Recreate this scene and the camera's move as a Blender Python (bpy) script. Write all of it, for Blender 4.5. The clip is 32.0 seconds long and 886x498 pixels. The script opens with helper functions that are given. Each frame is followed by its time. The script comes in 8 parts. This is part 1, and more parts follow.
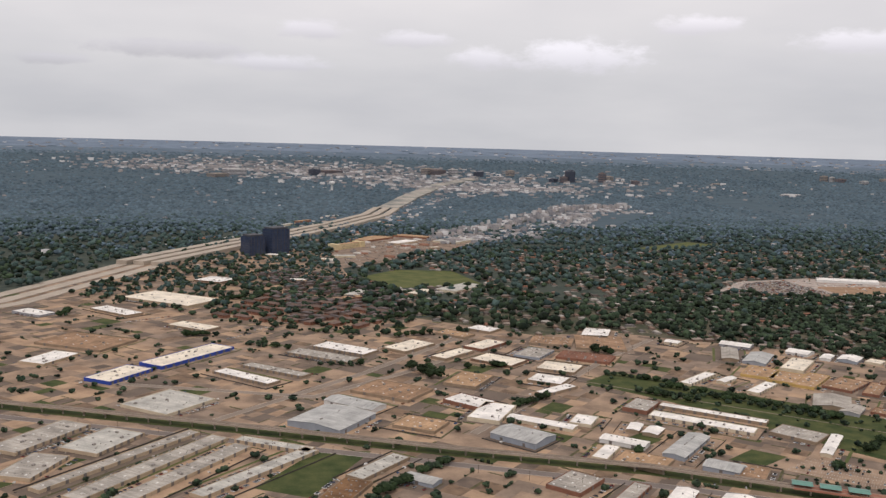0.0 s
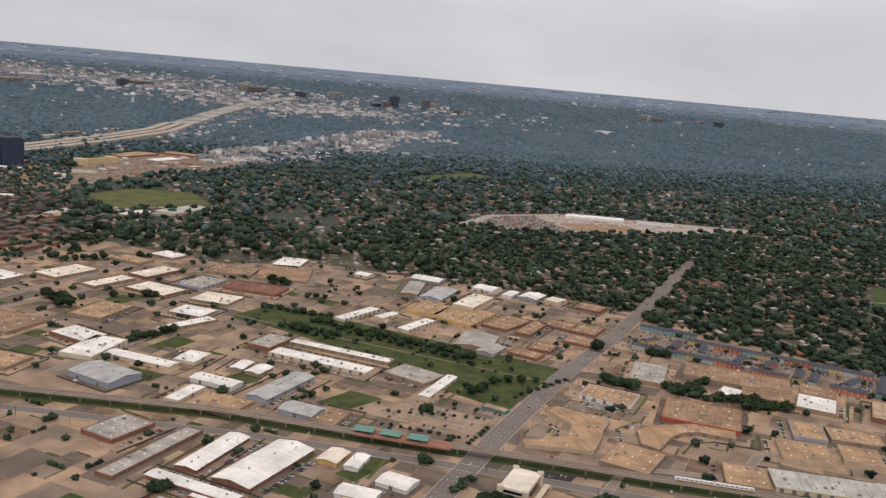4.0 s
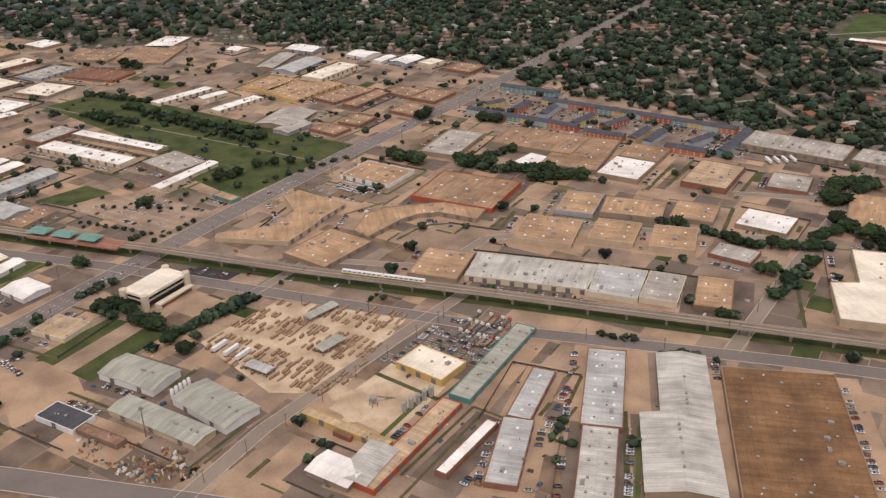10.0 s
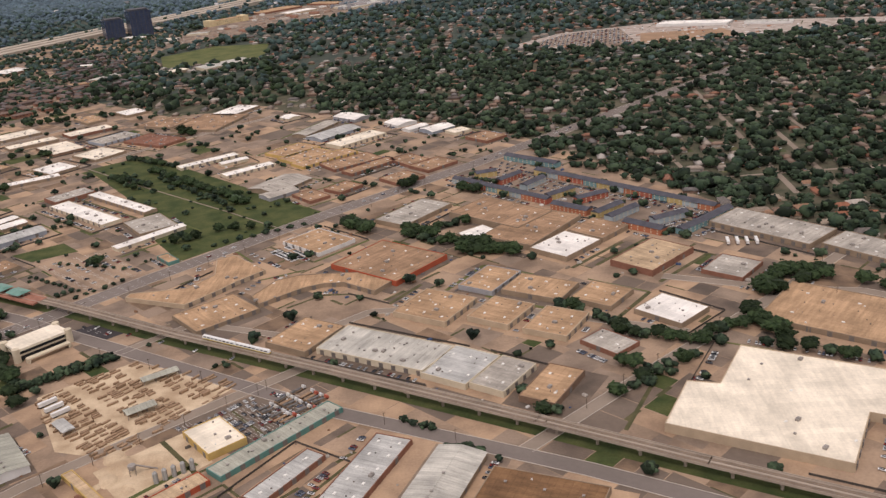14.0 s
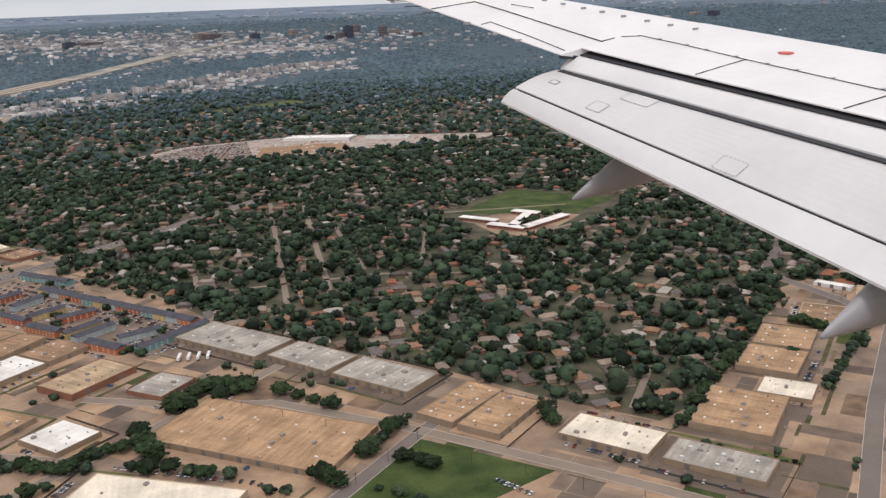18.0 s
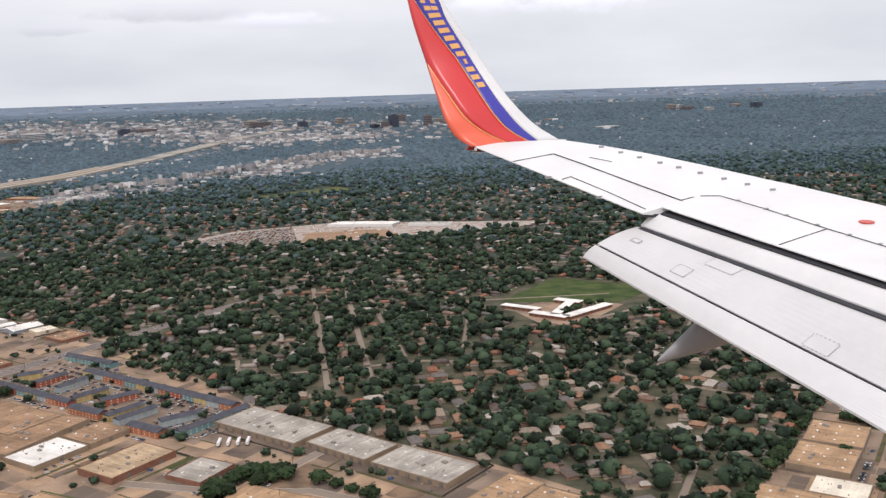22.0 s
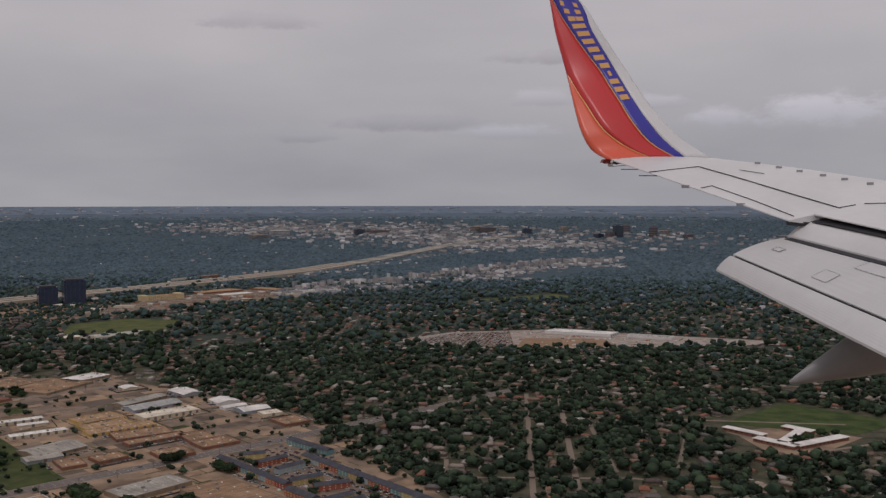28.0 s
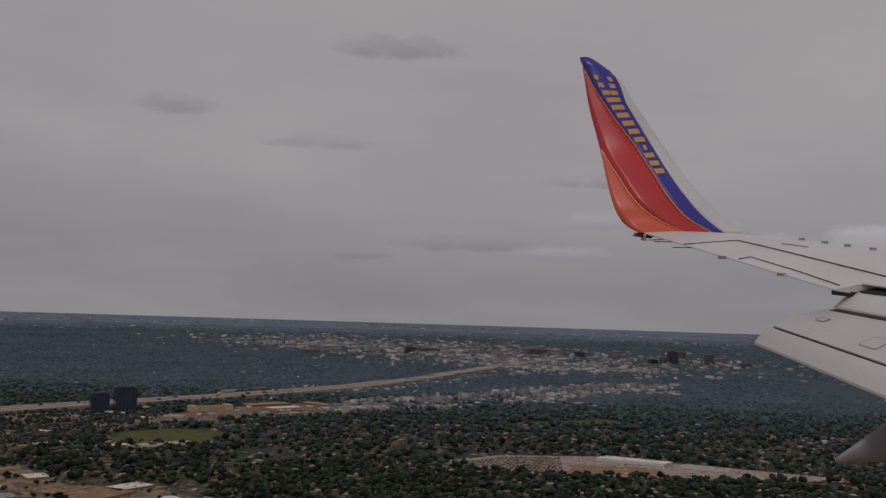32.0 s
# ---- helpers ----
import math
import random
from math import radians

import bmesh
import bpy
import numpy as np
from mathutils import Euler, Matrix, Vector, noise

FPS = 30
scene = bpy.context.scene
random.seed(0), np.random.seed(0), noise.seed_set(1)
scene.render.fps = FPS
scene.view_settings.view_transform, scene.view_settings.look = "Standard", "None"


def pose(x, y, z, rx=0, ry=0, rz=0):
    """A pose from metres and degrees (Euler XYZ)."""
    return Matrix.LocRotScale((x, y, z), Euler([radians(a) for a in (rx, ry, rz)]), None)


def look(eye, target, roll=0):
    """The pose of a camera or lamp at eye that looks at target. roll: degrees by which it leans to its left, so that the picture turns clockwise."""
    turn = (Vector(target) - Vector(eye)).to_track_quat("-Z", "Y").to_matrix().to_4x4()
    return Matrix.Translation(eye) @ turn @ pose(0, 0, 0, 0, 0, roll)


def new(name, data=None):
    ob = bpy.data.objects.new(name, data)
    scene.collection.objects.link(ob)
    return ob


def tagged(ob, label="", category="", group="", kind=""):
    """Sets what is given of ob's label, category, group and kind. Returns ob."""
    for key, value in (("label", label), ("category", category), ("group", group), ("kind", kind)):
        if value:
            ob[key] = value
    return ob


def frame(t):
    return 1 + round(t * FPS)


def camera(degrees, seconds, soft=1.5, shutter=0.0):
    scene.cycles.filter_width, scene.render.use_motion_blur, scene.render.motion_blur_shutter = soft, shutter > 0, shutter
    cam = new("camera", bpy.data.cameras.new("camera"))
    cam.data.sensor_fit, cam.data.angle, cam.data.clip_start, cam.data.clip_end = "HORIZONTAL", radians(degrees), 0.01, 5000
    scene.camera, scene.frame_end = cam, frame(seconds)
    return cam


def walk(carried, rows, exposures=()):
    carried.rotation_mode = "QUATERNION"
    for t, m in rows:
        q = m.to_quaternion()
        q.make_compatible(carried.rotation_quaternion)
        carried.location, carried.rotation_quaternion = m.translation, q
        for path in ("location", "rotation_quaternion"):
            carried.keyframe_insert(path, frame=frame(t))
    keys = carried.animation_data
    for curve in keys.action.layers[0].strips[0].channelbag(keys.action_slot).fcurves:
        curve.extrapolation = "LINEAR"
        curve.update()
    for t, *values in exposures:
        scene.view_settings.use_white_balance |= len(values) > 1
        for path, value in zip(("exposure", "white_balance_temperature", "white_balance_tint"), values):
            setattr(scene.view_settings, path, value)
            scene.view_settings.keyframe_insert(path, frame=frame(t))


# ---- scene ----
cam = camera(51.1, 32.0, soft=1.4)
PATH = [
    (0, (-30.38, -4.21, 169.80), (-11.74, 93.32, 157.99), 1.63),
    (0.5, (-11.51, -3.58, 170.62), (8.85, 93.43, 157.43), 2.21),
    (1, (7.30, -3.01, 171.34), (30.25, 93.69, 160.29), 3.33),
    (1.5, (26.05, -2.48, 171.98), (50.06, 93.99, 161.16), 3.69),
    (2, (44.74, -2.01, 172.52), (71.50, 93.80, 162.33), 4.06),
    (2.5, (63.37, -1.59, 172.98), (94.91, 92.75, 162.67), 5.07),
    (3, (81.94, -1.21, 173.35), (114.75, 92.52, 161.61), 5.79),
    (3.5, (100.45, -0.88, 173.63), (134.30, 91.88, 157.81), 5.51),
    (5.5, (173.91, 0.06, 173.96), (200.99, 93.14, 149.39), 1.64),
    (6, (192.13, 0.21, 173.85), (218.23, 92.59, 145.81), 0.34),
    (6.5, (210.29, 0.33, 173.67), (235.44, 91.74, 141.85), 0.41),
    (7, (228.39, 0.42, 173.41), (249.86, 92.47, 140.75), 0.32),
    (7.5, (246.42, 0.49, 173.08), (267.26, 92.60, 140.19), -0.42),
    (8, (264.40, 0.53, 172.68), (286.04, 91.68, 137.70), -1.05),
    (8.5, (282.32, 0.56, 172.22), (303.56, 90.54, 134.12), -0.77),
    (9, (300.18, 0.56, 171.69), (319.55, 89.84, 131.01), -0.47),
    (9.5, (317.99, 0.55, 171.09), (336.61, 89.09, 128.51), -0.60),
    (10, (335.73, 0.52, 170.44), (352.19, 89.01, 126.85), -1.53),
    (10.5, (353.41, 0.49, 169.72), (363.22, 91.30, 129.01), -2.58),
    (11, (371.03, 0.44, 168.95), (374.94, 93.18, 131.73), -2.79),
    (11.5, (388.60, 0.39, 168.12), (387.51, 93.56, 131.82), -2.85),
    (12, (406.10, 0.33, 167.23), (399.99, 93.66, 131.84), -3.08),
    (12.5, (423.55, 0.27, 166.29), (413.64, 93.28, 130.92), -3.17),
    (13, (440.93, 0.21, 165.30), (431.08, 93.06, 129.48), -3.94),
    (13.5, (458.26, 0.16, 164.25), (450.22, 93.22, 128.54), -4.49),
    (15.5, (527.40, 0.01, 159.59), (530.16, 91.97, 120.41), -4.49),
    (16, (546.20, 0.00, 158.18), (554.91, 91.43, 118.62), -4.39),
    (16.5, (565.30, 0.01, 156.70), (582.42, 90.30, 117.27), -4.35),
    (17, (584.30, 0.04, 155.20), (604.75, 91.12, 119.35), -3.47),
    (17.5, (602.80, 0.08, 153.69), (621.67, 93.09, 122.16), -3.01),
    (18, (615.50, 0.16, 152.90), (636.03, 94.43, 126.59), -2.13),
    (18.5, (615.58, 0.19, 152.73), (636.06, 95.78, 131.67), -0.36),
    (19, (615.61, 0.26, 152.48), (635.79, 96.88, 136.43), 0.40),
    (19.5, (615.64, 0.28, 152.50), (633.18, 97.64, 137.89), 0.12),
    (20, (615.65, 0.28, 152.66), (632.38, 97.60, 136.86), -0.32),
    (20.5, (615.61, 0.25, 152.80), (630.15, 97.89, 136.85), -0.60),
    (21, (615.38, 0.25, 153.06), (629.78, 97.99, 137.58), -1.32),
    (21.5, (615.11, 0.14, 153.50), (630.58, 97.54, 136.97), -1.66),
    (22, (614.89, 0.06, 153.91), (631.78, 97.13, 136.80), -1.85),
    (22.5, (614.92, 0.06, 154.03), (631.68, 97.08, 136.51), -2.29),
    (23, (615.02, 0.12, 153.94), (631.35, 97.22, 136.49), -2.76),
    (23.5, (615.05, 0.12, 153.90), (630.69, 97.64, 138.28), -3.10),
    (24, (615.16, 0.08, 153.81), (627.68, 98.26, 139.51), -3.06),
    (24.5, (615.11, 0.28, 153.51), (625.79, 98.93, 141.11), -0.74),
    (25, (615.23, 0.33, 153.32), (623.90, 99.20, 141.08), 0.11),
    (25.5, (615.30, 0.37, 153.07), (622.61, 99.44, 141.57), 0.62),
    (27.5, (616.05, 0.65, 152.70), (613.46, 100.30, 144.80), 0.50),
    (28, (616.47, 1.00, 152.31), (610.14, 100.66, 147.13), -0.07),
    (28.5, (616.70, 1.27, 152.02), (606.02, 100.67, 149.45), -0.91),
    (29, (616.75, 1.38, 151.96), (605.02, 100.68, 150.07), -1.23),
    (29.5, (616.67, 1.40, 152.02), (605.20, 100.71, 149.95), -1.02),
    (30, (616.68, 1.52, 151.90), (605.03, 100.82, 149.74), -0.96),
    (30.5, (616.82, 1.76, 151.59), (606.07, 101.12, 155.20), 0.65),
    (31, (616.98, 1.85, 151.51), (604.77, 100.87, 158.30), 1.01),
    (31.5, (616.88, 1.77, 151.60), (604.44, 100.80, 157.78), 1.64),
    (32, (616.87, 1.76, 151.61), (604.76, 100.74, 159.20), 1.76),
]
EXPOSURES = [(0, -0.15, 6350, 19), (3.5, -0.15, 6350, 19), (5.5, -0.2, 6150, 19), (7, -0.15, 6200, 20), (8.5, 0.0, 6350, 21), (13.5, 0.0, 6480, 23), (16, 0.0, 6400, 22), (17.2, 0.0, 6180, 19), (19, 0.1, 6200, 17), (22, 0.2, 6150, 18), (23, 0.1, 6150, 18), (24, -0.15, 6150, 18), (25.5, -0.28, 6150, 19), (27.5, -0.9, 6250, 22), (28.5, -1.1, 6250, 22), (30, -1.35, 6380, 22), (32, -1.5, 6400, 23)]
walk(cam, [(t, look(eye, target, roll)) for t, eye, target, roll in PATH], EXPOSURES)

# ---------------------------------------------------------------- sky and sun
SUN_ELEV, SUN_TURN = radians(58), radians(200)
sky = bpy.data.worlds.new("hazy_sky")
scene.world = sky
sky.use_nodes = True
wn, wl = sky.node_tree.nodes, sky.node_tree.links
wn.clear()
w_out = wn.new("ShaderNodeOutputWorld")
w_bg = wn.new("ShaderNodeBackground")
w_sky = wn.new("ShaderNodeTexSky")
w_sky.sky_type = "NISHITA"
w_sky.sun_disc = False
w_sky.sun_elevation, w_sky.sun_rotation = SUN_ELEV, SUN_TURN
w_sky.dust_density = 4.0
w_dim = wn.new("ShaderNodeMix"); w_dim.data_type = "RGBA"; w_dim.blend_type = "MULTIPLY"
w_dim.inputs[0].default_value = 1.0
w_dim.inputs[7].default_value = (0.1, 0.1, 0.1, 1)
wl.new(w_sky.outputs[0], w_dim.inputs[6])
w_co = wn.new("ShaderNodeTexCoord")
w_sep = wn.new("ShaderNodeSeparateXYZ")
wl.new(w_co.outputs["Generated"], w_sep.inputs[0])
# clouds lie on a layer: direction divided by its height above the horizon
w_h = wn.new("ShaderNodeMath"); w_h.operation = "MAXIMUM"; w_h.inputs[1].default_value = 0.0
wl.new(w_sep.outputs[2], w_h.inputs[0])
w_h2 = wn.new("ShaderNodeMath"); w_h2.operation = "ADD"; w_h2.inputs[1].default_value = 0.22
wl.new(w_h.outputs[0], w_h2.inputs[0])
w_div = wn.new("ShaderNodeVectorMath"); w_div.operation = "DIVIDE"
w_cmb = wn.new("ShaderNodeCombineXYZ")
for i in range(3):
    wl.new(w_h2.outputs[0], w_cmb.inputs[i])
wl.new(w_co.outputs["Generated"], w_div.inputs[0])
wl.new(w_cmb.outputs[0], w_div.inputs[1])
w_veil = wn.new("ShaderNodeTexNoise")
w_veil.inputs["Scale"].default_value = 0.55
w_veil.inputs["Detail"].default_value = 5.0
w_veil.inputs["Roughness"].default_value = 0.5
wl.new(w_div.outputs[0], w_veil.inputs["Vector"])
w_ramp = wn.new("ShaderNodeValToRGB")
w_ramp.color_ramp.elements[0].position, w_ramp.color_ramp.elements[0].color = 0.34, (0.80, 0.80, 0.765, 1)
w_ramp.color_ramp.elements[1].position, w_ramp.color_ramp.elements[1].color = 0.68, (1.07, 1.045, 0.965, 1)
wl.new(w_veil.outputs["Fac"], w_ramp.inputs[0])
w_mix = wn.new("ShaderNodeMix"); w_mix.data_type = "RGBA"
w_mix.inputs[0].default_value = 0.86
wl.new(w_dim.outputs[2], w_mix.inputs[6])
wl.new(w_ramp.outputs[0], w_mix.inputs[7])
# single clouds: azimuth, elevation, half width, half height in degrees, and how light they are
w_az = wn.new("ShaderNodeMath"); w_az.operation = "ARCTAN2"
wl.new(w_sep.outputs[0], w_az.inputs[0]); wl.new(w_sep.outputs[1], w_az.inputs[1])
w_el = wn.new("ShaderNodeMath"); w_el.operation = "ARCSINE"
wl.new(w_sep.outputs[2], w_el.inputs[0])
w_str = wn.new("ShaderNodeMapping"); w_str.inputs["Scale"].default_value = (1.0, 1.0, 2.4)
wl.new(w_co.outputs["Generated"], w_str.inputs[0])
w_puff = wn.new("ShaderNodeTexNoise")
w_puff.inputs["Scale"].default_value, w_puff.inputs["Detail"].default_value, w_puff.inputs["Roughness"].default_value = 34.0, 6.0, 0.62
wl.new(w_str.outputs[0], w_puff.inputs["Vector"])


def sky_math(kind, a, b=0.0, c=None):
    nd = wn.new("ShaderNodeMath"); nd.operation = kind
    for k, v in enumerate((a, b) if c is None else (a, b, c)):
        if isinstance(v, (int, float)):
            nd.inputs[k].default_value = v
        else:
            wl.new(v, nd.inputs[k])
    return nd.outputs[0]


w_last = w_mix.outputs[2]
for az, el, wide, tall, light in ((18.6, 5.0, 4.2, 1.25, 1.20), (13.0, 4.8, 2.2, 0.8, 1.10), (8.6, 5.8, 2.4, 0.6, 1.03), (25.6, 6.9, 2.6, 0.7, 1.10), (34.8, 5.9, 4.0, 0.8, 1.12), (0.3, 4.2, 3.6, 0.6, 1.03),
                                  (-5.6, 4.7, 5.0, 0.65, 0.78), (-12.0, 3.8, 2.0, 0.45, 0.80), (2.5, 6.2, 2.2, 0.7, 1.02), (2.7, 8.6, 3.2, 0.5, 0.78),
                                  (-23.5, 12.2, 2.4, 0.8, 0.72), (-10.0, 16.4, 4.0, 0.9, 0.70), (-15.0, 10.6, 3.4, 0.6, 0.82)):
    a = sky_math("MULTIPLY", sky_math("SUBTRACT", w_az.outputs[0], radians(az)), 1 / radians(wide))
    e = sky_math("MULTIPLY", sky_math("SUBTRACT", w_el.outputs[0], radians(el)), 1 / radians(tall))
    low = sky_math("MULTIPLY", sky_math("MINIMUM", e, 0.0), 0.9)
    d = sky_math("ADD", sky_math("ADD", sky_math("MULTIPLY", a, a), sky_math("MULTIPLY", e, e)), sky_math("MULTIPLY", low, low))
    d = sky_math("ADD", d, sky_math("MULTIPLY", sky_math("SUBTRACT", w_puff.outputs["Fac"], 0.5), 3.2))
    mask = wn.new("ShaderNodeMapRange"); mask.interpolation_type = "SMOOTHSTEP"
    mask.inputs[1].default_value, mask.inputs[2].default_value, mask.inputs[3].default_value, mask.inputs[4].default_value = 1.35, 0.0, 0.0, 0.75 if light > 1 else 0.6
    wl.new(d, mask.inputs[0])
    shade = wn.new("ShaderNodeMapRange")
    shade.inputs[1].default_value, shade.inputs[2].default_value, shade.inputs[3].default_value, shade.inputs[4].default_value = -0.5, 0.5, light * 0.76, light
    wl.new(e, shade.inputs[0])
    tone = wn.new("ShaderNodeCombineColor")
    wl.new(shade.outputs[0], tone.inputs[0]); wl.new(sky_math("MULTIPLY", shade.outputs[0], 0.985), tone.inputs[1]); wl.new(sky_math("MULTIPLY", shade.outputs[0], 0.975), tone.inputs[2])
    over = wn.new("ShaderNodeMix"); over.data_type = "RGBA"
    wl.new(mask.outputs[0], over.inputs[0]); wl.new(w_last, over.inputs[6]); wl.new(tone.outputs[0], over.inputs[7])
    w_last = over.outputs[2]
# darker wisps under the veil
w_str2 = wn.new("ShaderNodeMapping"); w_str2.inputs["Scale"].default_value = (2.2, 2.2, 17.0); w_str2.inputs["Location"].default_value = (3.1, 0.7, 0.4)
wl.new(w_co.outputs["Generated"], w_str2.inputs[0])
w_wisp = wn.new("ShaderNodeTexNoise")
w_wisp.inputs["Scale"].default_value = 1.5; w_wisp.inputs["Detail"].default_value = 6.0
wl.new(w_str2.outputs[0], w_wisp.inputs["Vector"])
w_wr = wn.new("ShaderNodeMapRange")
w_wr.inputs[1].default_value, w_wr.inputs[2].default_value, w_wr.inputs[4].default_value = 0.54, 0.80, 0.16
wl.new(w_wisp.outputs["Fac"], w_wr.inputs[0])
w_mix3 = wn.new("ShaderNodeMix"); w_mix3.data_type = "RGBA"
w_mix3.inputs[7].default_value = (0.66, 0.66, 0.67, 1)
wl.new(w_wr.outputs[0], w_mix3.inputs[0]); wl.new(w_last, w_mix3.inputs[6])
# the sky is a little dimmer and bluer low down
w_low = wn.new("ShaderNodeMapRange"); w_low.interpolation_type = "SMOOTHSTEP"
w_low.inputs[1].default_value, w_low.inputs[2].default_value, w_low.inputs[3].default_value, w_low.inputs[4].default_value = 0.0, 0.20, 1.0, 0.0
wl.new(w_sep.outputs[2], w_low.inputs[0])
w_haze = wn.new("ShaderNodeMix"); w_haze.data_type = "RGBA"; w_haze.blend_type = "MULTIPLY"
w_haze.inputs[7].default_value = (0.83, 0.87, 0.90, 1)
wl.new(w_low.outputs[0], w_haze.inputs[0]); wl.new(w_mix3.outputs[2], w_haze.inputs[6])
wl.new(w_haze.outputs[2], w_bg.inputs[0])
w_bg.inputs[1].default_value = 1.0
wl.new(w_bg.outputs[0], w_out.inputs[0])

sun_data = bpy.data.lights.new("sun", "SUN")
sun_data.energy, sun_data.angle, sun_data.color = 1.3, radians(10), (1.0, 0.94, 0.86)
sun = new("sun", sun_data)
sun.rotation_euler = (radians(90) - SUN_ELEV, 0, radians(180) - SUN_TURN)

# ---------------------------------------------------------------- materials
def material(name, color, rough=0.85, vary=0.25, scale=0.3, tint=None, fine=4.0, bump=0.0, metal=0.0, island=False, objects=False, spread=0.25):
    """A surface with stains at two scales; island / objects: each piece a little lighter or darker."""
    m = bpy.data.materials.new(name)
    m.use_nodes = True
    n, l = m.node_tree.nodes, m.node_tree.links
    b = n["Principled BSDF"]
    b.inputs["Roughness"].default_value, b.inputs["Metallic"].default_value = rough, metal
    b.inputs["Specular IOR Level"].default_value = 0.5 if rough < 0.75 else 0.15
    geo = n.new("ShaderNodeNewGeometry")
    big = n.new("ShaderNodeTexNoise"); big.inputs["Scale"].default_value = scale; big.inputs["Detail"].default_value = 6
    small = n.new("ShaderNodeTexNoise"); small.inputs["Scale"].default_value = scale * fine * 3; small.inputs["Detail"].default_value = 4
    l.new(geo.outputs["Position"], big.inputs["Vector"]); l.new(geo.outputs["Position"], small.inputs["Vector"])
    ramp = n.new("ShaderNodeMix"); ramp.data_type = "RGBA"
    dark = tint or tuple(c * (1 - 1.6 * vary) for c in color)
    ramp.inputs[6].default_value, ramp.inputs[7].default_value = (*dark, 1), (*color, 1)
    mr = n.new("ShaderNodeMapRange"); mr.inputs[1].default_value, mr.inputs[2].default_value = 0.34, 0.62
    l.new(big.outputs["Fac"], mr.inputs[0]); l.new(mr.outputs[0], ramp.inputs[0])
    mul = n.new("ShaderNodeMix"); mul.data_type = "RGBA"; mul.blend_type = "MULTIPLY"; mul.inputs[0].default_value = 1.0
    mr2 = n.new("ShaderNodeMapRange"); mr2.inputs[3].default_value, mr2.inputs[4].default_value = 1 - vary, 1 + vary
    l.new(small.outputs["Fac"], mr2.inputs[0]); l.new(ramp.outputs[2], mul.inputs[6]); l.new(mr2.outputs[0], mul.inputs[7])
    last = mul.outputs[2]
    if island or objects:
        src = geo.outputs["Random Per Island"] if island else n.new("ShaderNodeObjectInfo").outputs["Random"]
        mr3 = n.new("ShaderNodeMapRange"); mr3.inputs[3].default_value, mr3.inputs[4].default_value = 1 - spread, 1 + spread
        l.new(src, mr3.inputs[0])
        mul2 = n.new("ShaderNodeMix"); mul2.data_type = "RGBA"; mul2.blend_type = "MULTIPLY"; mul2.inputs[0].default_value = 1.0
        l.new(last, mul2.inputs[6]); l.new(mr3.outputs[0], mul2.inputs[7])
        last = mul2.outputs[2]
    l.new(last, b.inputs["Base Color"])
    if bump:
        bp = n.new("ShaderNodeBump"); bp.inputs["Strength"].default_value = bump; bp.inputs["Distance"].default_value = 0.2
        l.new(small.outputs["Fac"], bp.inputs["Height"]); l.new(bp.outputs[0], b.inputs["Normal"])
    return m


def palette(name, colors, island=True, rough=0.85, scale=0.8):
    """Each piece takes one of the colours."""
    m = material(name, (1, 1, 1), rough, 0.18, scale)
    n, l = m.node_tree.nodes, m.node_tree.links
    src = n.new("ShaderNodeNewGeometry").outputs["Random Per Island"] if island else n.new("ShaderNodeObjectInfo").outputs["Random"]
    r = n.new("ShaderNodeValToRGB"); r.color_ramp.interpolation = "CONSTANT"
    while len(r.color_ramp.elements) < len(colors):
        r.color_ramp.elements.new(0.5)
    for i, c in enumerate(colors):
        r.color_ramp.elements[i].position = i / len(colors)
        r.color_ramp.elements[i].color = (*c, 1)
    l.new(src, r.inputs[0])
    b = n["Principled BSDF"]
    old = b.inputs["Base Color"].links[0].from_socket
    mul = n.new("ShaderNodeMix"); mul.data_type = "RGBA"; mul.blend_type = "MULTIPLY"; mul.inputs[0].default_value = 1.0
    l.new(old, mul.inputs[6]); l.new(r.outputs[0], mul.inputs[7]); l.new(mul.outputs[2], b.inputs["Base Color"])
    return m


ROOF = {
    "white": material("white_roof_membrane", (0.85, 0.81, 0.74), 0.7, 0.16, 0.09),
    "cream": material("cream_roof_membrane", (0.82, 0.73, 0.58), 0.7, 0.16, 0.09),
    "pale": material("pale_metal_roof", (0.56, 0.535, 0.465), 0.6, 0.2, 0.12),
    "grey": material("grey_gravel_roof", (0.47, 0.43, 0.37), 0.9, 0.2, 0.09),
    "steel": material("galvanised_metal_roof", (0.50, 0.495, 0.46), 0.5, 0.2, 0.12),
    "tan": material("tan_gravel_roof", (0.50, 0.325, 0.19), 0.9, 0.18, 0.08),
    "brown": material("brown_gravel_roof", (0.40, 0.255, 0.155), 0.9, 0.22, 0.08),
    "umber": material("umber_tar_roof", (0.26, 0.145, 0.072), 0.9, 0.25, 0.10, (0.15, 0.085, 0.045)),
    "sand": material("sand_gravel_roof", (0.56, 0.41, 0.26), 0.9, 0.22, 0.1),
    "red": material("red_brown_roof", (0.27, 0.13, 0.085), 0.9, 0.16, 0.06),
    "lichen": material("greenish_metal_roof", (0.40, 0.395, 0.32), 0.6, 0.12, 0.08),
    "rust": material("rusty_metal_roof", (0.33, 0.18, 0.11), 0.7, 0.25, 0.3),
    "charcoal": material("charcoal_roof", (0.06, 0.06, 0.07), 0.7, 0.2, 0.2),
}


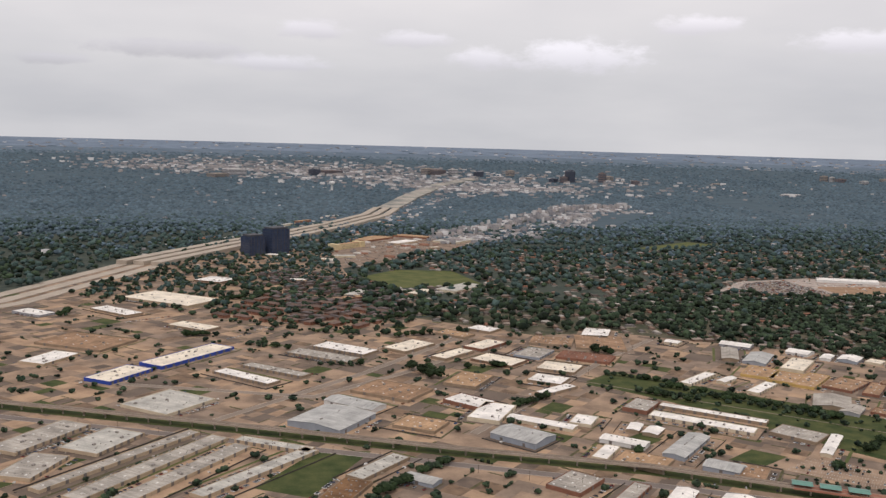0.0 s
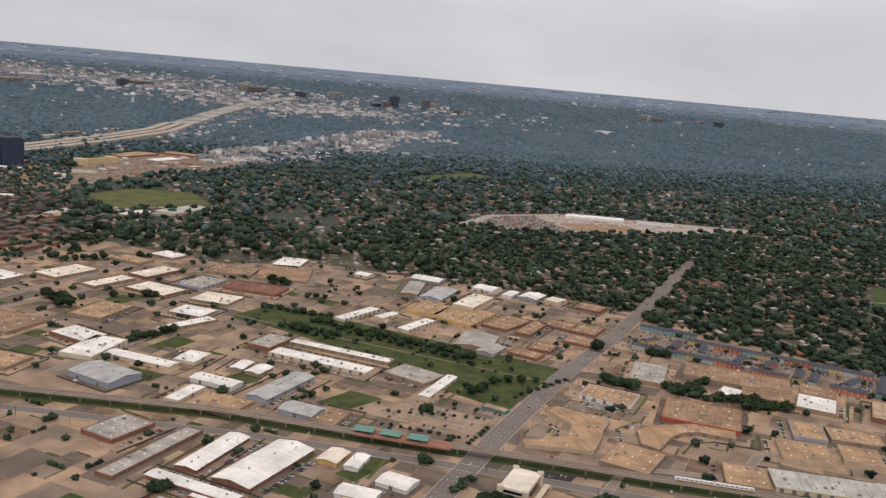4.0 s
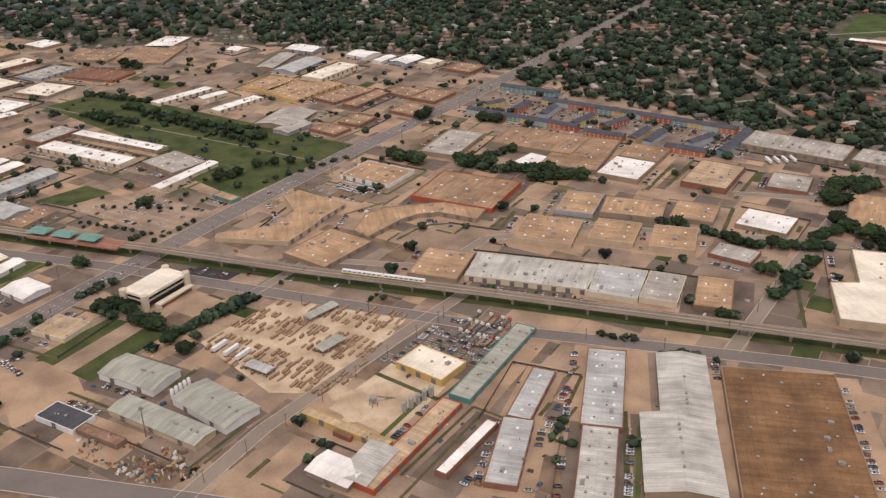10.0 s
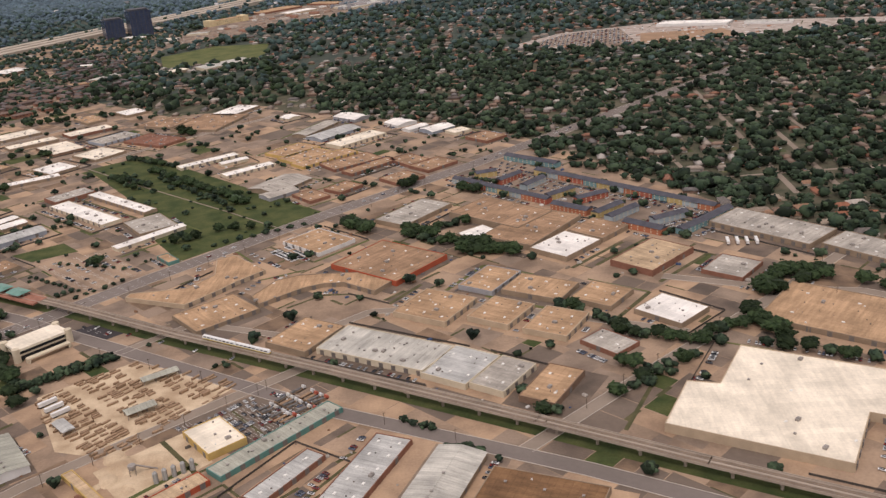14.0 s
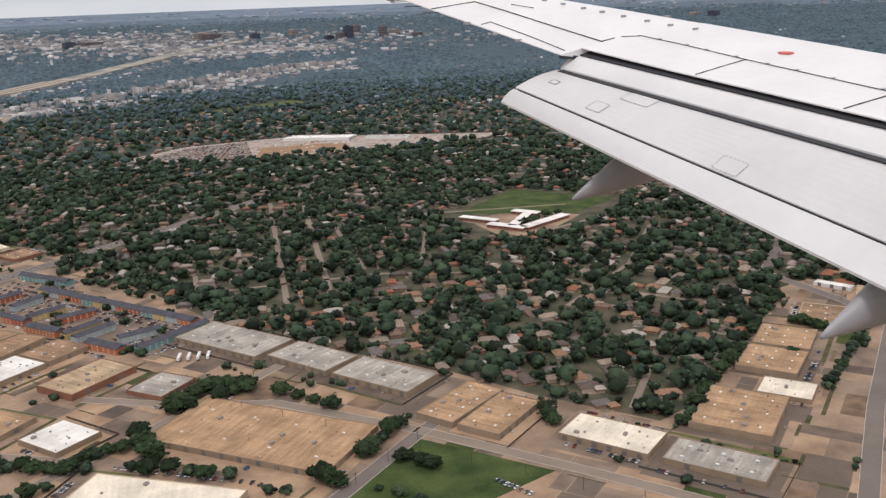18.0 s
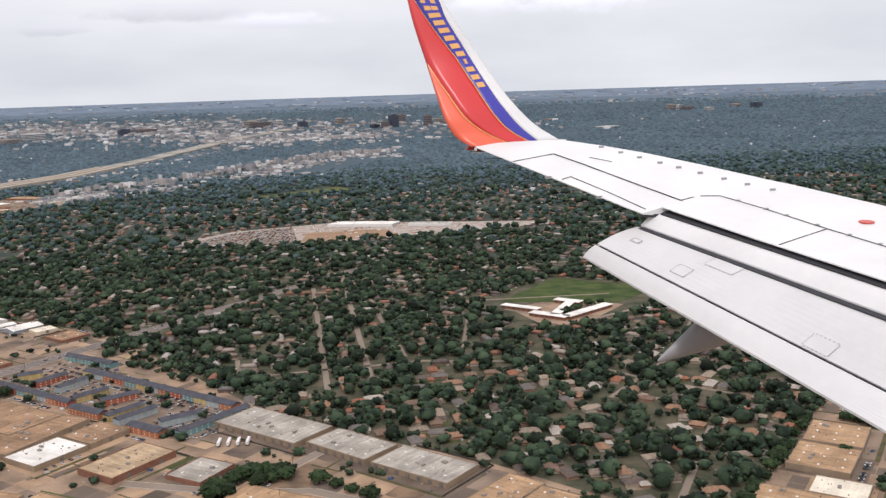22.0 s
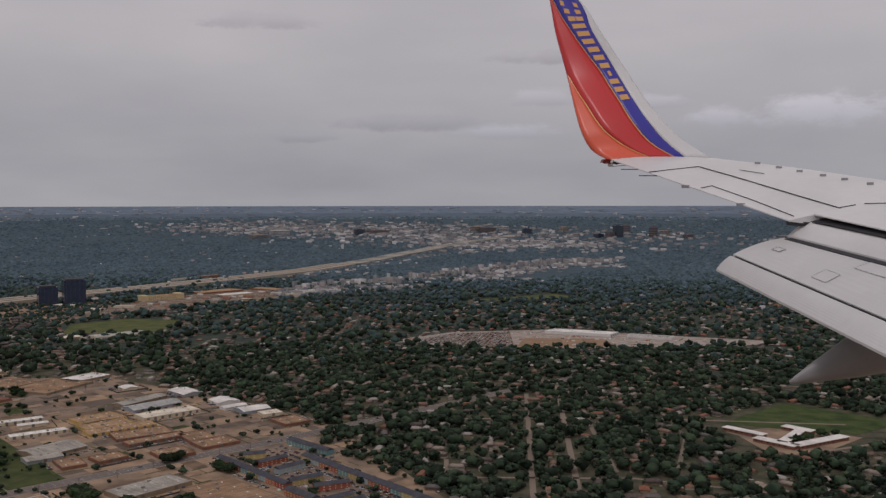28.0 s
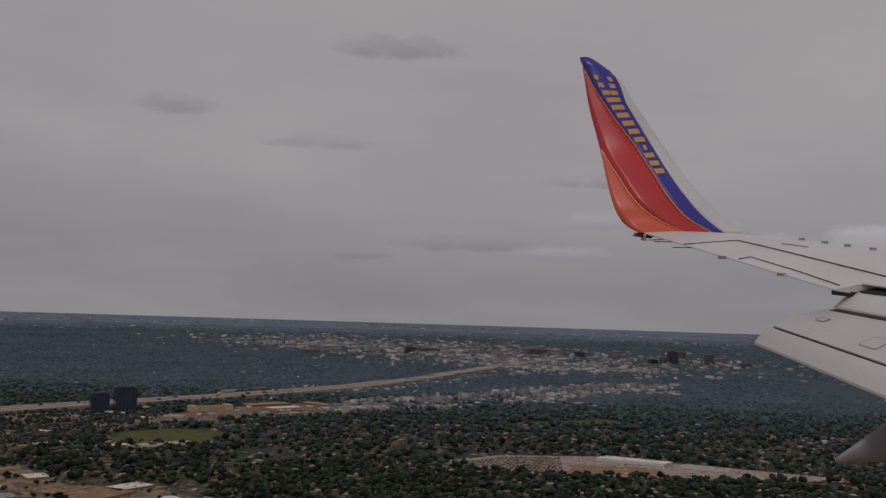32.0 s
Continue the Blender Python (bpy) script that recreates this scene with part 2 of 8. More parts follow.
def weather(m, lap, across, stain, joint=0.76):
    """Laps between the sheets of a roof, water streaks along its fall and square mended patches, in the building's own axes."""
    n, l = m.node_tree.nodes, m.node_tree.links
    b = n["Principled BSDF"]
    co = n.new("ShaderNodeTexCoord")
    br = n.new("ShaderNodeTexBrick")
    br.inputs["Scale"].default_value = 1.0
    br.inputs["Brick Width"].default_value, br.inputs["Row Height"].default_value = across, lap
    br.inputs["Mortar Size"].default_value, br.inputs["Mortar Smooth"].default_value = 0.09, 0.6
    br.inputs["Color1"].default_value, br.inputs["Color2"].default_value = (1.04, 1.04, 1.04, 1), (0.94, 0.94, 0.94, 1)
    br.inputs["Mortar"].default_value = (joint, joint, joint * 0.98, 1)
    l.new(co.outputs["Object"], br.inputs["Vector"])
    mp = n.new("ShaderNodeMapping"); mp.inputs["Scale"].default_value = (0.55, 0.07, 0.3)
    l.new(co.outputs["Object"], mp.inputs[0])
    st = n.new("ShaderNodeTexNoise"); st.inputs["Scale"].default_value = 1.0; st.inputs["Detail"].default_value = 5; st.inputs["Roughness"].default_value = 0.65
    l.new(mp.outputs[0], st.inputs["Vector"])
    mr = n.new("ShaderNodeMapRange"); mr.inputs[1].default_value, mr.inputs[2].default_value = 0.38, 0.68
    mr.inputs[3].default_value, mr.inputs[4].default_value = 1.0 - stain, 1.08
    l.new(st.outputs["Fac"], mr.inputs[0])
    last = b.inputs["Base Color"].links[0].from_socket
    for sock in (br.outputs["Color"], mr.outputs[0]):
        mul = n.new("ShaderNodeMix"); mul.data_type = "RGBA"; mul.blend_type = "MULTIPLY"; mul.inputs[0].default_value = 1.0
        l.new(last, mul.inputs[6]); l.new(sock, mul.inputs[7])
        last = mul.outputs[2]
    l.new(last, b.inputs["Base Color"])


for key, mat in ROOF.items():
    if key in ("pale", "steel", "lichen", "rust"):
        weather(mat, 30.0, 1.1, 0.26)
    elif key in ("white", "cream"):
        weather(mat, 3.0, 18.0, 0.10, 0.90)
    else:
        weather(mat, 2.4, 11.0, 0.28)
WALL = {
    "white": material("white_metal_wall", (0.66, 0.65, 0.62), 0.6, 0.08, 0.2),
    "cream": material("cream_block_wall", (0.58, 0.50, 0.37), 0.85, 0.10, 0.2),
    "sand": material("sand_concrete_wall", (0.46, 0.36, 0.25), 0.85, 0.10, 0.2),
    "tan": material("tan_concrete_wall", (0.30, 0.225, 0.155), 0.85, 0.12, 0.2),
    "brown": material("brown_brick_wall", (0.22, 0.145, 0.10), 0.9, 0.15, 0.3),
    "brick": material("red_brick_wall", (0.25, 0.12, 0.08), 0.9, 0.15, 0.3),
    "red": material("red_painted_wall", (0.38, 0.09, 0.045), 0.8, 0.10, 0.2),
    "yellow": material("yellow_painted_wall", (0.52, 0.36, 0.13), 0.8, 0.10, 0.2),
    "blue": material("blue_painted_wall", (0.02, 0.06, 0.34), 0.6, 0.10, 0.2),
    "teal": material("teal_painted_wall", (0.09, 0.22, 0.19), 0.7, 0.10, 0.2),
    "grey": material("grey_metal_wall", (0.33, 0.33, 0.34), 0.6, 0.10, 0.2),
    "steel": material("blue_grey_metal_wall", (0.30, 0.33, 0.37), 0.6, 0.10, 0.2),
}
concrete = material("pale_dusty_concrete", (0.355, 0.252, 0.172), 0.95, 0.24, 0.05, (0.18, 0.13, 0.094), 6)
concrete_warm = material("warm_dusty_concrete", (0.42, 0.288, 0.184), 0.95, 0.2, 0.07, (0.25, 0.17, 0.114), 6)
concrete_grey = material("grey_stained_concrete", (0.275, 0.206, 0.152), 0.95, 0.22, 0.07, (0.155, 0.117, 0.09), 6)
concrete_dark = material("dark_oily_concrete", (0.18, 0.134, 0.101), 0.95, 0.22, 0.08, (0.095, 0.075, 0.06), 6)
lot_asphalt = material("worn_asphalt", (0.165, 0.128, 0.100), 0.95, 0.14, 0.05)
dark_asphalt = material("dark_asphalt", (0.055, 0.050, 0.052), 0.95, 0.12, 0.08)
road_mat = material("grey_road_concrete", (0.19, 0.16, 0.14), 0.95, 0.10, 0.05)
street_mat = material("pale_street_concrete", (0.26, 0.21, 0.165), 0.95, 0.10, 0.05)
freeway_mat = material("pale_freeway_concrete", (0.42, 0.36, 0.29), 0.95, 0.10, 0.03)
kerb_mat = material("kerb_concrete", (0.45, 0.40, 0.34), 0.9, 0.1, 0.4)
paint_mat = material("worn_white_road_paint", (0.68, 0.66, 0.61), 0.8, 0.2, 0.6)
lawn = material("mown_grass", (0.080, 0.090, 0.032), 0.95, 0.3, 0.09, (0.034, 0.052, 0.017))
field = material("sports_field_grass", (0.072, 0.096, 0.030), 0.95, 0.3, 0.08, (0.030, 0.052, 0.015))
dry_lawn = material("dry_grass", (0.12, 0.125, 0.045), 0.95, 0.25, 0.06, (0.065, 0.085, 0.028))
verge_grass = material("dry_trodden_verge", (0.105, 0.092, 0.046), 0.95, 0.35, 0.2, (0.055, 0.058, 0.026))
yard = material("yards_grass_and_soil", (0.112, 0.098, 0.066), 0.95, 0.3, 0.09, (0.040, 0.050, 0.029))
dirt = material("pale_bare_soil", (0.56, 0.44, 0.30), 0.95, 0.22, 0.1, (0.36, 0.26, 0.165), 6)
red_dirt = material("red_brown_bare_soil", (0.33, 0.215, 0.135), 0.95, 0.15, 0.05)
deck_mat = material("viaduct_concrete", (0.36, 0.30, 0.24), 0.9, 0.12, 0.1)
track_mat = material("track_ballast_plinth", (0.24, 0.18, 0.13), 0.95, 0.2, 0.2)
rail_steel = material("worn_rail_steel", (0.30, 0.26, 0.23), 0.4, 0.2, 0.5, metal=0.6)
leaf_near = material("broad_leaves", (0.030, 0.048, 0.019), 0.8, 0.3, 0.6, (0.010, 0.021, 0.008), objects=True, spread=0.45)
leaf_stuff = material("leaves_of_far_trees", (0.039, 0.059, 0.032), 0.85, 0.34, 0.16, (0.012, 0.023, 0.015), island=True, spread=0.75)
# bluer leaves for trees farther off: distance haze is put into their colour
leaf_mid_haze = material("haze_tinted_leaves_of_distant_trees", (0.056, 0.088, 0.078), 0.88, 0.28, 0.05, (0.032, 0.056, 0.053), island=True, spread=0.40)
leaf_far_haze = material("haze_tinted_leaves_of_far_woods", (0.090, 0.130, 0.156), 0.9, 0.24, 0.006, (0.068, 0.102, 0.126), island=True, spread=0.34)
bark = material("grey_brown_bark", (0.12, 0.085, 0.06), 0.95, 0.3, 2.0)
shingle = palette("asphalt_shingles", [(0.20, 0.145, 0.112), (0.165, 0.15, 0.14), (0.27, 0.135, 0.09), (0.245, 0.20, 0.165), (0.125, 0.102, 0.09), (0.43, 0.39, 0.345), (0.255, 0.175, 0.13), (0.33, 0.275, 0.225)])
shingle_near = palette("asphalt_shingles_of_houses", [(0.20, 0.135, 0.10), (0.165, 0.145, 0.13), (0.29, 0.125, 0.075), (0.25, 0.20, 0.155), (0.135, 0.105, 0.088), (0.42, 0.375, 0.32), (0.30, 0.18, 0.115), (0.33, 0.265, 0.20)], island=False)
house_wall = palette("house_brick_and_siding", [(0.22, 0.15, 0.115), (0.34, 0.29, 0.24), (0.26, 0.18, 0.135), (0.46, 0.42, 0.37)])
house_wall_near = palette("brick_and_siding_of_houses", [(0.30, 0.18, 0.12), (0.42, 0.34, 0.26), (0.36, 0.22, 0.15), (0.52, 0.47, 0.40)], island=False)
glass_dark = material("dark_window_glass", (0.02, 0.025, 0.03), 0.12, 0.1, 0.5)
tower_glass = material("blue_black_curtain_wall", (0.045, 0.062, 0.11), 0.15, 0.2, 0.3)
door_mat = material("grey_steel_door", (0.16, 0.14, 0.125), 0.6, 0.15, 0.8)
vent_mat = material("roof_vent_metal", (0.30, 0.27, 0.24), 0.6, 0.2, 1.0)
skylight_mat = material("milky_skylight_dome", (0.75, 0.73, 0.68), 0.35, 0.08, 1.0)
car_paint = palette("car_paint", [(0.72, 0.72, 0.70), (0.05, 0.05, 0.055), (0.40, 0.41, 0.42), (0.66, 0.66, 0.65), (0.22, 0.03, 0.025), (0.10, 0.12, 0.17), (0.70, 0.70, 0.68), (0.33, 0.29, 0.23)], island=False, rough=0.25)
rubber = material("tyre_rubber", (0.02, 0.02, 0.02), 0.9, 0.1, 2.0)
trailer_mat = material("white_trailer_box", (0.70, 0.69, 0.66), 0.5, 0.08, 0.6)
timber = material("stacked_timber", (0.30, 0.20, 0.125), 0.9, 0.25, 1.2, island=True, spread=0.45)
teal_roof = material("teal_canopy_metal", (0.12, 0.26, 0.21), 0.5, 0.1, 0.5)


# ---------------------------------------------------------------- mesh helpers
class Shape:
    """Gathers corners and faces of one mesh."""

    def __init__(self):
        self.v, self.f = [], []

    def add(self, verts, faces):
        k = len(self.v)
        self.v += [tuple(p) for p in verts]
        self.f += [tuple(i + k for i in f) for f in faces]
        return self

    def box(self, x0, y0, z0, x1, y1, z1):
        v = [(x0, y0, z0), (x1, y0, z0), (x1, y1, z0), (x0, y1, z0), (x0, y0, z1), (x1, y0, z1), (x1, y1, z1), (x0, y1, z1)]
        return self.add(v, [(0, 3, 2, 1), (4, 5, 6, 7), (0, 1, 5, 4), (1, 2, 6, 5), (2, 3, 7, 6), (3, 0, 4, 7)])

    def bar(self, a, b, w, h0, h1):
        """An upright slab from a to b in plan, w wide, from height h0 to h1."""
        a, b = Vector((a[0], a[1], 0)), Vector((b[0], b[1], 0))
        s = (b - a).normalized().cross(Vector((0, 0, 1))) * (w / 2)
        lo = [a + s, b + s, b - s, a - s]
        v = [(p.x, p.y, h0) for p in lo] + [(p.x, p.y, h1) for p in lo]
        return self.add(v, [(3, 2, 1, 0), (4, 5, 6, 7), (0, 1, 5, 4), (1, 2, 6, 5), (2, 3, 7, 6), (3, 0, 4, 7)])

    def tube(self, path, radii, sides=6):
        """A tapered limb through the points of path."""
        k = len(self.v)
        for p, r in zip(path, radii):
            for i in range(sides):
                a = 2 * math.pi * i / sides
                self.v.append((p[0] + r * math.cos(a), p[1] + r * math.sin(a), p[2]))
        for j in range(len(path) - 1):
            for i in range(sides):
                a, b = k + j * sides + i, k + j * sides + (i + 1) % sides
                self.f.append((a, b, b + sides, a + sides))
        self.f.append(tuple(k + (len(path) - 1) * sides + i for i in range(sides)))
        return self

    def mesh(self, name, mat, smooth=False):
        m = bpy.data.meshes.new(name)
        m.from_pydata(self.v, [], self.f)
        m.materials.append(mat)
        if smooth:
            m.shade_smooth()
        return m


def part(name, mesh, parent, label="", m=None):
    ob = new(name, mesh)
    ob.parent = parent
    if m is not None:
        ob.matrix_basis = m
    if label:
        tagged(ob, label)
    return ob


def thing(name, m, label, category, group="", kind=""):
    ob = new(name)
    ob.matrix_basis = m
    return tagged(ob, label, category, group, kind)


def sheet(name, outline, z, mat, label, category="ground", parent=None):
    """A flat plot of ground with a small thickness."""
    sh = Shape()
    n = len(outline)
    sh.v = [(x, y, z) for x, y in outline] + [(x, y, -0.3) for x, y in outline]
    sh.f = [tuple(range(n))] + [(i, i + n, (i + 1) % n + n, (i + 1) % n) for i in range(n)]
    m = sh.mesh(name, mat)
    bm = bmesh.new(); bm.from_mesh(m); bmesh.ops.recalc_face_normals(bm, faces=bm.faces)
    if max(f.normal.z for f in bm.faces) < 0.5:
        bmesh.ops.reverse_faces(bm, faces=bm.faces)
    bmesh.ops.triangulate(bm, faces=[f for f in bm.faces if len(f.verts) > 4])
    bm.to_mesh(m); bm.free()
    return tagged(new(name, m), label, category, "", "structure")


def many(name, tv, tf, spots, sizes, turns, mat, label, category):
    """One object of kind stuff: the small mesh tv, tf repeated at the spots."""
    tv, tf = np.asarray(tv, float), np.asarray(tf, int)
    n, nv = len(spots), len(tv)
    c, s = np.cos(turns)[:, None], np.sin(turns)[:, None]
    p = tv[None] * np.asarray(sizes)[:, None, :]
    v = np.stack([p[..., 0] * c - p[..., 1] * s, p[..., 0] * s + p[..., 1] * c, p[..., 2]], -1) + np.asarray(spots)[:, None, :]
    f = (tf[None] + (np.arange(n) * nv)[:, None, None]).reshape(-1)
    k = tf.shape[1]
    m = bpy.data.meshes.new(name)
    m.vertices.add(n * nv)
    m.vertices.foreach_set("co", v.ravel())
    m.loops.add(len(f))
    m.loops.foreach_set("vertex_index", f.astype(np.int32))
    m.polygons.add(len(f) // k)
    m.polygons.foreach_set("loop_start", np.arange(0, len(f), k, dtype=np.int32))
    m.update(calc_edges=True)
    m.materials.append(mat)
    return tagged(new(name, m), label, category, "", "stuff")


def inside(x, y, outline):
    """Which of the points lie in the outline."""
    hit = np.zeros(len(x), bool)
    for (x0, y0), (x1, y1) in zip(outline, outline[1:] + outline[:1]):
        with np.errstate(divide="ignore", invalid="ignore"):
            hit ^= ((y0 > y) != (y1 > y)) & (x < (x1 - x0) * (y - y0) / (y1 - y0) + x0)
    return hit


def lift(x, y):
    """Land height: level, then bent up to the rim to fit the camera's view."""
    s = np.clip((np.hypot(np.asarray(x, float) - 400, y) - 2200) / 2300, 0, 1)
    return 128 * s ** 1.5


def afar(x, y):
    """A place on the rising plain, in the direction of (x, y) as seen from over the town."""
    ex, ey, ez = 700, 0, 143
    lo, hi = 0.2, 1.5
    for _ in range(40):
        k = (lo + hi) / 2
        px, py = ex + (x - ex) * k, ey + (y - ey) * k
        lo, hi = (k, hi) if ez * (1 - k) > lift(px, py) else (lo, k)
    return px, py, float(lift(px, py))


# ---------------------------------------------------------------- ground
# ground rings get bluer outwards: distance haze is put into their colour
far_floor = material("haze_tinted_wooded_plain", (0.072, 0.104, 0.124), 0.95, 0.2, 0.03, (0.056, 0.086, 0.104), 8)
mid_floor = material("haze_tinted_lawns_and_soil", (0.066, 0.076, 0.058), 0.95, 0.3, 0.08, (0.036, 0.050, 0.042))
far_mid = material("blue_green_painted_haze", (0.120, 0.160, 0.198), 0.95, 0.35, 0.015, (0.092, 0.128, 0.165), 5)
far_blue = material("blue_grey_painted_haze", (0.165, 0.21, 0.265), 0.95, 0.3, 0.012, (0.125, 0.165, 0.215), 5)
SEG = 96


def land(name, rings, mat, label, category):
    """A ring of land round the town."""
    sh = Shape()
    for r in rings:
        for i in range(SEG):
            a = 2 * math.pi * i / SEG
            x, y = 400 + r * math.cos(a), r * math.sin(a)
            sh.v.append((x, y, float(lift(x, y)) - 0.05))
    for j in range(len(rings) - 1):
        for i in range(SEG):
            a, b = j * SEG + i, j * SEG + (i + 1) % SEG
            sh.f.append((a, a + SEG, b + SEG, b))
    return tagged(new(name, sh.mesh(name, mat)), label, category, "", "structure")


land("ground", [0, 150, 400, 650, 900], yard, "plain of grassy yards and soil among trees", "ground")
land("ground", [900, 1300, 1750], mid_floor, "lawns under suburb trees with shade and haze in the colour", "ground")
land("ground", [1750, 2300, 2600, 2900, 3200, 3500, 3700, 3850], far_floor, "wooded plain tinted blue for haze, running to the distance", "ground")
land("backdrop", [3850, 3980, 4120], far_mid, "far plain painted blue green for haze", "backdrop")
land("backdrop", [4120, 4300, 4400, 4500], far_blue, "horizon land painted blue grey for haze", "backdrop")

TOWN = [(-900, 900), (-317, 960), (-230, 1160), (-61, 1470), (60, 1330), (70, 1060), (60, 930), (110, 850), (200, 770), (280, 775), (336, 740), (422, 687), (487, 636),
        (512, 600), (597, 452), (632, 411), (692, 358), (721, 322), (757, 287), (775, 296), (885, 412), (906, 421), (926, 392), (953, 370), (973, 352), (1010, 335),
        (1090, 240), (1200, 60), (1200, -600), (-900, -600)]
sheet("pavement", TOWN, 0.0, concrete, "pale dusty concrete yards of the industrial district", "pavement")

# the yards: plots of different paving, set out on the street grid
PLOTS, EDGES = [], []


def split(u0, v0, u1, v1, r):
    """Cuts a block into plots."""
    w, h = u1 - u0, v1 - v0
    if max(w, h) < 15 or (max(w, h) < 26 and r.random() < 0.35):
        PLOTS.append((u0, v0, u1, v1))
        return
    k = r.uniform(0.35, 0.65)
    if w > h:
        m = u0 + w * k
        EDGES.append((m, v0, m, v1)); split(u0, v0, m, v1, r); split(m, v0, u1, v1, r)
    else:
        m = v0 + h * k
        EDGES.append((u0, m, u1, m)); split(u0, v0, u1, m, r); split(u0, m, u1, v1, r)


def plan(u, v):
    c, s = math.cos(radians(47.5)), math.sin(radians(47.5))
    return 250 + u * c - v * s, 450 + u * s + v * c


r = random.Random(77)
for i in range(-7, 8):
    for j in range(-11, 11):
        split(i * 92, j * 74, i * 92 + 92, j * 74 + 74, r)
soil_patch = material("trodden_brown_soil", (0.23, 0.155, 0.10), 0.95, 0.25, 0.12, (0.12, 0.085, 0.06), 6)
KINDS = [(concrete, 0.30), (concrete_warm, 0.18), (concrete_grey, 0.20), (lot_asphalt, 0.12), (concrete_dark, 0.09), (soil_patch, 0.07), (lawn, 0.04)]
SURF = [Shape() for _ in KINDS]
px = np.array([plan((p[0] + p[2]) / 2, (p[1] + p[3]) / 2) for p in PLOTS])
ok = inside(px[:, 0], px[:, 1], TOWN)
for a in (0, 2):
    for b in (1, 3):
        e = np.array([plan(p[a], p[b]) for p in PLOTS]); ok &= inside(e[:, 0], e[:, 1], TOWN)
for n, p in enumerate(PLOTS):
    if not ok[n]:
        continue
    q, k = r.random(), 0
    while q > KINDS[k][1] and k < len(KINDS) - 1:
        q -= KINDS[k][1]; k += 1
    z = 0.0012 + 0.0004 * k
    m = 0.15
    SURF[k].add([(*plan(u, v), z) for u, v in ((p[0] + m, p[1] + m), (p[2] - m, p[1] + m), (p[2] - m, p[3] - m), (p[0] + m, p[3] - m))], [(0, 1, 2, 3)])
for k, (mat, _) in enumerate(KINDS):
    tagged(new("yard_surface", SURF[k].mesh("yard_surface", mat)), "plots of worn paving and soil between the buildings", "pavement", "", "stuff")

site_ground = material("grey_tan_graded_soil", (0.43, 0.37, 0.32), 0.95, 0.24, 0.12, (0.27, 0.22, 0.185), 6)
# ---------------------------------------------------------------- plots of grass and soil
OPEN = []


def plot(name, outline, mat, label):
    """An open plot of grass, soil or paving."""
    sheet(name, outline, 0.03 + 0.006 * (len(OPEN) % 7), mat, label, "field" if "soil" not in name else "ground")
    OPEN.append(outline)


plot("lawn", [(193, 612), (226, 640), (300, 566), (378, 488), (316, 424), (293, 456), (262, 520)], lawn, "long green park strip behind the warehouses")
plot("lawn", [(83, 1112), (133, 1171), (205, 1161), (222, 1046), (113, 1027)], dry_lawn, "open green park among houses")
plot("lawn", [(-36, 434), (-4, 484), (26, 481), (-10, 419)], lawn, "green field beside the business park")
plot("lawn", [(246, 296), (268, 319), (292, 304), (267, 276)], lawn, "mown green plot beside the office block")
plot("lawn", [(634, 258), (669, 299), (708, 263), (655, 238)], field, "green vacant plot beside a street")
plot("lawn", [(209, 362), (229, 378), (238, 372), (216, 353)], lawn, "small green plot near the viaduct")
plot("lawn", [(218, 447), (240, 462), (254, 448), (234, 436)], lawn, "small green plot with a white tank")
plot("lawn", [(172, 486), (188, 497), (196, 484), (180, 472)], lawn, "small green plot between sheds")
plot("lawn", [(62, 541), (70, 553), (82, 543), (74, 531)], lawn, "small green plot beside a workshop")
plot("lawn", [(612, 196), (622, 209), (652, 188), (640, 176)], lawn, "green corner below the viaduct")
plot("lawn", [(866, 350), (884, 366), (893, 352), (874, 334)], lawn, "green corner beside the car park")
plot("lawn", [(958, 306), (985, 334), (1015, 312), (985, 286)], dry_lawn, "patchy grass plot behind the offices")
plot("sports_field", [(767, 640), (829, 706), (893, 648), (848, 613), (801, 626)], field, "green school playing field")
plot("sports_field", [(1106, 509), (1217, 630), (1300, 560), (1179, 470), (1118, 441)], field, "green park beyond the houses")
plot("bare_soil", [(493, 1000), (558, 1070), (678, 1100), (780, 1062), (918, 1020), (910, 995), (818, 982), (728, 962), (598, 955), (540, 975)], site_ground, "pale cleared building site among trees")
plot("car_park", [(513, 998), (563, 1060), (626, 1076), (630, 962), (600, 960)], concrete_grey, "grey car park beside the building site")
plot("bare_soil", [(632, 966), (642, 1030), (728, 1026), (740, 972)], red_dirt, "red brown soil of the building site")
plot("bare_soil", [(302, 293), (330, 317), (378, 296), (347, 250), (325, 256)], dirt, "pale soil of the timber yard")
plot("bare_soil", [(343, 243), (366, 264), (381, 246), (360, 224)], dirt, "pale soil of the gravel works")
plot("car_park", [(240, 429), (268, 446), (303, 413), (280, 390)], concrete, "pale station car park with small trees")
plot("car_park", [(842, 273), (908, 350), (922, 317), (955, 301), (925, 262), (880, 236)], dark_asphalt, "large dark asphalt car park")
plot("car_park", [(360, 268), (390, 291), (415, 276), (388, 248)], lot_asphalt, "asphalt yard with parked trucks")
plot("car_park", [(293, 350), (303, 357), (318, 346), (305, 334)], dark_asphalt, "dark car park beside the office block")
plot("bare_soil", [(232, 295), (258, 292), (267, 268), (247, 254)], concrete_warm, "bare vacant plot beside the avenue")
plot("sidings", [(560, 1790), (620, 1930), (880, 2230), (900, 2150), (640, 1740)], dirt, "pale shopping strip among trees")
plot("path", [(253, 289), (276, 315), (283, 310), (260, 283)], concrete, "cracked concrete strip across the mown plot")
plot("lawn", [(560, 1420), (700, 1520), (740, 1480), (600, 1400)], dry_lawn, "far green clearing among trees")


# ---------------------------------------------------------------- roads
ROADS = []


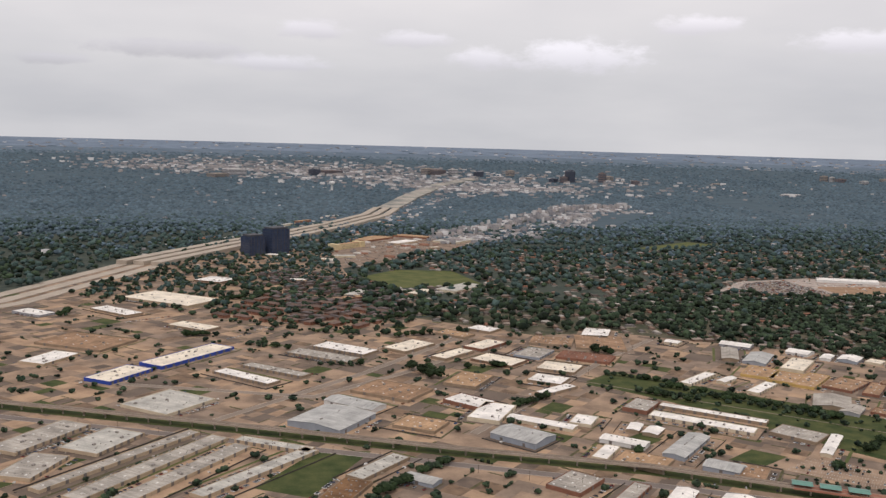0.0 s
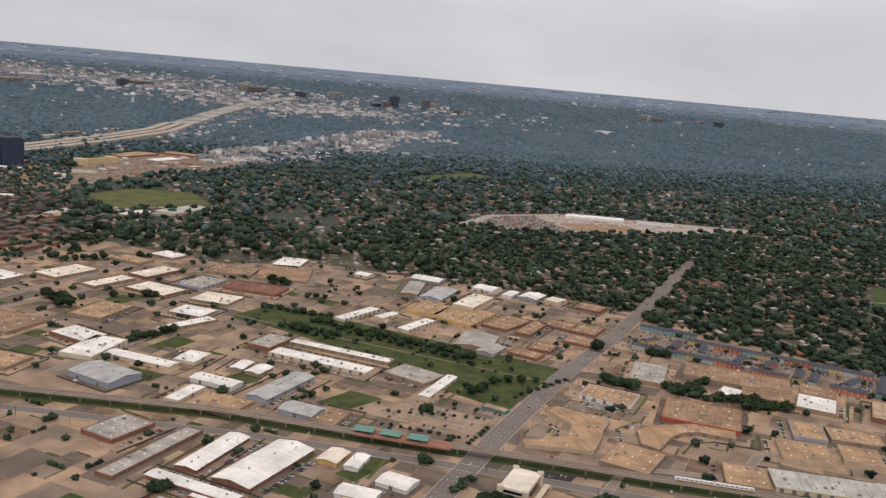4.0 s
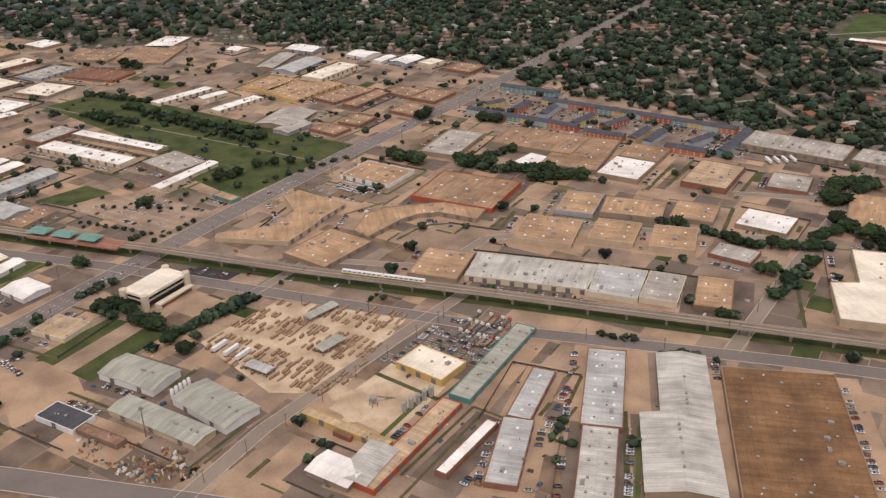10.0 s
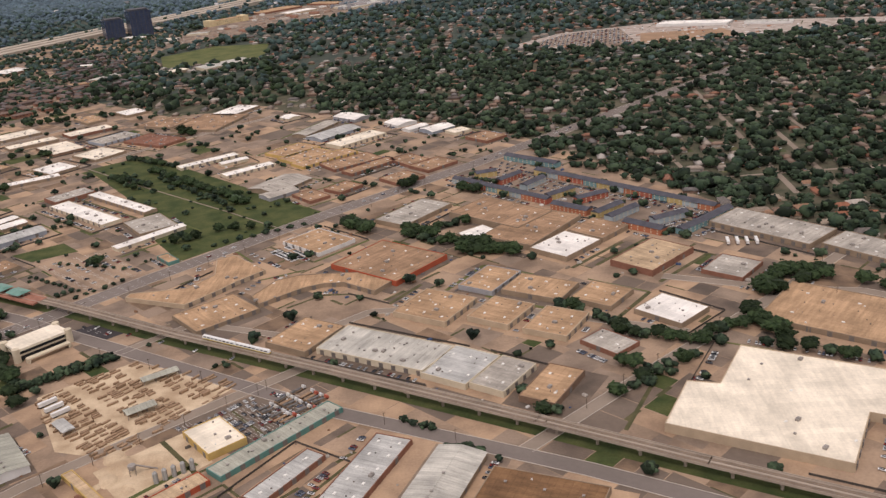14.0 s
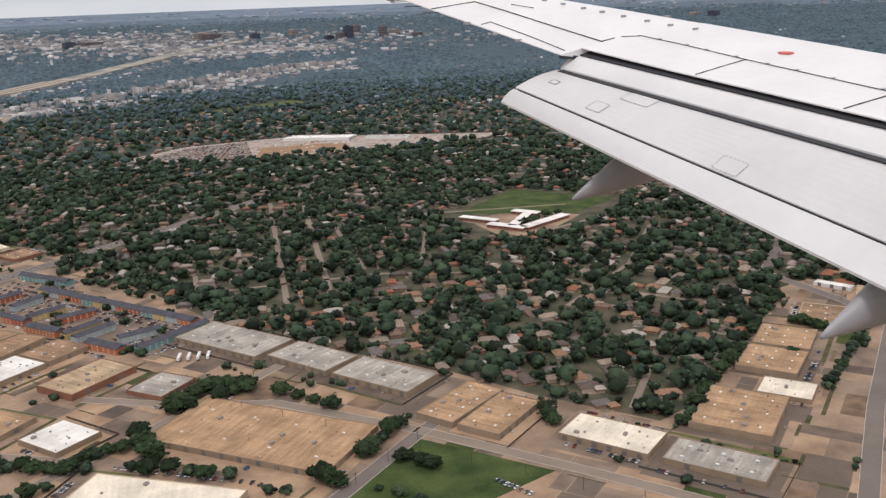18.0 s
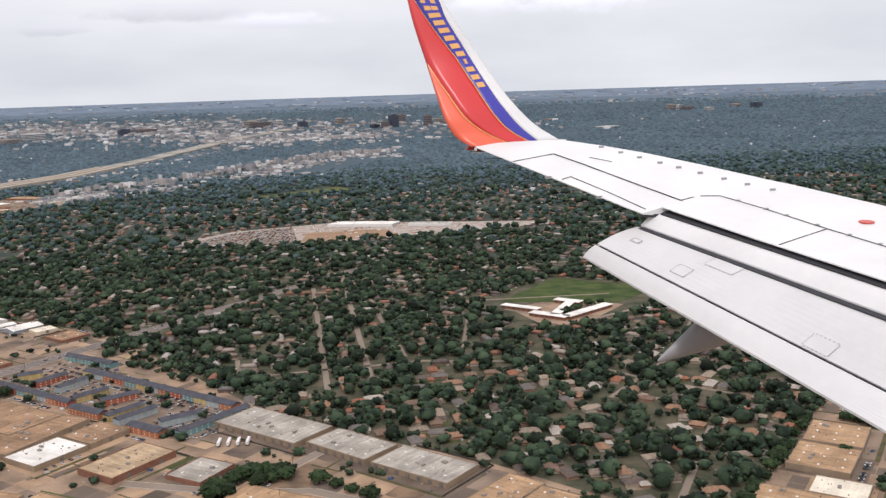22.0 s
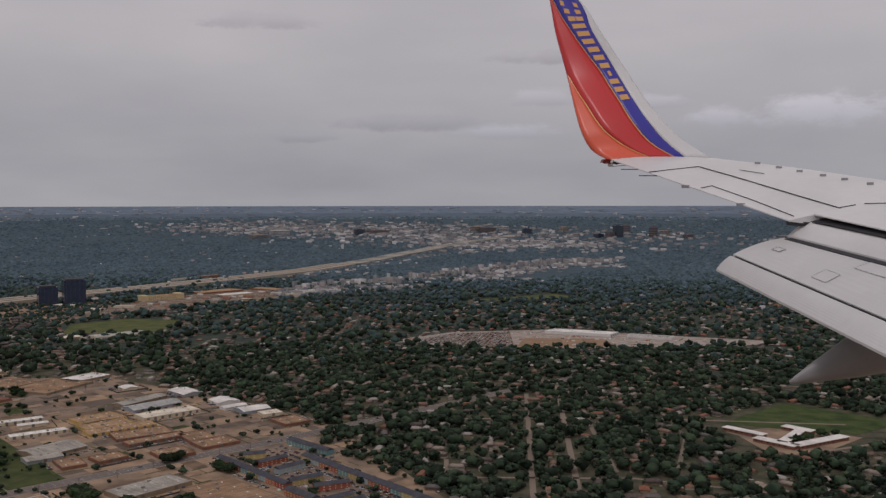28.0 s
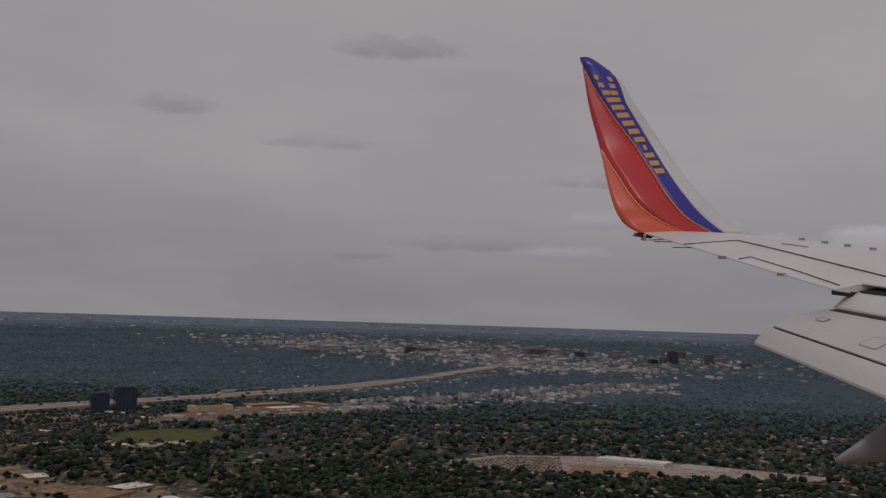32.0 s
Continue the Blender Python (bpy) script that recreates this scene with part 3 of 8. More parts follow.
def road(points, width, mat, label, z=0.09, kerbs=True, lines=0, name="road"):
    """A street with raised kerbs and broken lane lines."""
    top, kerb, mark = Shape(), Shape(), Shape()
    for i, (a, b) in enumerate(zip(points, points[1:])):
        a, b = Vector((*a, 0)), Vector((*b, 0))
        d = (b - a).normalized()
        s = Vector((d.y, -d.x, 0))
        a2 = a - d * width * 0.25 if i else a
        zz = z + 0.003 * (i % 2)
        top.bar(a2, b, width, -0.2, zz)
        ROADS.append((a.x, a.y, b.x, b.y, width))
        if kerbs:
            for k in (-1, 1):
                o = s * (k * (width / 2 + 0.12))
                kerb.bar(a + o, b + o, 0.24, -0.2, zz + 0.08)
        for k in range(lines):
            o = s * ((k + 1) / (lines + 1) - 0.5) * width
            q, length = 0.0, (b - a).length
            while q + 1.6 < length:
                mark.bar(a + o + d * q, a + o + d * (q + 1.6), 0.13, zz - 0.02, zz + 0.006)
                q += 5.0
    ob = new(name, top.mesh(name, mat))
    tagged(ob, label, "road", "", "structure")
    if kerbs:
        part("kerb", kerb.mesh("kerb", kerb_mat), ob, "raised concrete kerbs")
    if mark.v:
        part("lane_line", mark.mesh("lane_line", paint_mat), ob, "worn white lane lines")
    return ob


road([(120, 190), (211, 290), (255, 343), (308, 404), (372, 474), (462, 563), (688, 811)], 11, road_mat, "wide grey avenue with lane lines", lines=4)
road([(-330, 640), (-182, 563), (-53, 508), (69, 455), (178, 408), (260, 365), (337, 319), (411, 275), (498, 233), (604, 175), (760, 92)], 6.5, road_mat, "grey road beside the viaduct", z=0.10, lines=0)
road([(480, 245), (530, 294), (577, 338), (625, 385)], 5, street_mat, "pale concrete side street")
road([(572, 197), (622, 250), (670, 303), (690, 322)], 5.5, road_mat, "grey side street between warehouses")
road([(545, 372), (590, 352), (620, 346), (671, 305), (696, 281), (718, 260), (790, 188)], 5, street_mat, "pale concrete street past loading docks")
road([(280, 185), (323, 237), (384, 292), (400, 306)], 5, street_mat, "pale concrete lane beside the timber yard")
road([(170, 262), (250, 230), (330, 195)], 9, road_mat, "wide curving grey road")
road([(790, 215), (838, 275), (905, 352), (900, 392), (891, 438), (921, 474), (950, 520)], 6, road_mat, "grey street beside the big car park")
road([(910, 322), (955, 308), (1050, 270)], 5, street_mat, "pale concrete lane behind the car park")
road([(-150, 640), (0, 590), (60, 640), (150, 730)], 5, street_mat, "pale concrete street between warehouses")
road([(-60, 545), (40, 650), (130, 760)], 5, street_mat, "pale concrete industrial street")
road([(88, 505), (160, 590), (235, 680), (300, 745)], 5, street_mat, "pale concrete street past the park strip")
road([(165, 640), (240, 570), (320, 500), (372, 452)], 0.9, street_mat, "narrow path in the park strip", kerbs=False, z=0.11, name="path")
road([(395, 330), (420, 352), (470, 352), (545, 318)], 4.5, street_mat, "pale concrete lane between tan warehouses")
road([(320, 325), (345, 350), (395, 330)], 4, street_mat, "pale curved lane below the viaduct")
# freeway, sweeping away to the far suburbs
fw = [(-520, 640), (-285, 950), (-190, 1207), (-79, 1423), (-6, 1534), (104, 1750), (195, 1960), (245, 2160)]
for part_of, high in ((fw[:3], 0.5), (fw[2:], 5.5)):
    for k, off in enumerate((-22, 0, 22)):
        road([(x + off, y - off * 0.35) for x, y in part_of], 15, freeway_mat, "pale concrete freeway carriageway", z=high + 0.05 * k, kerbs=False, lines=2, name="freeway")

# streets of the housing area that show between the trees
def street(line, w):
    return road(line, w, street_mat, "narrow pale street between houses", z=0.07, kerbs=False, name="street")


street([(633, 470), (634, 558), (636, 730)], 3.4)
street([(657, 480), (659, 600), (662, 775)], 3.6)
street([(681, 520), (677, 614), (676, 700)], 3.0)
street([(588, 480), (584, 540)], 2.8)
street([(600, 505), (690, 508), (780, 480)], 2.6)
street([(560, 640), (700, 652), (850, 640)], 2.6)
street([(540, 775), (700, 790), (860, 770)], 2.8)
street([(752, 300), (782, 345), (800, 372)], 3.0)
street([(770, 420), (830, 480), (880, 560)], 2.8)
street([(845, 395), (800, 440), (760, 500)], 2.6)
street([(715, 520), (735, 600), (730, 700)], 2.6)
street([(1000, 360), (1060, 420), (1110, 440)], 3.0)
street([(1010, 470), (1100, 430), (1200, 400)], 2.6)
street([(950, 520), (1030, 520), (1100, 505)], 3.0)
street([(765, 616), (800, 565), (870, 600)], 2.8)
road([(906, 1008), (978, 985), (1078, 965)], 5, street_mat, "pale street beside the building site", z=0.08, kerbs=False, name="street")


def near_road(x, y, margin):
    """Which of the points lie on a road or within the margin beside it."""
    on = np.zeros(len(x), bool)
    for ax, ay, bx, by, w in ROADS:
        dx, dy = bx - ax, by - ay
        t = np.clip(((x - ax) * dx + (y - ay) * dy) / (dx * dx + dy * dy + 1e-9), 0, 1)
        on |= np.hypot(x - ax - t * dx, y - ay - t * dy) < w / 2 + margin
    return on


# ---------------------------------------------------------------- rail viaduct
RAIL = [(-330, 647), (-182, 580), (-53, 526), (69, 472), (166, 433), (228, 397), (276, 372), (341, 334), (410, 297), (484, 256), (532, 229), (604, 190), (760, 105)]
viaduct = tagged(new("rail_viaduct"), "long concrete light rail viaduct on single piers", "viaduct", "", "structure")
pier_sh = Shape()
pier_sh.tube([(0, 0, -0.2), (0, 0, 2.1), (0, 0, 2.7)], [0.55, 0.5, 0.9], 8)
pier_sh.box(-1.9, -0.5, 2.6, 1.9, 0.5, 3.3)
pier_mesh = pier_sh.mesh("pier", deck_mat)
for (ax, ay), (bx, by) in zip(RAIL, RAIL[1:]):
    a, b = Vector((ax, ay)), Vector((bx, by))
    d = (b - a).normalized()
    s = Vector((d.y, -d.x))
    e = b + d * 0.3
    part("deck", Shape().bar(a, e, 5.0, 3.3, 3.75).bar(a, e, 3.0, 3.0, 3.35).mesh("deck", deck_mat), viaduct)
    for k in (-1, 1):
        part("parapet", Shape().bar(a + s * 2.45 * k, e + s * 2.45 * k, 0.16, 3.7, 4.2).mesh("parapet", deck_mat), viaduct)
        part("track", Shape().bar(a + s * 1.15 * k, e + s * 1.15 * k, 1.3, 3.74, 3.84).mesh("track", track_mat), viaduct)
        rails = Shape()
        for g in (-0.36, 0.36):
            rails.bar(a + s * (1.15 * k + g), e + s * (1.15 * k + g), 0.06, 3.84, 3.92)
        part("rails", rails.mesh("rails", rail_steel), viaduct)
    n = max(1, round((b - a).length / 14))
    for i in range(n):
        q = a + (b - a) * ((i + 0.5) / n)
        part("pier", pier_mesh, viaduct, m=Matrix.Translation((q.x, q.y, 0)) @ Matrix.Rotation(math.atan2(s.y, s.x), 4, "Z"))
# grass verge under the line
for (ax, ay), (bx, by) in zip(RAIL, RAIL[1:]):
    vx = Vector((bx - ax, by - ay)).normalized()
    ROADS.append((ax, ay, bx, by, 7))
    ob = new("verge", Shape().bar((ax - 1.5 * vx.y, ay + 1.5 * vx.x), (bx - 1.5 * vx.y, by + 1.5 * vx.x), 10, -0.2, 0.05).mesh("verge", lawn))
    tagged(ob, "grass verge under the rail viaduct", "grass", "", "structure")


# ---------------------------------------------------------------- trees
ico_v, ico_f = [], []
g = (1 + 5 ** 0.5) / 2
for a in (-1, 1):
    for b in (-g, g):
        ico_v += [(0, a, b), (a, b, 0), (b, 0, a)]
ico_v = np.array(ico_v) / math.hypot(1, g)
for i in range(12):
    for j in range(i + 1, 12):
        for k in range(j + 1, 12):
            e = [np.linalg.norm(ico_v[p] - ico_v[q]) for p, q in ((i, j), (j, k), (i, k))]
            if max(e) < 1.1:
                nrm = np.cross(ico_v[j] - ico_v[i], ico_v[k] - ico_v[i])
                ico_f.append((i, j, k) if nrm @ ico_v[i] > 0 else (i, k, j))
ico_f = np.array(ico_f)
ICO_UP = [t for t in ico_f if ico_v[t].mean(0)[2] > -0.62]


def crown(clumps, flat=0.75, seed=0, low=0.3, fat=1.0):
    """A crown of many leaf clumps round a common centre, uneven and with gaps; about one metre in radius."""
    r = np.random.default_rng(seed)
    v, f = [], []
    for i in range(clumps):
        d = r.normal(size=3); d /= np.linalg.norm(d)
        rad = r.uniform(0.55, 0.9) if i else 0.05
        d[2] = abs(d[2]) - 0.25
        c = d * rad * np.array([1, 1, flat]) + (0, 0, low + 0.45)
        size = fat * r.uniform(0.24, 0.42) if i else 0.72
        jit = 1 + r.uniform(-0.35, 0.35, (12, 1))
        turn = r.uniform(0, 6.28)
        p = ico_v * jit * size * np.array([1.15, 1.15, 0.85])
        p = np.stack([p[:, 0] * math.cos(turn) - p[:, 1] * math.sin(turn), p[:, 0] * math.sin(turn) + p[:, 1] * math.cos(turn), p[:, 2]], 1)
        f += [tuple(q + len(v) for q in t) for t in ICO_UP]
        v += [tuple(q) for q in p + c]
    return v, f


OCTA_V = np.array([(1, 0, 0), (0, 1, 0), (-1, 0, 0), (0, -1, 0), (0, 0, 1), (0, 0, -1)], float)
OCTA_F = [(0, 1, 4), (1, 2, 4), (2, 3, 4), (3, 0, 4), (1, 0, 5), (2, 1, 5), (3, 2, 5), (0, 3, 5)]


def leafy_crown(k, lumps=13, sprays=105, small=0.07, large=0.17):
    """A full crown: a lumpy heart of clumps and many small sprays of leaves standing out of it."""
    r = np.random.default_rng(20 + k)
    v, f = crown(lumps, 0.66 + 0.08 * (k % 3), 20 + k, 0.32, 0.95)
    heart = np.array(v)
    for i in range(sprays):
        p = heart[r.integers(12 if lumps > 6 else 0, len(heart))]
        p = p + r.normal(0, 0.06, 3)
        s = r.uniform(small, large)
        q = OCTA_V * s * (1 + r.uniform(-0.4, 0.4, (6, 1))) * np.array([1.2, 1.2, 0.75])
        a = r.uniform(0, 6.28)
        q = np.stack([q[:, 0] * math.cos(a) - q[:, 1] * math.sin(a), q[:, 0] * math.sin(a) + q[:, 1] * math.cos(a), q[:, 2]], 1)
        f += [tuple(j + len(v) for j in t) for t in OCTA_F]
        v += [tuple(c) for c in q + p]
    return v, f


TREES = []
for k in range(6):
    cv, cf = leafy_crown(k)
    cm = Shape(); cm.v, cm.f = cv, cf
    tm = Shape().tube([(0, 0, -0.1), (0.02, 0, 0.35), (0, 0.03, 0.7)], [0.07, 0.05, 0.03])
    for q in range(4):
        a = q * 1.6 + k
        tm.tube([(0, 0, 0.3), (0.3 * math.cos(a), 0.3 * math.sin(a), 0.65), (0.55 * math.cos(a), 0.55 * math.sin(a), 0.95)], [0.035, 0.025, 0.012], 4)
    TREES.append((cm.mesh("crown", leaf_near), tm.mesh("trunk", bark)))


def tree(x, y, size, k, group="trees of the district"):
    """A broad-leaved tree: trunk with limbs, and a crown."""
    ob = thing("tree", Matrix.Translation((x, y, 0)) @ Matrix.Rotation(k * 1.7 + x, 4, "Z") @ Matrix.Diagonal((size, size, size * (0.85 + 0.1 * (k % 3)), 1)),
               ("dark green broad-leaved tree beside a pale concrete yard", "rounded green tree standing among warehouses", "spreading green tree near a street")[k % 3], "tree", group)
    part("crown", TREES[k % 6][0], ob)
    part("trunk", TREES[k % 6][1], ob, "grey brown trunk")
    return ob

# ---------------------------------------------------------------- warehouses and workshops
DOOR = Shape().box(-0.9, -0.06, 0, 0.9, 0.06, 1.9).box(-1.0, -0.09, 1.9, 1.0, 0.09, 2.02).mesh("loading_door", door_mat)
VENT = Shape().box(-0.32, -0.32, -0.1, 0.32, 0.32, 0.3).box(-0.42, -0.42, 0.3, 0.42, 0.42, 0.4).mesh("roof_vent", vent_mat)
SKYLIGHT = Shape().box(-0.6, -0.4, -0.1, 0.6, 0.4, 0.14).box(-0.45, -0.28, 0.14, 0.45, 0.28, 0.22).mesh("skylight", skylight_mat)
COOLER = Shape().box(-0.9, -0.6, -0.1, 0.9, 0.6, 0.8).tube([(0, 0, 0.8), (0, 0, 0.95)], [0.42, 0.42], 10).mesh("rooftop_cooler", vent_mat)
PILASTER = {w: Shape().box(-0.22, -0.08, -0.05, 0.22, 0.08, 1).mesh("pilaster", m) for w, m in WALL.items()}
TINT = {"white": "white", "cream": "cream", "pale": "pale", "grey": "grey", "steel": "galvanised", "tan": "tan", "brown": "brown", "umber": "umber", "sand": "sandy",
        "red": "red brown", "lichen": "greenish", "rust": "rusty", "charcoal": "charcoal"}
FOOT, FLAT_ROOFS, HALLS = [], [], []
YARDS = [concrete, concrete_warm, concrete_grey, lot_asphalt, concrete_warm, concrete_dark]


def shed(x, y, long, wide, turn, high, roof, wall, style):
    """A low industrial building: walls with a parapet or gables, a roof, loading doors, vents and skylights."""
    FOOT.append((x, y, long, wide, turn))
    r = random.Random(int(x * 31 + y * 17))
    k = len(FOOT)
    l, w = long / 2 + r.uniform(1.5, 5), wide / 2 + r.uniform(2, 7)
    c, s = math.cos(radians(turn)), math.sin(radians(turn))
    o = r.uniform(-3, 1)
    sheet("yard_paving", [(x + u * c - (v + o) * s, y + u * s + (v + o) * c) for u, v in ((-l, -w), (l, -w), (l, w), (-l, w))], 0.004 + 0.0001 * k, r.choice(YARDS), "worn paved yard round a building", "pavement")
    gable = style == "gable"
    ob = thing("workshop" if gable else "warehouse", pose(x, y, 0, 0, 0, turn),
               f"low {'gabled workshop' if gable else 'warehouse'} with {TINT[roof]} {'metal' if gable else 'flat'} roof and {wall} walls", "building", "buildings of the district")
    a, b, t = long / 2, wide / 2, 0.28
    if gable:
        rise = min(0.075 * wide, 1.5)
        w = Shape()
        w.add([(-a, -b, -0.2), (a, -b, -0.2), (a, b, -0.2), (-a, b, -0.2), (-a, -b, high), (a, -b, high), (a, b, high), (-a, b, high), (-a, 0, high + rise), (a, 0, high + rise)],
              [(0, 1, 5, 4), (2, 3, 7, 6), (1, 2, 6, 9, 5), (3, 0, 4, 8, 7)])
        part("wall", w.mesh("wall", WALL[wall]), ob)
        for s in (-1, 1):
            rs = Shape()
            e, hang = b + 0.35, 0.35
            zb = high - rise * 0.35 / b
            # one sheet with standing seams along its fall
            n = max(3, int(long / 2.6))
            xs = []
            for i in range(n + 1):
                q = -a - hang + (long + 2 * hang) * i / n
                xs += [(q - 0.05, 0), (q - 0.03, 0.035), (q + 0.03, 0.035), (q + 0.05, 0)]
            k = len(xs)
            rs.v = [(px, s * e, zb + 0.1 + pz) for px, pz in xs] + [(px, 0, high + rise + 0.1 + pz) for px, pz in xs]
            rs.f = [((i, i + 1, k + i + 1, k + i) if s < 0 else (i + 1, i, k + i, k + i + 1)) for i in range(k - 1)]
            part("roof_slope", rs.mesh("roof_slope", ROOF[roof]), ob)
        if long > 20:
            for i in range(r.randint(2, 5)):
                part("roof_vent", VENT, ob, m=Matrix.Translation((r.uniform(-a, a) * 0.9, 0, high + rise + 0.15)))
        for i in range(max(1, int(long / 11))):
            part("loading_door", DOOR, ob, m=Matrix.Translation((-a + long * (i + 0.5) / max(1, int(long / 11)), -b - 0.03, 0)))
        return ob
    FLAT_ROOFS.append((x, y, long, wide, turn, high - 0.22))
    w = Shape()
    o = [(-a, -b), (a, -b), (a, b), (-a, b)]
    i4 = [(-a + t, -b + t), (a - t, -b + t), (a - t, b - t), (-a + t, b - t)]
    w.v = [(*p, -0.2) for p in o] + [(*p, high) for p in o] + [(*p, high) for p in i4] + [(*p, high - 0.5) for p in i4]
    for k in range(4):
        n = (k + 1) % 4
        w.f += [(k, n, n + 4, k + 4), (k + 4, n + 4, n + 8, k + 8), (k + 8, n + 8, n + 12, k + 12)]
    part("wall", w.mesh("wall", WALL[wall]), ob)
    part("roof", Shape().box(-a + t, -b + t, high - 0.6, a - t, b - t, high - 0.22).mesh("roof", ROOF[roof]), ob, f"{TINT[roof]} roof surface")
    # pilasters break up the long front wall
    n = int(long / 16)
    for k in range(n + 1 if n > 1 else 0):
        pl = part("pilaster", PILASTER[wall], ob, m=Matrix.Translation((-a + 0.25 + (long - 0.5) * k / n, -b - 0.06, 0)))
        pl.scale = (1, 1, high - 0.15)
    area = long * wide
    if style == "ribs":
        for k in range(9):
            q = -a + long * (k + 0.7) / 9.4
            part("roof_rib", Shape().add([(q - 1.2, -b + 0.8, high - 0.25), (q + 1.2, -b + 0.8, high - 0.25), (q, -b + 0.8, high + 0.5), (q - 1.2, b - 0.8, high - 0.25), (q + 1.2, b - 0.8, high - 0.25), (q, b - 0.8, high + 0.5)],
                                         [(0, 1, 2), (3, 5, 4), (0, 2, 5, 3), (1, 4, 5, 2), (0, 3, 4, 1)]).mesh("roof_rib", ROOF[roof]), ob)
    nv = min(8, int(area / (170 if roof in ("white", "cream", "sand", "pale") else 85))) + (6 if style == "vents" else 0)
    kinds = (SKYLIGHT, "skylight") if roof in ("tan", "brown", "steel", "grey") else (VENT, "roof_vent")
    cols = max(1, round((nv * long / max(wide, 1)) ** 0.5))
    rows = max(1, math.ceil(nv / cols)) if nv else 0
    for i in range(cols):
        for j in range(rows):
            px, py = -a + long * (i + 0.5) / cols + r.uniform(-0.6, 0.6), -b + wide * (j + 0.5) / rows + r.uniform(-0.5, 0.5)
            part(kinds[1], kinds[0], ob, m=Matrix.Translation((px, py, high - 0.2)))
    for i in range(min(4, int(area / 250))):
        part("rooftop_cooler", COOLER, ob, m=Matrix.Translation((r.uniform(-a, a) * 0.8, r.uniform(-b, b) * 0.7, high - 0.2)) @ Matrix.Rotation(r.choice((0, 1.57)), 4, "Z"))
    if style == "bays":
        n = max(2, min(10, int(long / 5)))
        for i in range(n):
            q = -a + long * (i + 0.5) / n
            part("loading_door", DOOR, ob, m=Matrix.Translation((q, -b - 0.03, 0)))
    else:
        for i in range(max(1, int(long / 16))):
            q = -a + long * (i + 0.5) / max(1, int(long / 16))
            part("loading_door", DOOR, ob, m=Matrix.Translation((q, -b - 0.03, 0)))
    return ob


def hall(outline, high, roof, wall, label, doors=()):
    """A large flat-roofed building with a free outline: walls with a parapet, a roof, loading doors and coolers."""
    cx, cy = sum(p[0] for p in outline) / len(outline), sum(p[1] for p in outline) / len(outline)
    o = [(x - cx, y - cy) for x, y in outline]
    if sum(a[0] * b[1] - b[0] * a[1] for a, b in zip(o, o[1:] + o[:1])) < 0:
        o = o[::-1]
    n = len(o)
    ob = thing("warehouse", pose(cx, cy, 0), label, "building", "buildings of the district")
    HALLS.append(list(outline))
    ins = []
    for k in range(n):
        a, b, c = (Vector(o[(k + d) % n]) for d in (-1, 0, 1))
        e, f = (b - a).normalized(), (c - b).normalized()
        m = Vector((-e.y - f.y, e.x + f.x)).normalized()
        ins.append(b + m * 0.3 / max(0.4, m.dot(Vector((-e.y, e.x)))))
    w = Shape()
    w.v = [(*p, -0.2) for p in o] + [(*p, high) for p in o] + [(p.x, p.y, high) for p in ins] + [(p.x, p.y, high - 0.5) for p in ins]
    for k in range(n):
        q = (k + 1) % n
        w.f += [(k, q, q + n, k + n), (k + n, q + n, q + 2 * n, k + 2 * n), (k + 2 * n, q + 2 * n, q + 3 * n, k + 3 * n)]
    part("wall", w.mesh("wall", WALL[wall]), ob)
    rf = Shape()
    rf.v = [(*p, high - 0.25) for p in o]
    rf.f = [tuple(range(n))]
    m = rf.mesh("roof", ROOF[roof])
    bm = bmesh.new(); bm.from_mesh(m); bmesh.ops.triangulate(bm, faces=bm.faces); bm.to_mesh(m); bm.free()
    part("roof", m, ob, f"{TINT[roof]} roof surface")
    r = random.Random(int(cx))
    done = 0
    while done < 9:
        u, v = r.uniform(min(p[0] for p in o), max(p[0] for p in o)), r.uniform(min(p[1] for p in o), max(p[1] for p in o))
        if inside(np.array([u]), np.array([v]), o)[0]:
            part(("rooftop_cooler", "roof_vent", "skylight")[done % 3], (COOLER, VENT, SKYLIGHT)[done % 3], ob, m=Matrix.Translation((u, v, high - 0.25)) @ Matrix.Rotation(0.8, 4, "Z"))
            done += 1
    for k in doors:
        a, b = Vector(outline[k]), Vector(outline[(k + 1) % len(outline)])
        l = (b - a).length
        for i in range(max(1, int(l / 5))):
            q = a.lerp(b, (i + 0.5) / max(1, int(l / 5)))
            part("loading_door", DOOR, ob, m=Matrix.Translation((q.x - cx, q.y - cy, 0)) @ Matrix.Rotation(math.atan2(b.y - a.y, b.x - a.x), 4, "Z") @ Matrix.Diagonal((1, 4.0, 1, 1)))
    for k in range(n):
        a, b = outline[k], outline[(k + 1) % n]
        FOOT.append(((a[0] + b[0]) / 2, (a[1] + b[1]) / 2, math.dist(a, b), 8, math.degrees(math.atan2(b[1] - a[1], b[0] - a[0]))))
    return ob


hall([(523.4, 250.9), (535.5, 276.5), (545.9, 273.9), (559.3, 299.7), (608.4, 273.9), (594.4, 247.3), (586.1, 251.4), (572.0, 225.2)], 3.3, "cream", "sand", "very large cream-roofed warehouse with stepped outline beside the viaduct", (5, 6))
hall([(666, 1068), (678, 1088), (750, 1062), (738, 1042)], 3.0, "white", "white", "long new white building on the cleared site", (0, 2))
hall([(756, 1040), (762, 1054), (808, 1036), (802, 1022)], 2.6, "pale", "white", "pale low new building on the cleared site", (0,))
hall([(370.3, 362.2), (364.9, 370.8), (372.5, 387.6), (382.0, 392.1), (392.2, 392.4), (411.2, 391.4), (427.7, 380.5), (420.0, 369.0), (404.9, 380.5), (395.7, 380.7), (387.1, 376.9), (379.5, 370.4)], 2.2, "tan", "tan", "curved tan-roofed row of workshops round a concrete court", (7, 8, 9, 10, 11))
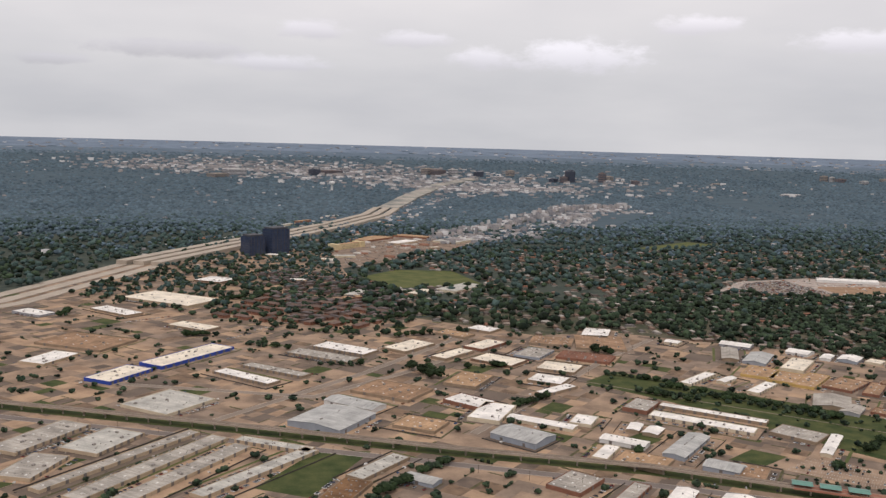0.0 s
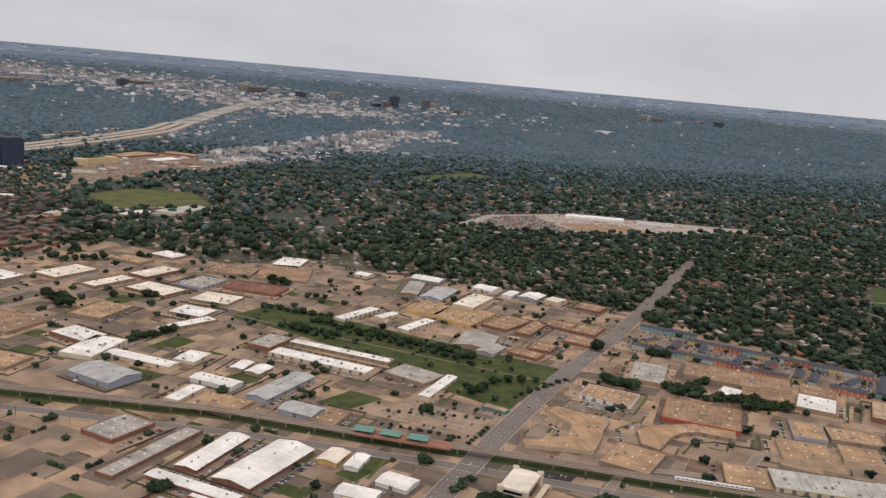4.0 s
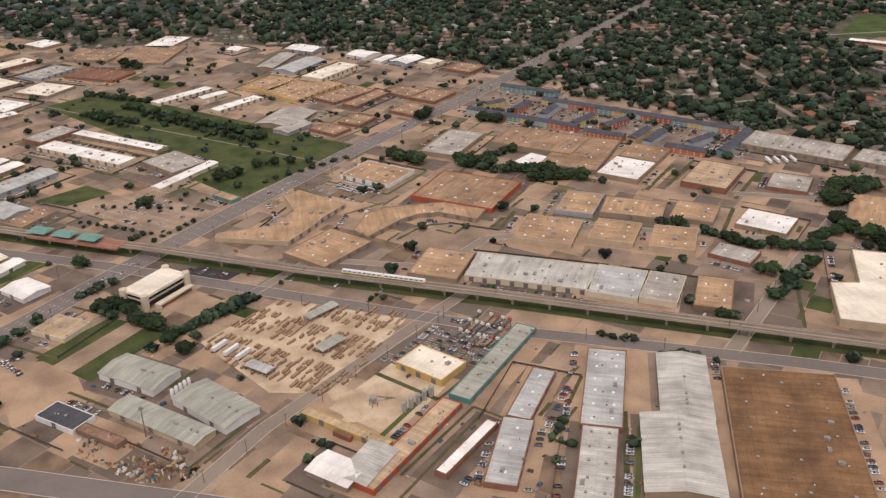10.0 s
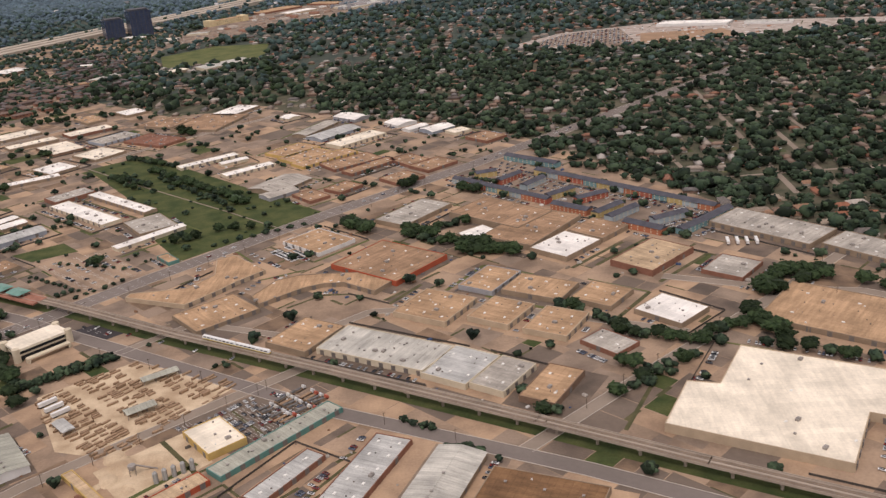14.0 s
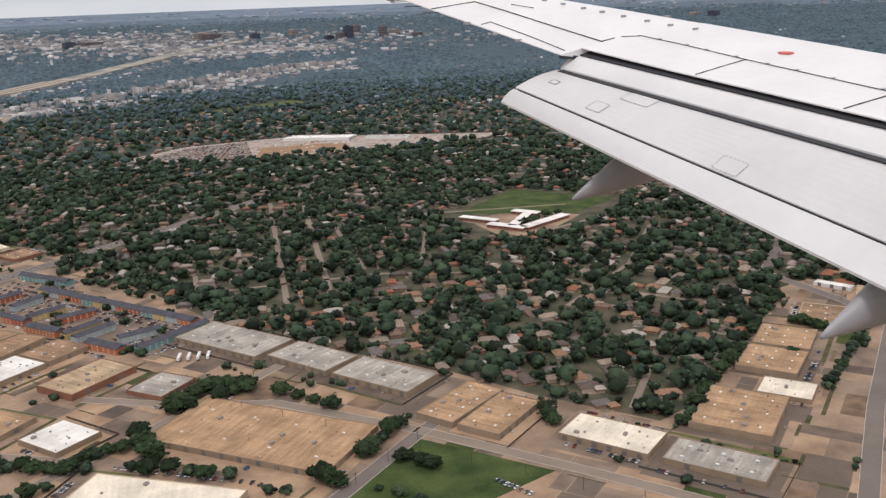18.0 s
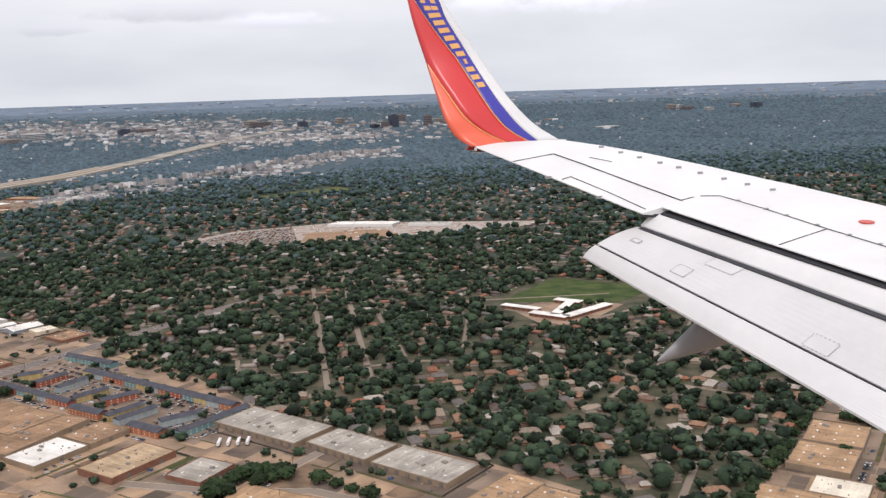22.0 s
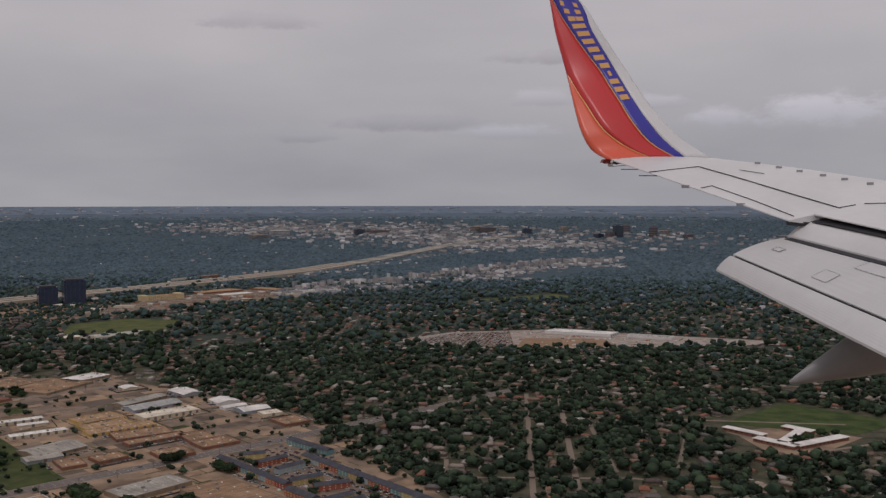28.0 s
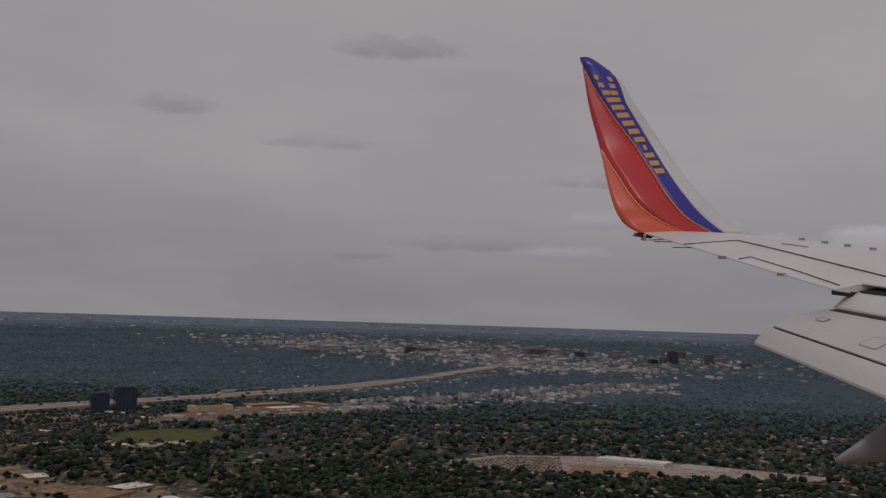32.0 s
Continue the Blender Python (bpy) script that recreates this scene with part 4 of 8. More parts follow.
hall([(305.3, 377.5), (305.9, 381.7), (331.9, 384.2), (340.9, 398.4), (336.9, 417.7), (344.2, 423.4), (364.7, 401.1), (354.0, 389.3), (347.9, 379.8), (336.2, 365.5)], 2.2, "tan", "sand", "stepped tan-roofed row of workshops beside the avenue", (6, 7, 8))
shed(233.0, 509.1, 64.0, 12.5, -40.5, 2.0, "white", "cream", "bays")
shed(248.6, 526.5, 67.5, 8.7, -40.3, 2.0, "white", "tan", "bays")
shed(208.8, 546.2, 26.6, 16.3, 48.0, 2.6, "grey", "brick", "plain")
shed(83.7, 727.7, 40.4, 23.3, 44.4, 2.3, "cream", "tan", "plain")
shed(114.0, 697.6, 38.1, 14.2, 41.9, 2.3, "cream", "tan", "plain")
shed(147.5, 728.5, 36.7, 18.3, 43.7, 2.3, "cream", "brick", "plain")
shed(146.2, 676.4, 36.2, 24.7, -45.2, 2.0, "cream", "brown", "plain")
shed(161.0, 791.6, 24.7, 20.0, -45.4, 2.3, "white", "tan", "plain")
shed(186.9, 650.2, 29.6, 25.9, -34.1, 2.0, "cream", "tan", "plain")
shed(130.9, 773.1, 30.6, 17.7, -45.8, 2.0, "tan", "tan", "plain")
shed(180.4, 697.1, 32.8, 21.7, 51.6, 2.0, "grey", "steel", "bays")
shed(208.4, 739.3, 35.8, 29.4, -23.3, 2.0, "brown", "tan", "plain")
shed(218.3, 681.2, 42.9, 24.8, -32.4, 2.0, "red", "brick", "plain")
shed(279.5, 610.2, 43.0, 8.9, 39.1, 1.9, "white", "cream", "bays")
shed(298.8, 604.2, 18.9, 6.5, 35.9, 1.9, "white", "cream", "gable")
shed(314.3, 581.7, 35.7, 9.2, 39.5, 1.9, "white", "cream", "bays")
shed(167.9, 616.8, 25.4, 21.7, -36.8, 1.9, "white", "tan", "plain")
shed(165.1, 589.6, 33.8, 10.1, 33.2, 2.0, "white", "tan", "plain")
shed(98.8, 565.7, 28.3, 19.4, -48.3, 2.6, "white", "brick", "plain")
shed(107.9, 540.7, 36.8, 20.5, 58.7, 2.6, "white", "cream", "plain")
shed(114.4, 492.6, 30.3, 22.1, -48.0, 3.3, "steel", "steel", "gable")
shed(133.4, 518.3, 42.5, 9.3, -39.3, 2.0, "white", "cream", "gable")
shed(160.9, 520.7, 19.4, 13.6, 56.4, 1.9, "white", "cream", "plain")
shed(170.4, 478.4, 26.2, 10.7, -40.9, 2.3, "white", "white", "gable")
shed(153.4, 462.6, 24.2, 8.7, 51.7, 1.9, "white", "cream", "plain")
shed(168.6, 447.1, 27.4, 22.8, -41.1, 1.9, "tan", "tan", "plain")
shed(203.1, 467.3, 45.2, 12.6, 46.7, 2.3, "steel", "steel", "gable")
shed(207.7, 432.1, 19.1, 14.0, -41.9, 2.6, "steel", "steel", "gable")
shed(219.7, 423.9, 21.4, 15.5, 52.4, 1.9, "brown", "tan", "plain")
shed(281.7, 481.9, 28.2, 21.4, -51.8, 1.9, "grey", "tan", "plain")
shed(288.9, 460.0, 40.7, 6.1, 48.4, 2.0, "white", "cream", "gable")
shed(309.6, 425.8, 13.5, 5.9, -48.0, 1.9, "tan", "teal", "bays")
shed(186.7, 503.1, 14.6, 7.5, 56.7, 1.9, "white", "tan", "gable")
shed(195.1, 495.2, 15.0, 9.1, 49.1, 1.9, "white", "tan", "gable")
shed(248.0, 731.0, 52.3, 41.6, 73.6, 2.0, "brown", "tan", "plain")
shed(258.9, 769.6, 37.0, 23.7, 64.1, 2.0, "white", "tan", "plain")
shed(314.1, 728.8, 12.2, 11.8, -44.7, 1.9, "white", "cream", "gable")
shed(365.8, 715.3, 25.4, 16.7, -41.3, 2.0, "white", "grey", "gable")
shed(342.3, 682.3, 41.7, 12.9, 63.6, 2.0, "grey", "tan", "gable")
shed(358.4, 665.8, 38.7, 17.8, 50.6, 2.0, "steel", "steel", "gable")
shed(378.5, 641.9, 42.5, 17.2, 46.9, 2.6, "cream", "cream", "bays")
shed(406.8, 684.5, 18.1, 17.8, -51.1, 2.0, "white", "white", "gable")
shed(419.4, 665.8, 18.5, 8.1, 45.3, 2.0, "white", "white", "gable")
shed(435.5, 658.8, 21.3, 15.4, 42.9, 2.0, "white", "steel", "gable")
shed(451.3, 648.2, 14.8, 12.4, 36.1, 2.0, "cream", "cream", "plain")
shed(471.0, 625.8, 21.4, 19.5, -45.8, 2.0, "brown", "brick", "plain")
shed(336.2, 622.7, 30.6, 23.7, 50.4, 2.0, "tan", "yellow", "bays")
shed(347.8, 607.1, 32.4, 20.2, 44.9, 2.0, "tan", "yellow", "bays")
shed(362.6, 597.4, 44.7, 14.9, 43.5, 2.0, "tan", "yellow", "bays")
shed(382.0, 584.6, 36.1, 20.8, 36.4, 2.0, "brown", "brick", "bays")
shed(395.9, 571.0, 37.6, 11.1, 45.6, 2.0, "brown", "brick", "bays")
shed(421.1, 578.9, 23.4, 17.5, -51.0, 2.0, "brown", "brick", "plain")
shed(436.8, 565.9, 25.1, 19.2, 44.3, 2.0, "brown", "brick", "plain")
shed(419.1, 540.3, 20.9, 19.1, 42.7, 2.0, "brown", "brick", "plain")
shed(384.5, 528.2, 18.0, 15.2, 49.3, 1.9, "brown", "brick", "plain")
shed(414.7, 544.4, 12.6, 8.0, 43.7, 1.9, "white", "cream", "plain")
shed(343.3, 542.6, 32.4, 23.5, 56.7, 2.0, "grey", "tan", "gable")
shed(346.2, 524.4, 20.7, 12.0, 44.4, 2.0, "grey", "grey", "gable")
shed(367.1, 515.6, 20.4, 14.0, -48.9, 1.9, "brown", "brick", "plain")
shed(352.5, 356.7, 29.6, 24.0, 42.0, 2.0, "tan", "tan", "bays")
shed(384.3, 437.6, 29.4, 23.6, -42.4, 2.0, "tan", "white", "bays")
shed(423.3, 404.0, 41.4, 36.1, -37.3, 2.6, "brown", "red", "plain")
shed(430.7, 472.2, 39.5, 21.0, 53.4, 2.6, "grey", "tan", "plain")
shed(477.2, 461.2, 46.2, 29.6, -40.7, 3.3, "brown", "tan", "plain")
shed(492.3, 438.1, 47.8, 29.2, 54.9, 3.0, "brown", "tan", "plain")
shed(464.9, 436.5, 17.1, 12.4, 38.4, 1.9, "white", "tan", "plain")
shed(506.8, 411.2, 27.0, 21.7, 47.5, 2.6, "white", "tan", "plain")
shed(524.2, 430.1, 21.5, 21.0, 47.9, 2.6, "brown", "tan", "plain")
shed(544.0, 391.4, 33.4, 22.0, 47.1, 3.0, "sand", "brick", "plain")
shed(575.4, 374.9, 21.0, 18.7, 51.6, 2.0, "grey", "brick", "plain")
shed(541.8, 335.5, 22.2, 19.4, -44.9, 2.3, "white", "tan", "plain")
shed(491.9, 364.1, 27.6, 19.3, -29.8, 2.3, "tan", "tan", "plain")
shed(516.6, 353.1, 19.9, 19.1, 54.4, 2.3, "tan", "tan", "plain")
shed(447.5, 350.3, 25.7, 25.3, 59.7, 2.6, "tan", "sand", "bays")
shed(474.6, 341.5, 21.7, 19.2, 57.5, 2.6, "tan", "sand", "bays")
shed(496.0, 329.2, 22.4, 18.5, 61.1, 2.6, "tan", "sand", "bays")
shed(470.5, 375.8, 24.6, 17.3, 57.6, 2.3, "tan", "grey", "bays")
shed(514.3, 310.9, 17.6, 13.1, -46.9, 1.9, "grey", "brick", "plain")
shed(429.5, 314.4, 49.1, 21.5, -28.1, 2.6, "pale", "cream", "bays")
shed(458.9, 297.7, 23.7, 19.5, 57.7, 2.6, "steel", "cream", "bays")
shed(474.1, 289.4, 22.5, 14.1, 56.8, 2.6, "grey", "cream", "bays")
shed(490.8, 280.9, 24.8, 13.6, 60.8, 2.6, "tan", "brown", "plain")
shed(396.3, 329.4, 24.7, 20.5, 59.4, 2.6, "tan", "tan", "bays")
shed(614.2, 316.8, 76.3, 38.1, -36.3, 2.3, "tan", "tan", "bays")
shed(605.0, 419.6, 52.1, 25.2, -46.3, 2.6, "grey", "tan", "bays")
shed(638.7, 386.3, 35.4, 20.8, -49.2, 2.6, "grey", "tan", "bays")
shed(666.3, 356.5, 39.4, 22.1, -47.1, 2.6, "grey", "tan", "bays")
shed(690.1, 320.7, 35.1, 16.7, 41.3, 2.6, "tan", "tan", "plain")
shed(701.5, 306.4, 32.1, 17.6, 44.4, 2.6, "tan", "tan", "bays")
shed(734.8, 278.7, 33.5, 18.9, -46.0, 2.6, "cream", "tan", "bays")
shed(761.4, 251.3, 33.9, 17.0, -45.5, 2.3, "grey", "tan", "plain")
shed(669.6, 213.5, 46.1, 31.5, 37.2, 2.6, "umber", "tan", "ribs")
shed(628.2, 221.8, 28.8, 26.1, 46.4, 2.3, "cream", "tan", "plain")
shed(698.5, 187.3, 41.8, 22.7, 48.1, 2.6, "umber", "sand", "plain")
shed(732.3, 207.2, 23.4, 23.3, 48.3, 2.3, "steel", "steel", "plain")
shed(786.8, 282.9, 36.1, 29.0, 48.5, 2.6, "tan", "tan", "plain")
shed(814.4, 295.7, 20.4, 16.5, -42.0, 2.0, "cream", "tan", "plain")
shed(824.5, 322.7, 26.6, 24.3, 47.1, 2.6, "tan", "tan", "bays")
shed(844.0, 343.8, 26.1, 23.8, 49.0, 2.6, "tan", "tan", "bays")
shed(879.7, 365.9, 25.3, 23.7, 50.7, 1.9, "brown", "cream", "bays")
shed(933.8, 362.8, 35.7, 13.8, -52.3, 1.9, "sand", "white", "bays")
shed(920.0, 351.2, 25.5, 16.9, -50.1, 1.9, "sand", "white", "bays")
shed(918.3, 387.6, 17.2, 10.7, 52.0, 2.0, "sand", "cream", "plain")
shed(910.1, 404.0, 18.7, 5.7, -53.5, 1.9, "white", "white", "bays")
shed(951.9, 336.8, 27.7, 14.2, 38.0, 1.9, "sand", "tan", "plain")
shed(970.6, 331.2, 15.6, 6.1, 46.8, 1.9, "pale", "white", "plain")
shed(924.1, 284.0, 13.5, 13.1, 47.7, 1.9, "tan", "tan", "plain")
shed(283.3, 274.5, 23.6, 13.2, -38.6, 2.6, "lichen", "white", "gable")
shed(292.3, 245.8, 36.6, 8.8, -42.2, 2.3, "lichen", "sand", "gable")
shed(308.5, 250.6, 25.7, 13.6, -49.8, 2.6, "lichen", "white", "gable")
shed(262.7, 255.2, 16.9, 8.8, -40.4, 2.0, "charcoal", "white", "plain")
shed(274.8, 243.2, 17.4, 4.0, -39.9, 1.9, "rust", "brown", "plain")
shed(378.5, 258.1, 19.2, 13.7, -48.5, 2.6, "cream", "yellow", "bays")
shed(399.9, 256.0, 49.7, 7.7, 49.2, 2.0, "lichen", "teal", "bays")
shed(365.2, 218.8, 46.9, 6.9, 47.1, 2.0, "sand", "red", "bays")
shed(347.3, 230.1, 32.5, 3.6, -44.2, 1.9, "sand", "yellow", "plain")
shed(342.9, 210.8, 14.6, 10.1, -43.4, 2.0, "white", "tan", "gable")
shed(351.6, 211.4, 17.4, 9.7, 51.0, 2.0, "pale", "tan", "gable")
shed(406.5, 234.4, 28.4, 7.8, 56.9, 2.0, "steel", "brick", "bays")
shed(392.4, 208.3, 31.1, 9.6, 65.2, 2.0, "steel", "brick", "bays")
shed(380.9, 212.8, 28.3, 3.9, 45.1, 2.0, "white", "brick", "plain")
shed(430.0, 233.0, 43.4, 12.8, 67.4, 2.0, "steel", "brick", "vents")
shed(414.9, 197.4, 33.6, 10.9, 66.9, 2.0, "pale", "brick", "vents")
shed(454.3, 227.0, 35.0, 15.6, 69.5, 2.3, "pale", "tan", "gable")
shed(439.2, 195.4, 35.8, 21.5, 70.1, 2.3, "pale", "tan", "gable")
shed(474.5, 196.7, 65.4, 35.2, 68.6, 2.6, "umber", "tan", "vents")
shed(121.4, 420.2, 26.0, 19.1, 43.1, 2.3, "grey", "brick", "vents")
shed(135.1, 392.9, 58.3, 9.0, 48.0, 1.9, "grey", "brick", "bays")
shed(160.9, 388.5, 41.2, 10.5, 50.7, 1.9, "white", "brick", "gable")
shed(181.0, 372.9, 48.1, 18.9, 46.3, 2.0, "white", "brick", "gable")
shed(150.0, 355.7, 43.4, 7.0, -43.4, 1.9, "white", "brick", "gable")
shed(156.7, 340.9, 23.3, 3.8, -41.3, 1.9, "white", "brick", "plain")
shed(183.1, 324.2, 38.3, 5.5, -36.8, 1.9, "umber", "yellow", "bays")
shed(158.6, 323.7, 14.3, 5.5, -37.0, 2.0, "tan", "yellow", "plain")
shed(131.9, 337.0, 24.0, 11.5, 42.3, 1.9, "grey", "brick", "bays")
shed(146.5, 322.6, 20.8, 4.0, 50.6, 1.9, "white", "tan", "plain")
shed(168.7, 307.0, 18.9, 8.4, 41.4, 1.9, "white", "red", "bays")
shed(211.9, 376.6, 14.3, 9.4, 50.3, 2.0, "cream", "yellow", "gable")
shed(220.9, 369.8, 14.9, 6.5, 53.8, 2.0, "white", "white", "gable")
shed(214.0, 339.9, 16.9, 10.4, -35.6, 2.0, "white", "white", "gable")
shed(210.5, 331.1, 13.3, 7.6, -33.6, 1.9, "cream", "tan", "bays")
shed(233.2, 347.8, 14.7, 12.2, -44.6, 1.9, "white", "white", "gable")
shed(252.0, 313.4, 15.7, 13.0, -36.0, 1.9, "sand", "cream", "plain")
shed(-152.4, 520.9, 54.5, 20.7, 57.6, 1.9, "grey", "sand", "bays")
shed(-117.9, 509.7, 38.7, 25.4, 59.3, 1.9, "pale", "sand", "bays")
shed(-145.4, 473.2, 33.9, 20.3, 69.6, 1.9, "grey", "sand", "bays")
shed(-103.7, 480.6, 104.6, 8.0, 50.0, 1.9, "grey", "sand", "bays")
shed(-86.9, 468.6, 104.2, 11.6, 52.8, 1.9, "grey", "sand", "bays")
shed(-70.6, 456.3, 94.4, 11.1, 53.7, 1.9, "grey", "sand", "bays")
shed(-25.8, 494.3, 45.9, 8.3, -31.4, 1.9, "pale", "sand", "bays")
shed(-34.2, 454.2, 81.7, 9.4, 46.5, 1.9, "pale", "sand", "bays")
shed(8.4, 535.3, 39.7, 36.4, 52.4, 3.3, "steel", "steel", "gable")
shed(24.9, 567.1, 37.4, 15.9, -42.1, 2.6, "steel", "white", "gable")
shed(-130.8, 653.2, 41.9, 23.0, 55.7, 2.6, "cream", "blue", "bays")
shed(-88.5, 705.8, 76.4, 22.6, 50.9, 2.6, "cream", "blue", "bays")
shed(-90.7, 581.5, 41.5, 39.3, 50.2, 2.0, "pale", "cream", "plain")
shed(-125.6, 954.4, 88.2, 48.2, -37.7, 2.6, "cream", "sand", "plain")
shed(-93.0, 817.3, 43.2, 20.4, -39.5, 2.0, "cream", "tan", "plain")
shed(-168.7, 891.9, 53.9, 19.3, -45.2, 2.0, "white", "tan", "plain")
shed(-187.7, 706.3, 37.8, 22.8, 60.8, 2.0, "white", "sand", "plain")
shed(-171.8, 760.8, 63.8, 44.1, -30.5, 2.0, "brown", "tan", "plain")
shed(-240.5, 887.3, 37.3, 17.9, -39.3, 2.0, "white", "grey", "plain")
shed(-88.5, 1082.0, 35.6, 34.4, -33.8, 2.0, "white", "brown", "plain")
shed(31.4, 723.3, 50.6, 21.4, -41.0, 1.9, "white", "tan", "bays")
shed(12.1, 700.4, 57.4, 18.5, -39.1, 1.9, "grey", "tan", "bays")
shed(-23.8, 658.3, 55.7, 11.3, -40.9, 1.9, "grey", "tan", "bays")
shed(-44.3, 641.5, 53.4, 12.8, -44.4, 1.9, "white", "tan", "bays")
shed(52.7, 597.7, 44.5, 34.1, -38.9, 2.0, "brown", "tan", "plain")
shed(110.3, 620.5, 36.1, 24.4, 55.6, 2.0, "tan", "tan", "plain")
shed(45.8, 433.6, 18.2, 9.4, -40.1, 2.0, "steel", "steel", "gable")
shed(26.7, 453.8, 40.9, 11.0, 46.8, 2.0, "pale", "tan", "vents")
shed(7.4, 422.9, 29.7, 14.9, 59.6, 2.0, "umber", "tan", "vents")
shed(60.2, 522.8, 27.3, 22.6, -34.2, 2.0, "tan", "tan", "plain")


def on_foot(x, y, margin):
    """Which of the points lie on a building."""
    on = np.zeros(len(x), bool)
    for cx, cy, l, w, turn in FOOT:
        c, s = math.cos(radians(turn)), math.sin(radians(turn))
        u, v = (x - cx) * c + (y - cy) * s, -(x - cx) * s + (y - cy) * c
        on |= (abs(u) < l / 2 + margin) & (abs(v) < w / 2 + margin)
    for o in HALLS:
        on |= inside(x, y, o)
    return on

# ---------------------------------------------------------------- houses and woods of the suburbs
def house_mesh(l, w, h, rise):
    """Hip-roofed bungalow, with an eaves overhang: walls and roof apart."""
    a, b, e = l / 2, w / 2, 0.4
    wv = [(-a, -b, -0.2), (a, -b, -0.2), (a, b, -0.2), (-a, b, -0.2), (-a, -b, h), (a, -b, h), (a, b, h), (-a, b, h)]
    wf = [(0, 1, 5, 4), (1, 2, 6, 5), (2, 3, 7, 6), (3, 0, 4, 7)]
    rv = [(-a - e, -b - e, h - 0.1), (a + e, -b - e, h - 0.1), (a + e, b + e, h - 0.1), (-a - e, b + e, h - 0.1), (-a + b * 0.8, 0, h + rise), (a - b * 0.8, 0, h + rise)]
    rf = [(0, 1, 5), (0, 5, 4), (1, 2, 5), (2, 3, 4), (2, 4, 5), (3, 0, 4), (0, 3, 2), (0, 2, 1)]
    return wv, wf, rv, rf


HOUSE = [house_mesh(8.2, 5.2, 1.45, 1.3), house_mesh(6.6, 4.8, 1.45, 1.2), house_mesh(9.4, 5.0, 1.5, 1.35)]
GARAGE = house_mesh(3.6, 3.8, 1.4, 0.9)
HOUSE_PARTS = []
for wv, wf, rv, rf in HOUSE:
    w_, r_, g_, gr_ = Shape().add(wv, wf), Shape().add(rv, rf), Shape().add(GARAGE[0], GARAGE[1]), Shape().add(GARAGE[2], GARAGE[3])
    HOUSE_PARTS.append((w_.mesh("wall", house_wall_near), r_.mesh("roof", shingle_near), g_.mesh("garage_wall", house_wall_near), gr_.mesh("garage_roof", shingle_near)))
PANE = Shape().box(-0.5, -0.04, -0.35, 0.5, 0.04, 0.35).mesh("window", glass_dark)

RETAIL_LAND = [(13, 1204), (69, 1371), (139, 1552), (233, 1586), (258, 1502), (348, 1623), (350, 1529), (255, 1385), (174, 1332), (130, 1245), (61, 1181)]
SCHOOL_YARD = [(745, 620), (778, 560), (833, 565), (873, 605), (903, 648), (829, 715), (763, 650)]
VIEW = [(-650, 1000), (-2200, 4300), (3600, 4300), (2300, 1500), (1120, 420), (1010, 250), (700, 240), (380, 480), (-300, 880)]


def free(x, y, margin):
    """Ground with no town, field, street or building on it."""
    ok = ~inside(x, y, TOWN) & ~inside(x, y, SCHOOL_YARD) & ~inside(x, y, RETAIL_LAND)
    for o in OPEN:
        ok &= ~inside(x, y, o)
    return ok & ~near_road(x, y, margin) & ~on_foot(x, y, margin)


# houses, loosely set on their lots and turned with the street grid
def lots(box, cell, seed):
    q = np.random.default_rng(seed)
    gx, gy = np.meshgrid(np.arange(box[0], box[1], cell), np.arange(box[2], box[3], cell))
    gx, gy = gx.ravel() + q.uniform(-0.3, 0.3, gx.size) * cell, gy.ravel() + q.uniform(-0.3, 0.3, gx.size) * cell
    turn = np.where(gx + 0.3 * gy < 900, radians(-2), radians(47)) + q.choice([0, math.pi / 2], gx.size) + q.normal(0, 0.08, gx.size)
    thin = q.uniform(0, 1, gx.size) < 0.78
    thin &= ((gx > 390) | (gy > 690)) & ((gy < 760) | (q.uniform(0, 1, gx.size) < 0.6))
    return gx[thin], gy[thin], turn[thin]


hx, hy, ha = lots((90, 1500, 270, 1400), 12.6, 5)
keep = free(hx, hy, 3.4) & inside(hx, hy, VIEW)
hx, hy, ha = hx[keep], hy[keep], ha[keep]
near = np.hypot(hx - 720, hy - 150)
order = np.argsort(near)
for n, i in enumerate(order[:180]):
    k = n % 3
    ob = thing("house", Matrix.Translation((hx[i], hy[i], 0)) @ Matrix.Rotation(ha[i], 4, "Z"),
               ("brick bungalow with a hipped shingle roof among trees", "small suburban house with a dark shingle roof", "long low house with hipped roof and garage")[k], "house", "houses of the suburb")
    part("wall", HOUSE_PARTS[k][0], ob); part("roof", HOUSE_PARTS[k][1], ob)
    if n % 2:
        m = Matrix.Translation((3.2, -3.4, 0))
        part("garage_wall", HOUSE_PARTS[k][2], ob, m=m); part("garage_roof", HOUSE_PARTS[k][3], ob, m=m)
rest = order[180:]
for k in range(3):
    i = rest[k::3]
    wv, wf, rv, rf = HOUSE[k]
    spots = np.stack([hx[i], hy[i], lift(hx[i], hy[i])], 1)
    one = np.ones((len(i), 3))
    many("house_walls", wv, wf, spots, one, ha[i], house_wall, "brick and siding walls of many far bungalows", "houses")
    many("house_roofs", rv, rf, spots, one, ha[i], shingle, "hipped shingle roofs of many far bungalows", "houses")

# a pale drive beside every house
off = 3.6
drive = [(-0.6, -3.4, 0), (0.6, -3.4, 0), (0.6, 1.6, 0), (-0.6, 1.6, 0)]
many("driveways", drive, [(0, 1, 2, 3)], np.stack([hx + off * np.cos(ha) + 1.5 * np.sin(ha), hy + off * np.sin(ha) - 1.5 * np.cos(ha), lift(hx, hy) + 0.012], 1), np.ones((len(hx), 3)), ha, street_mat, "pale concrete drives beside the houses", "driveways")

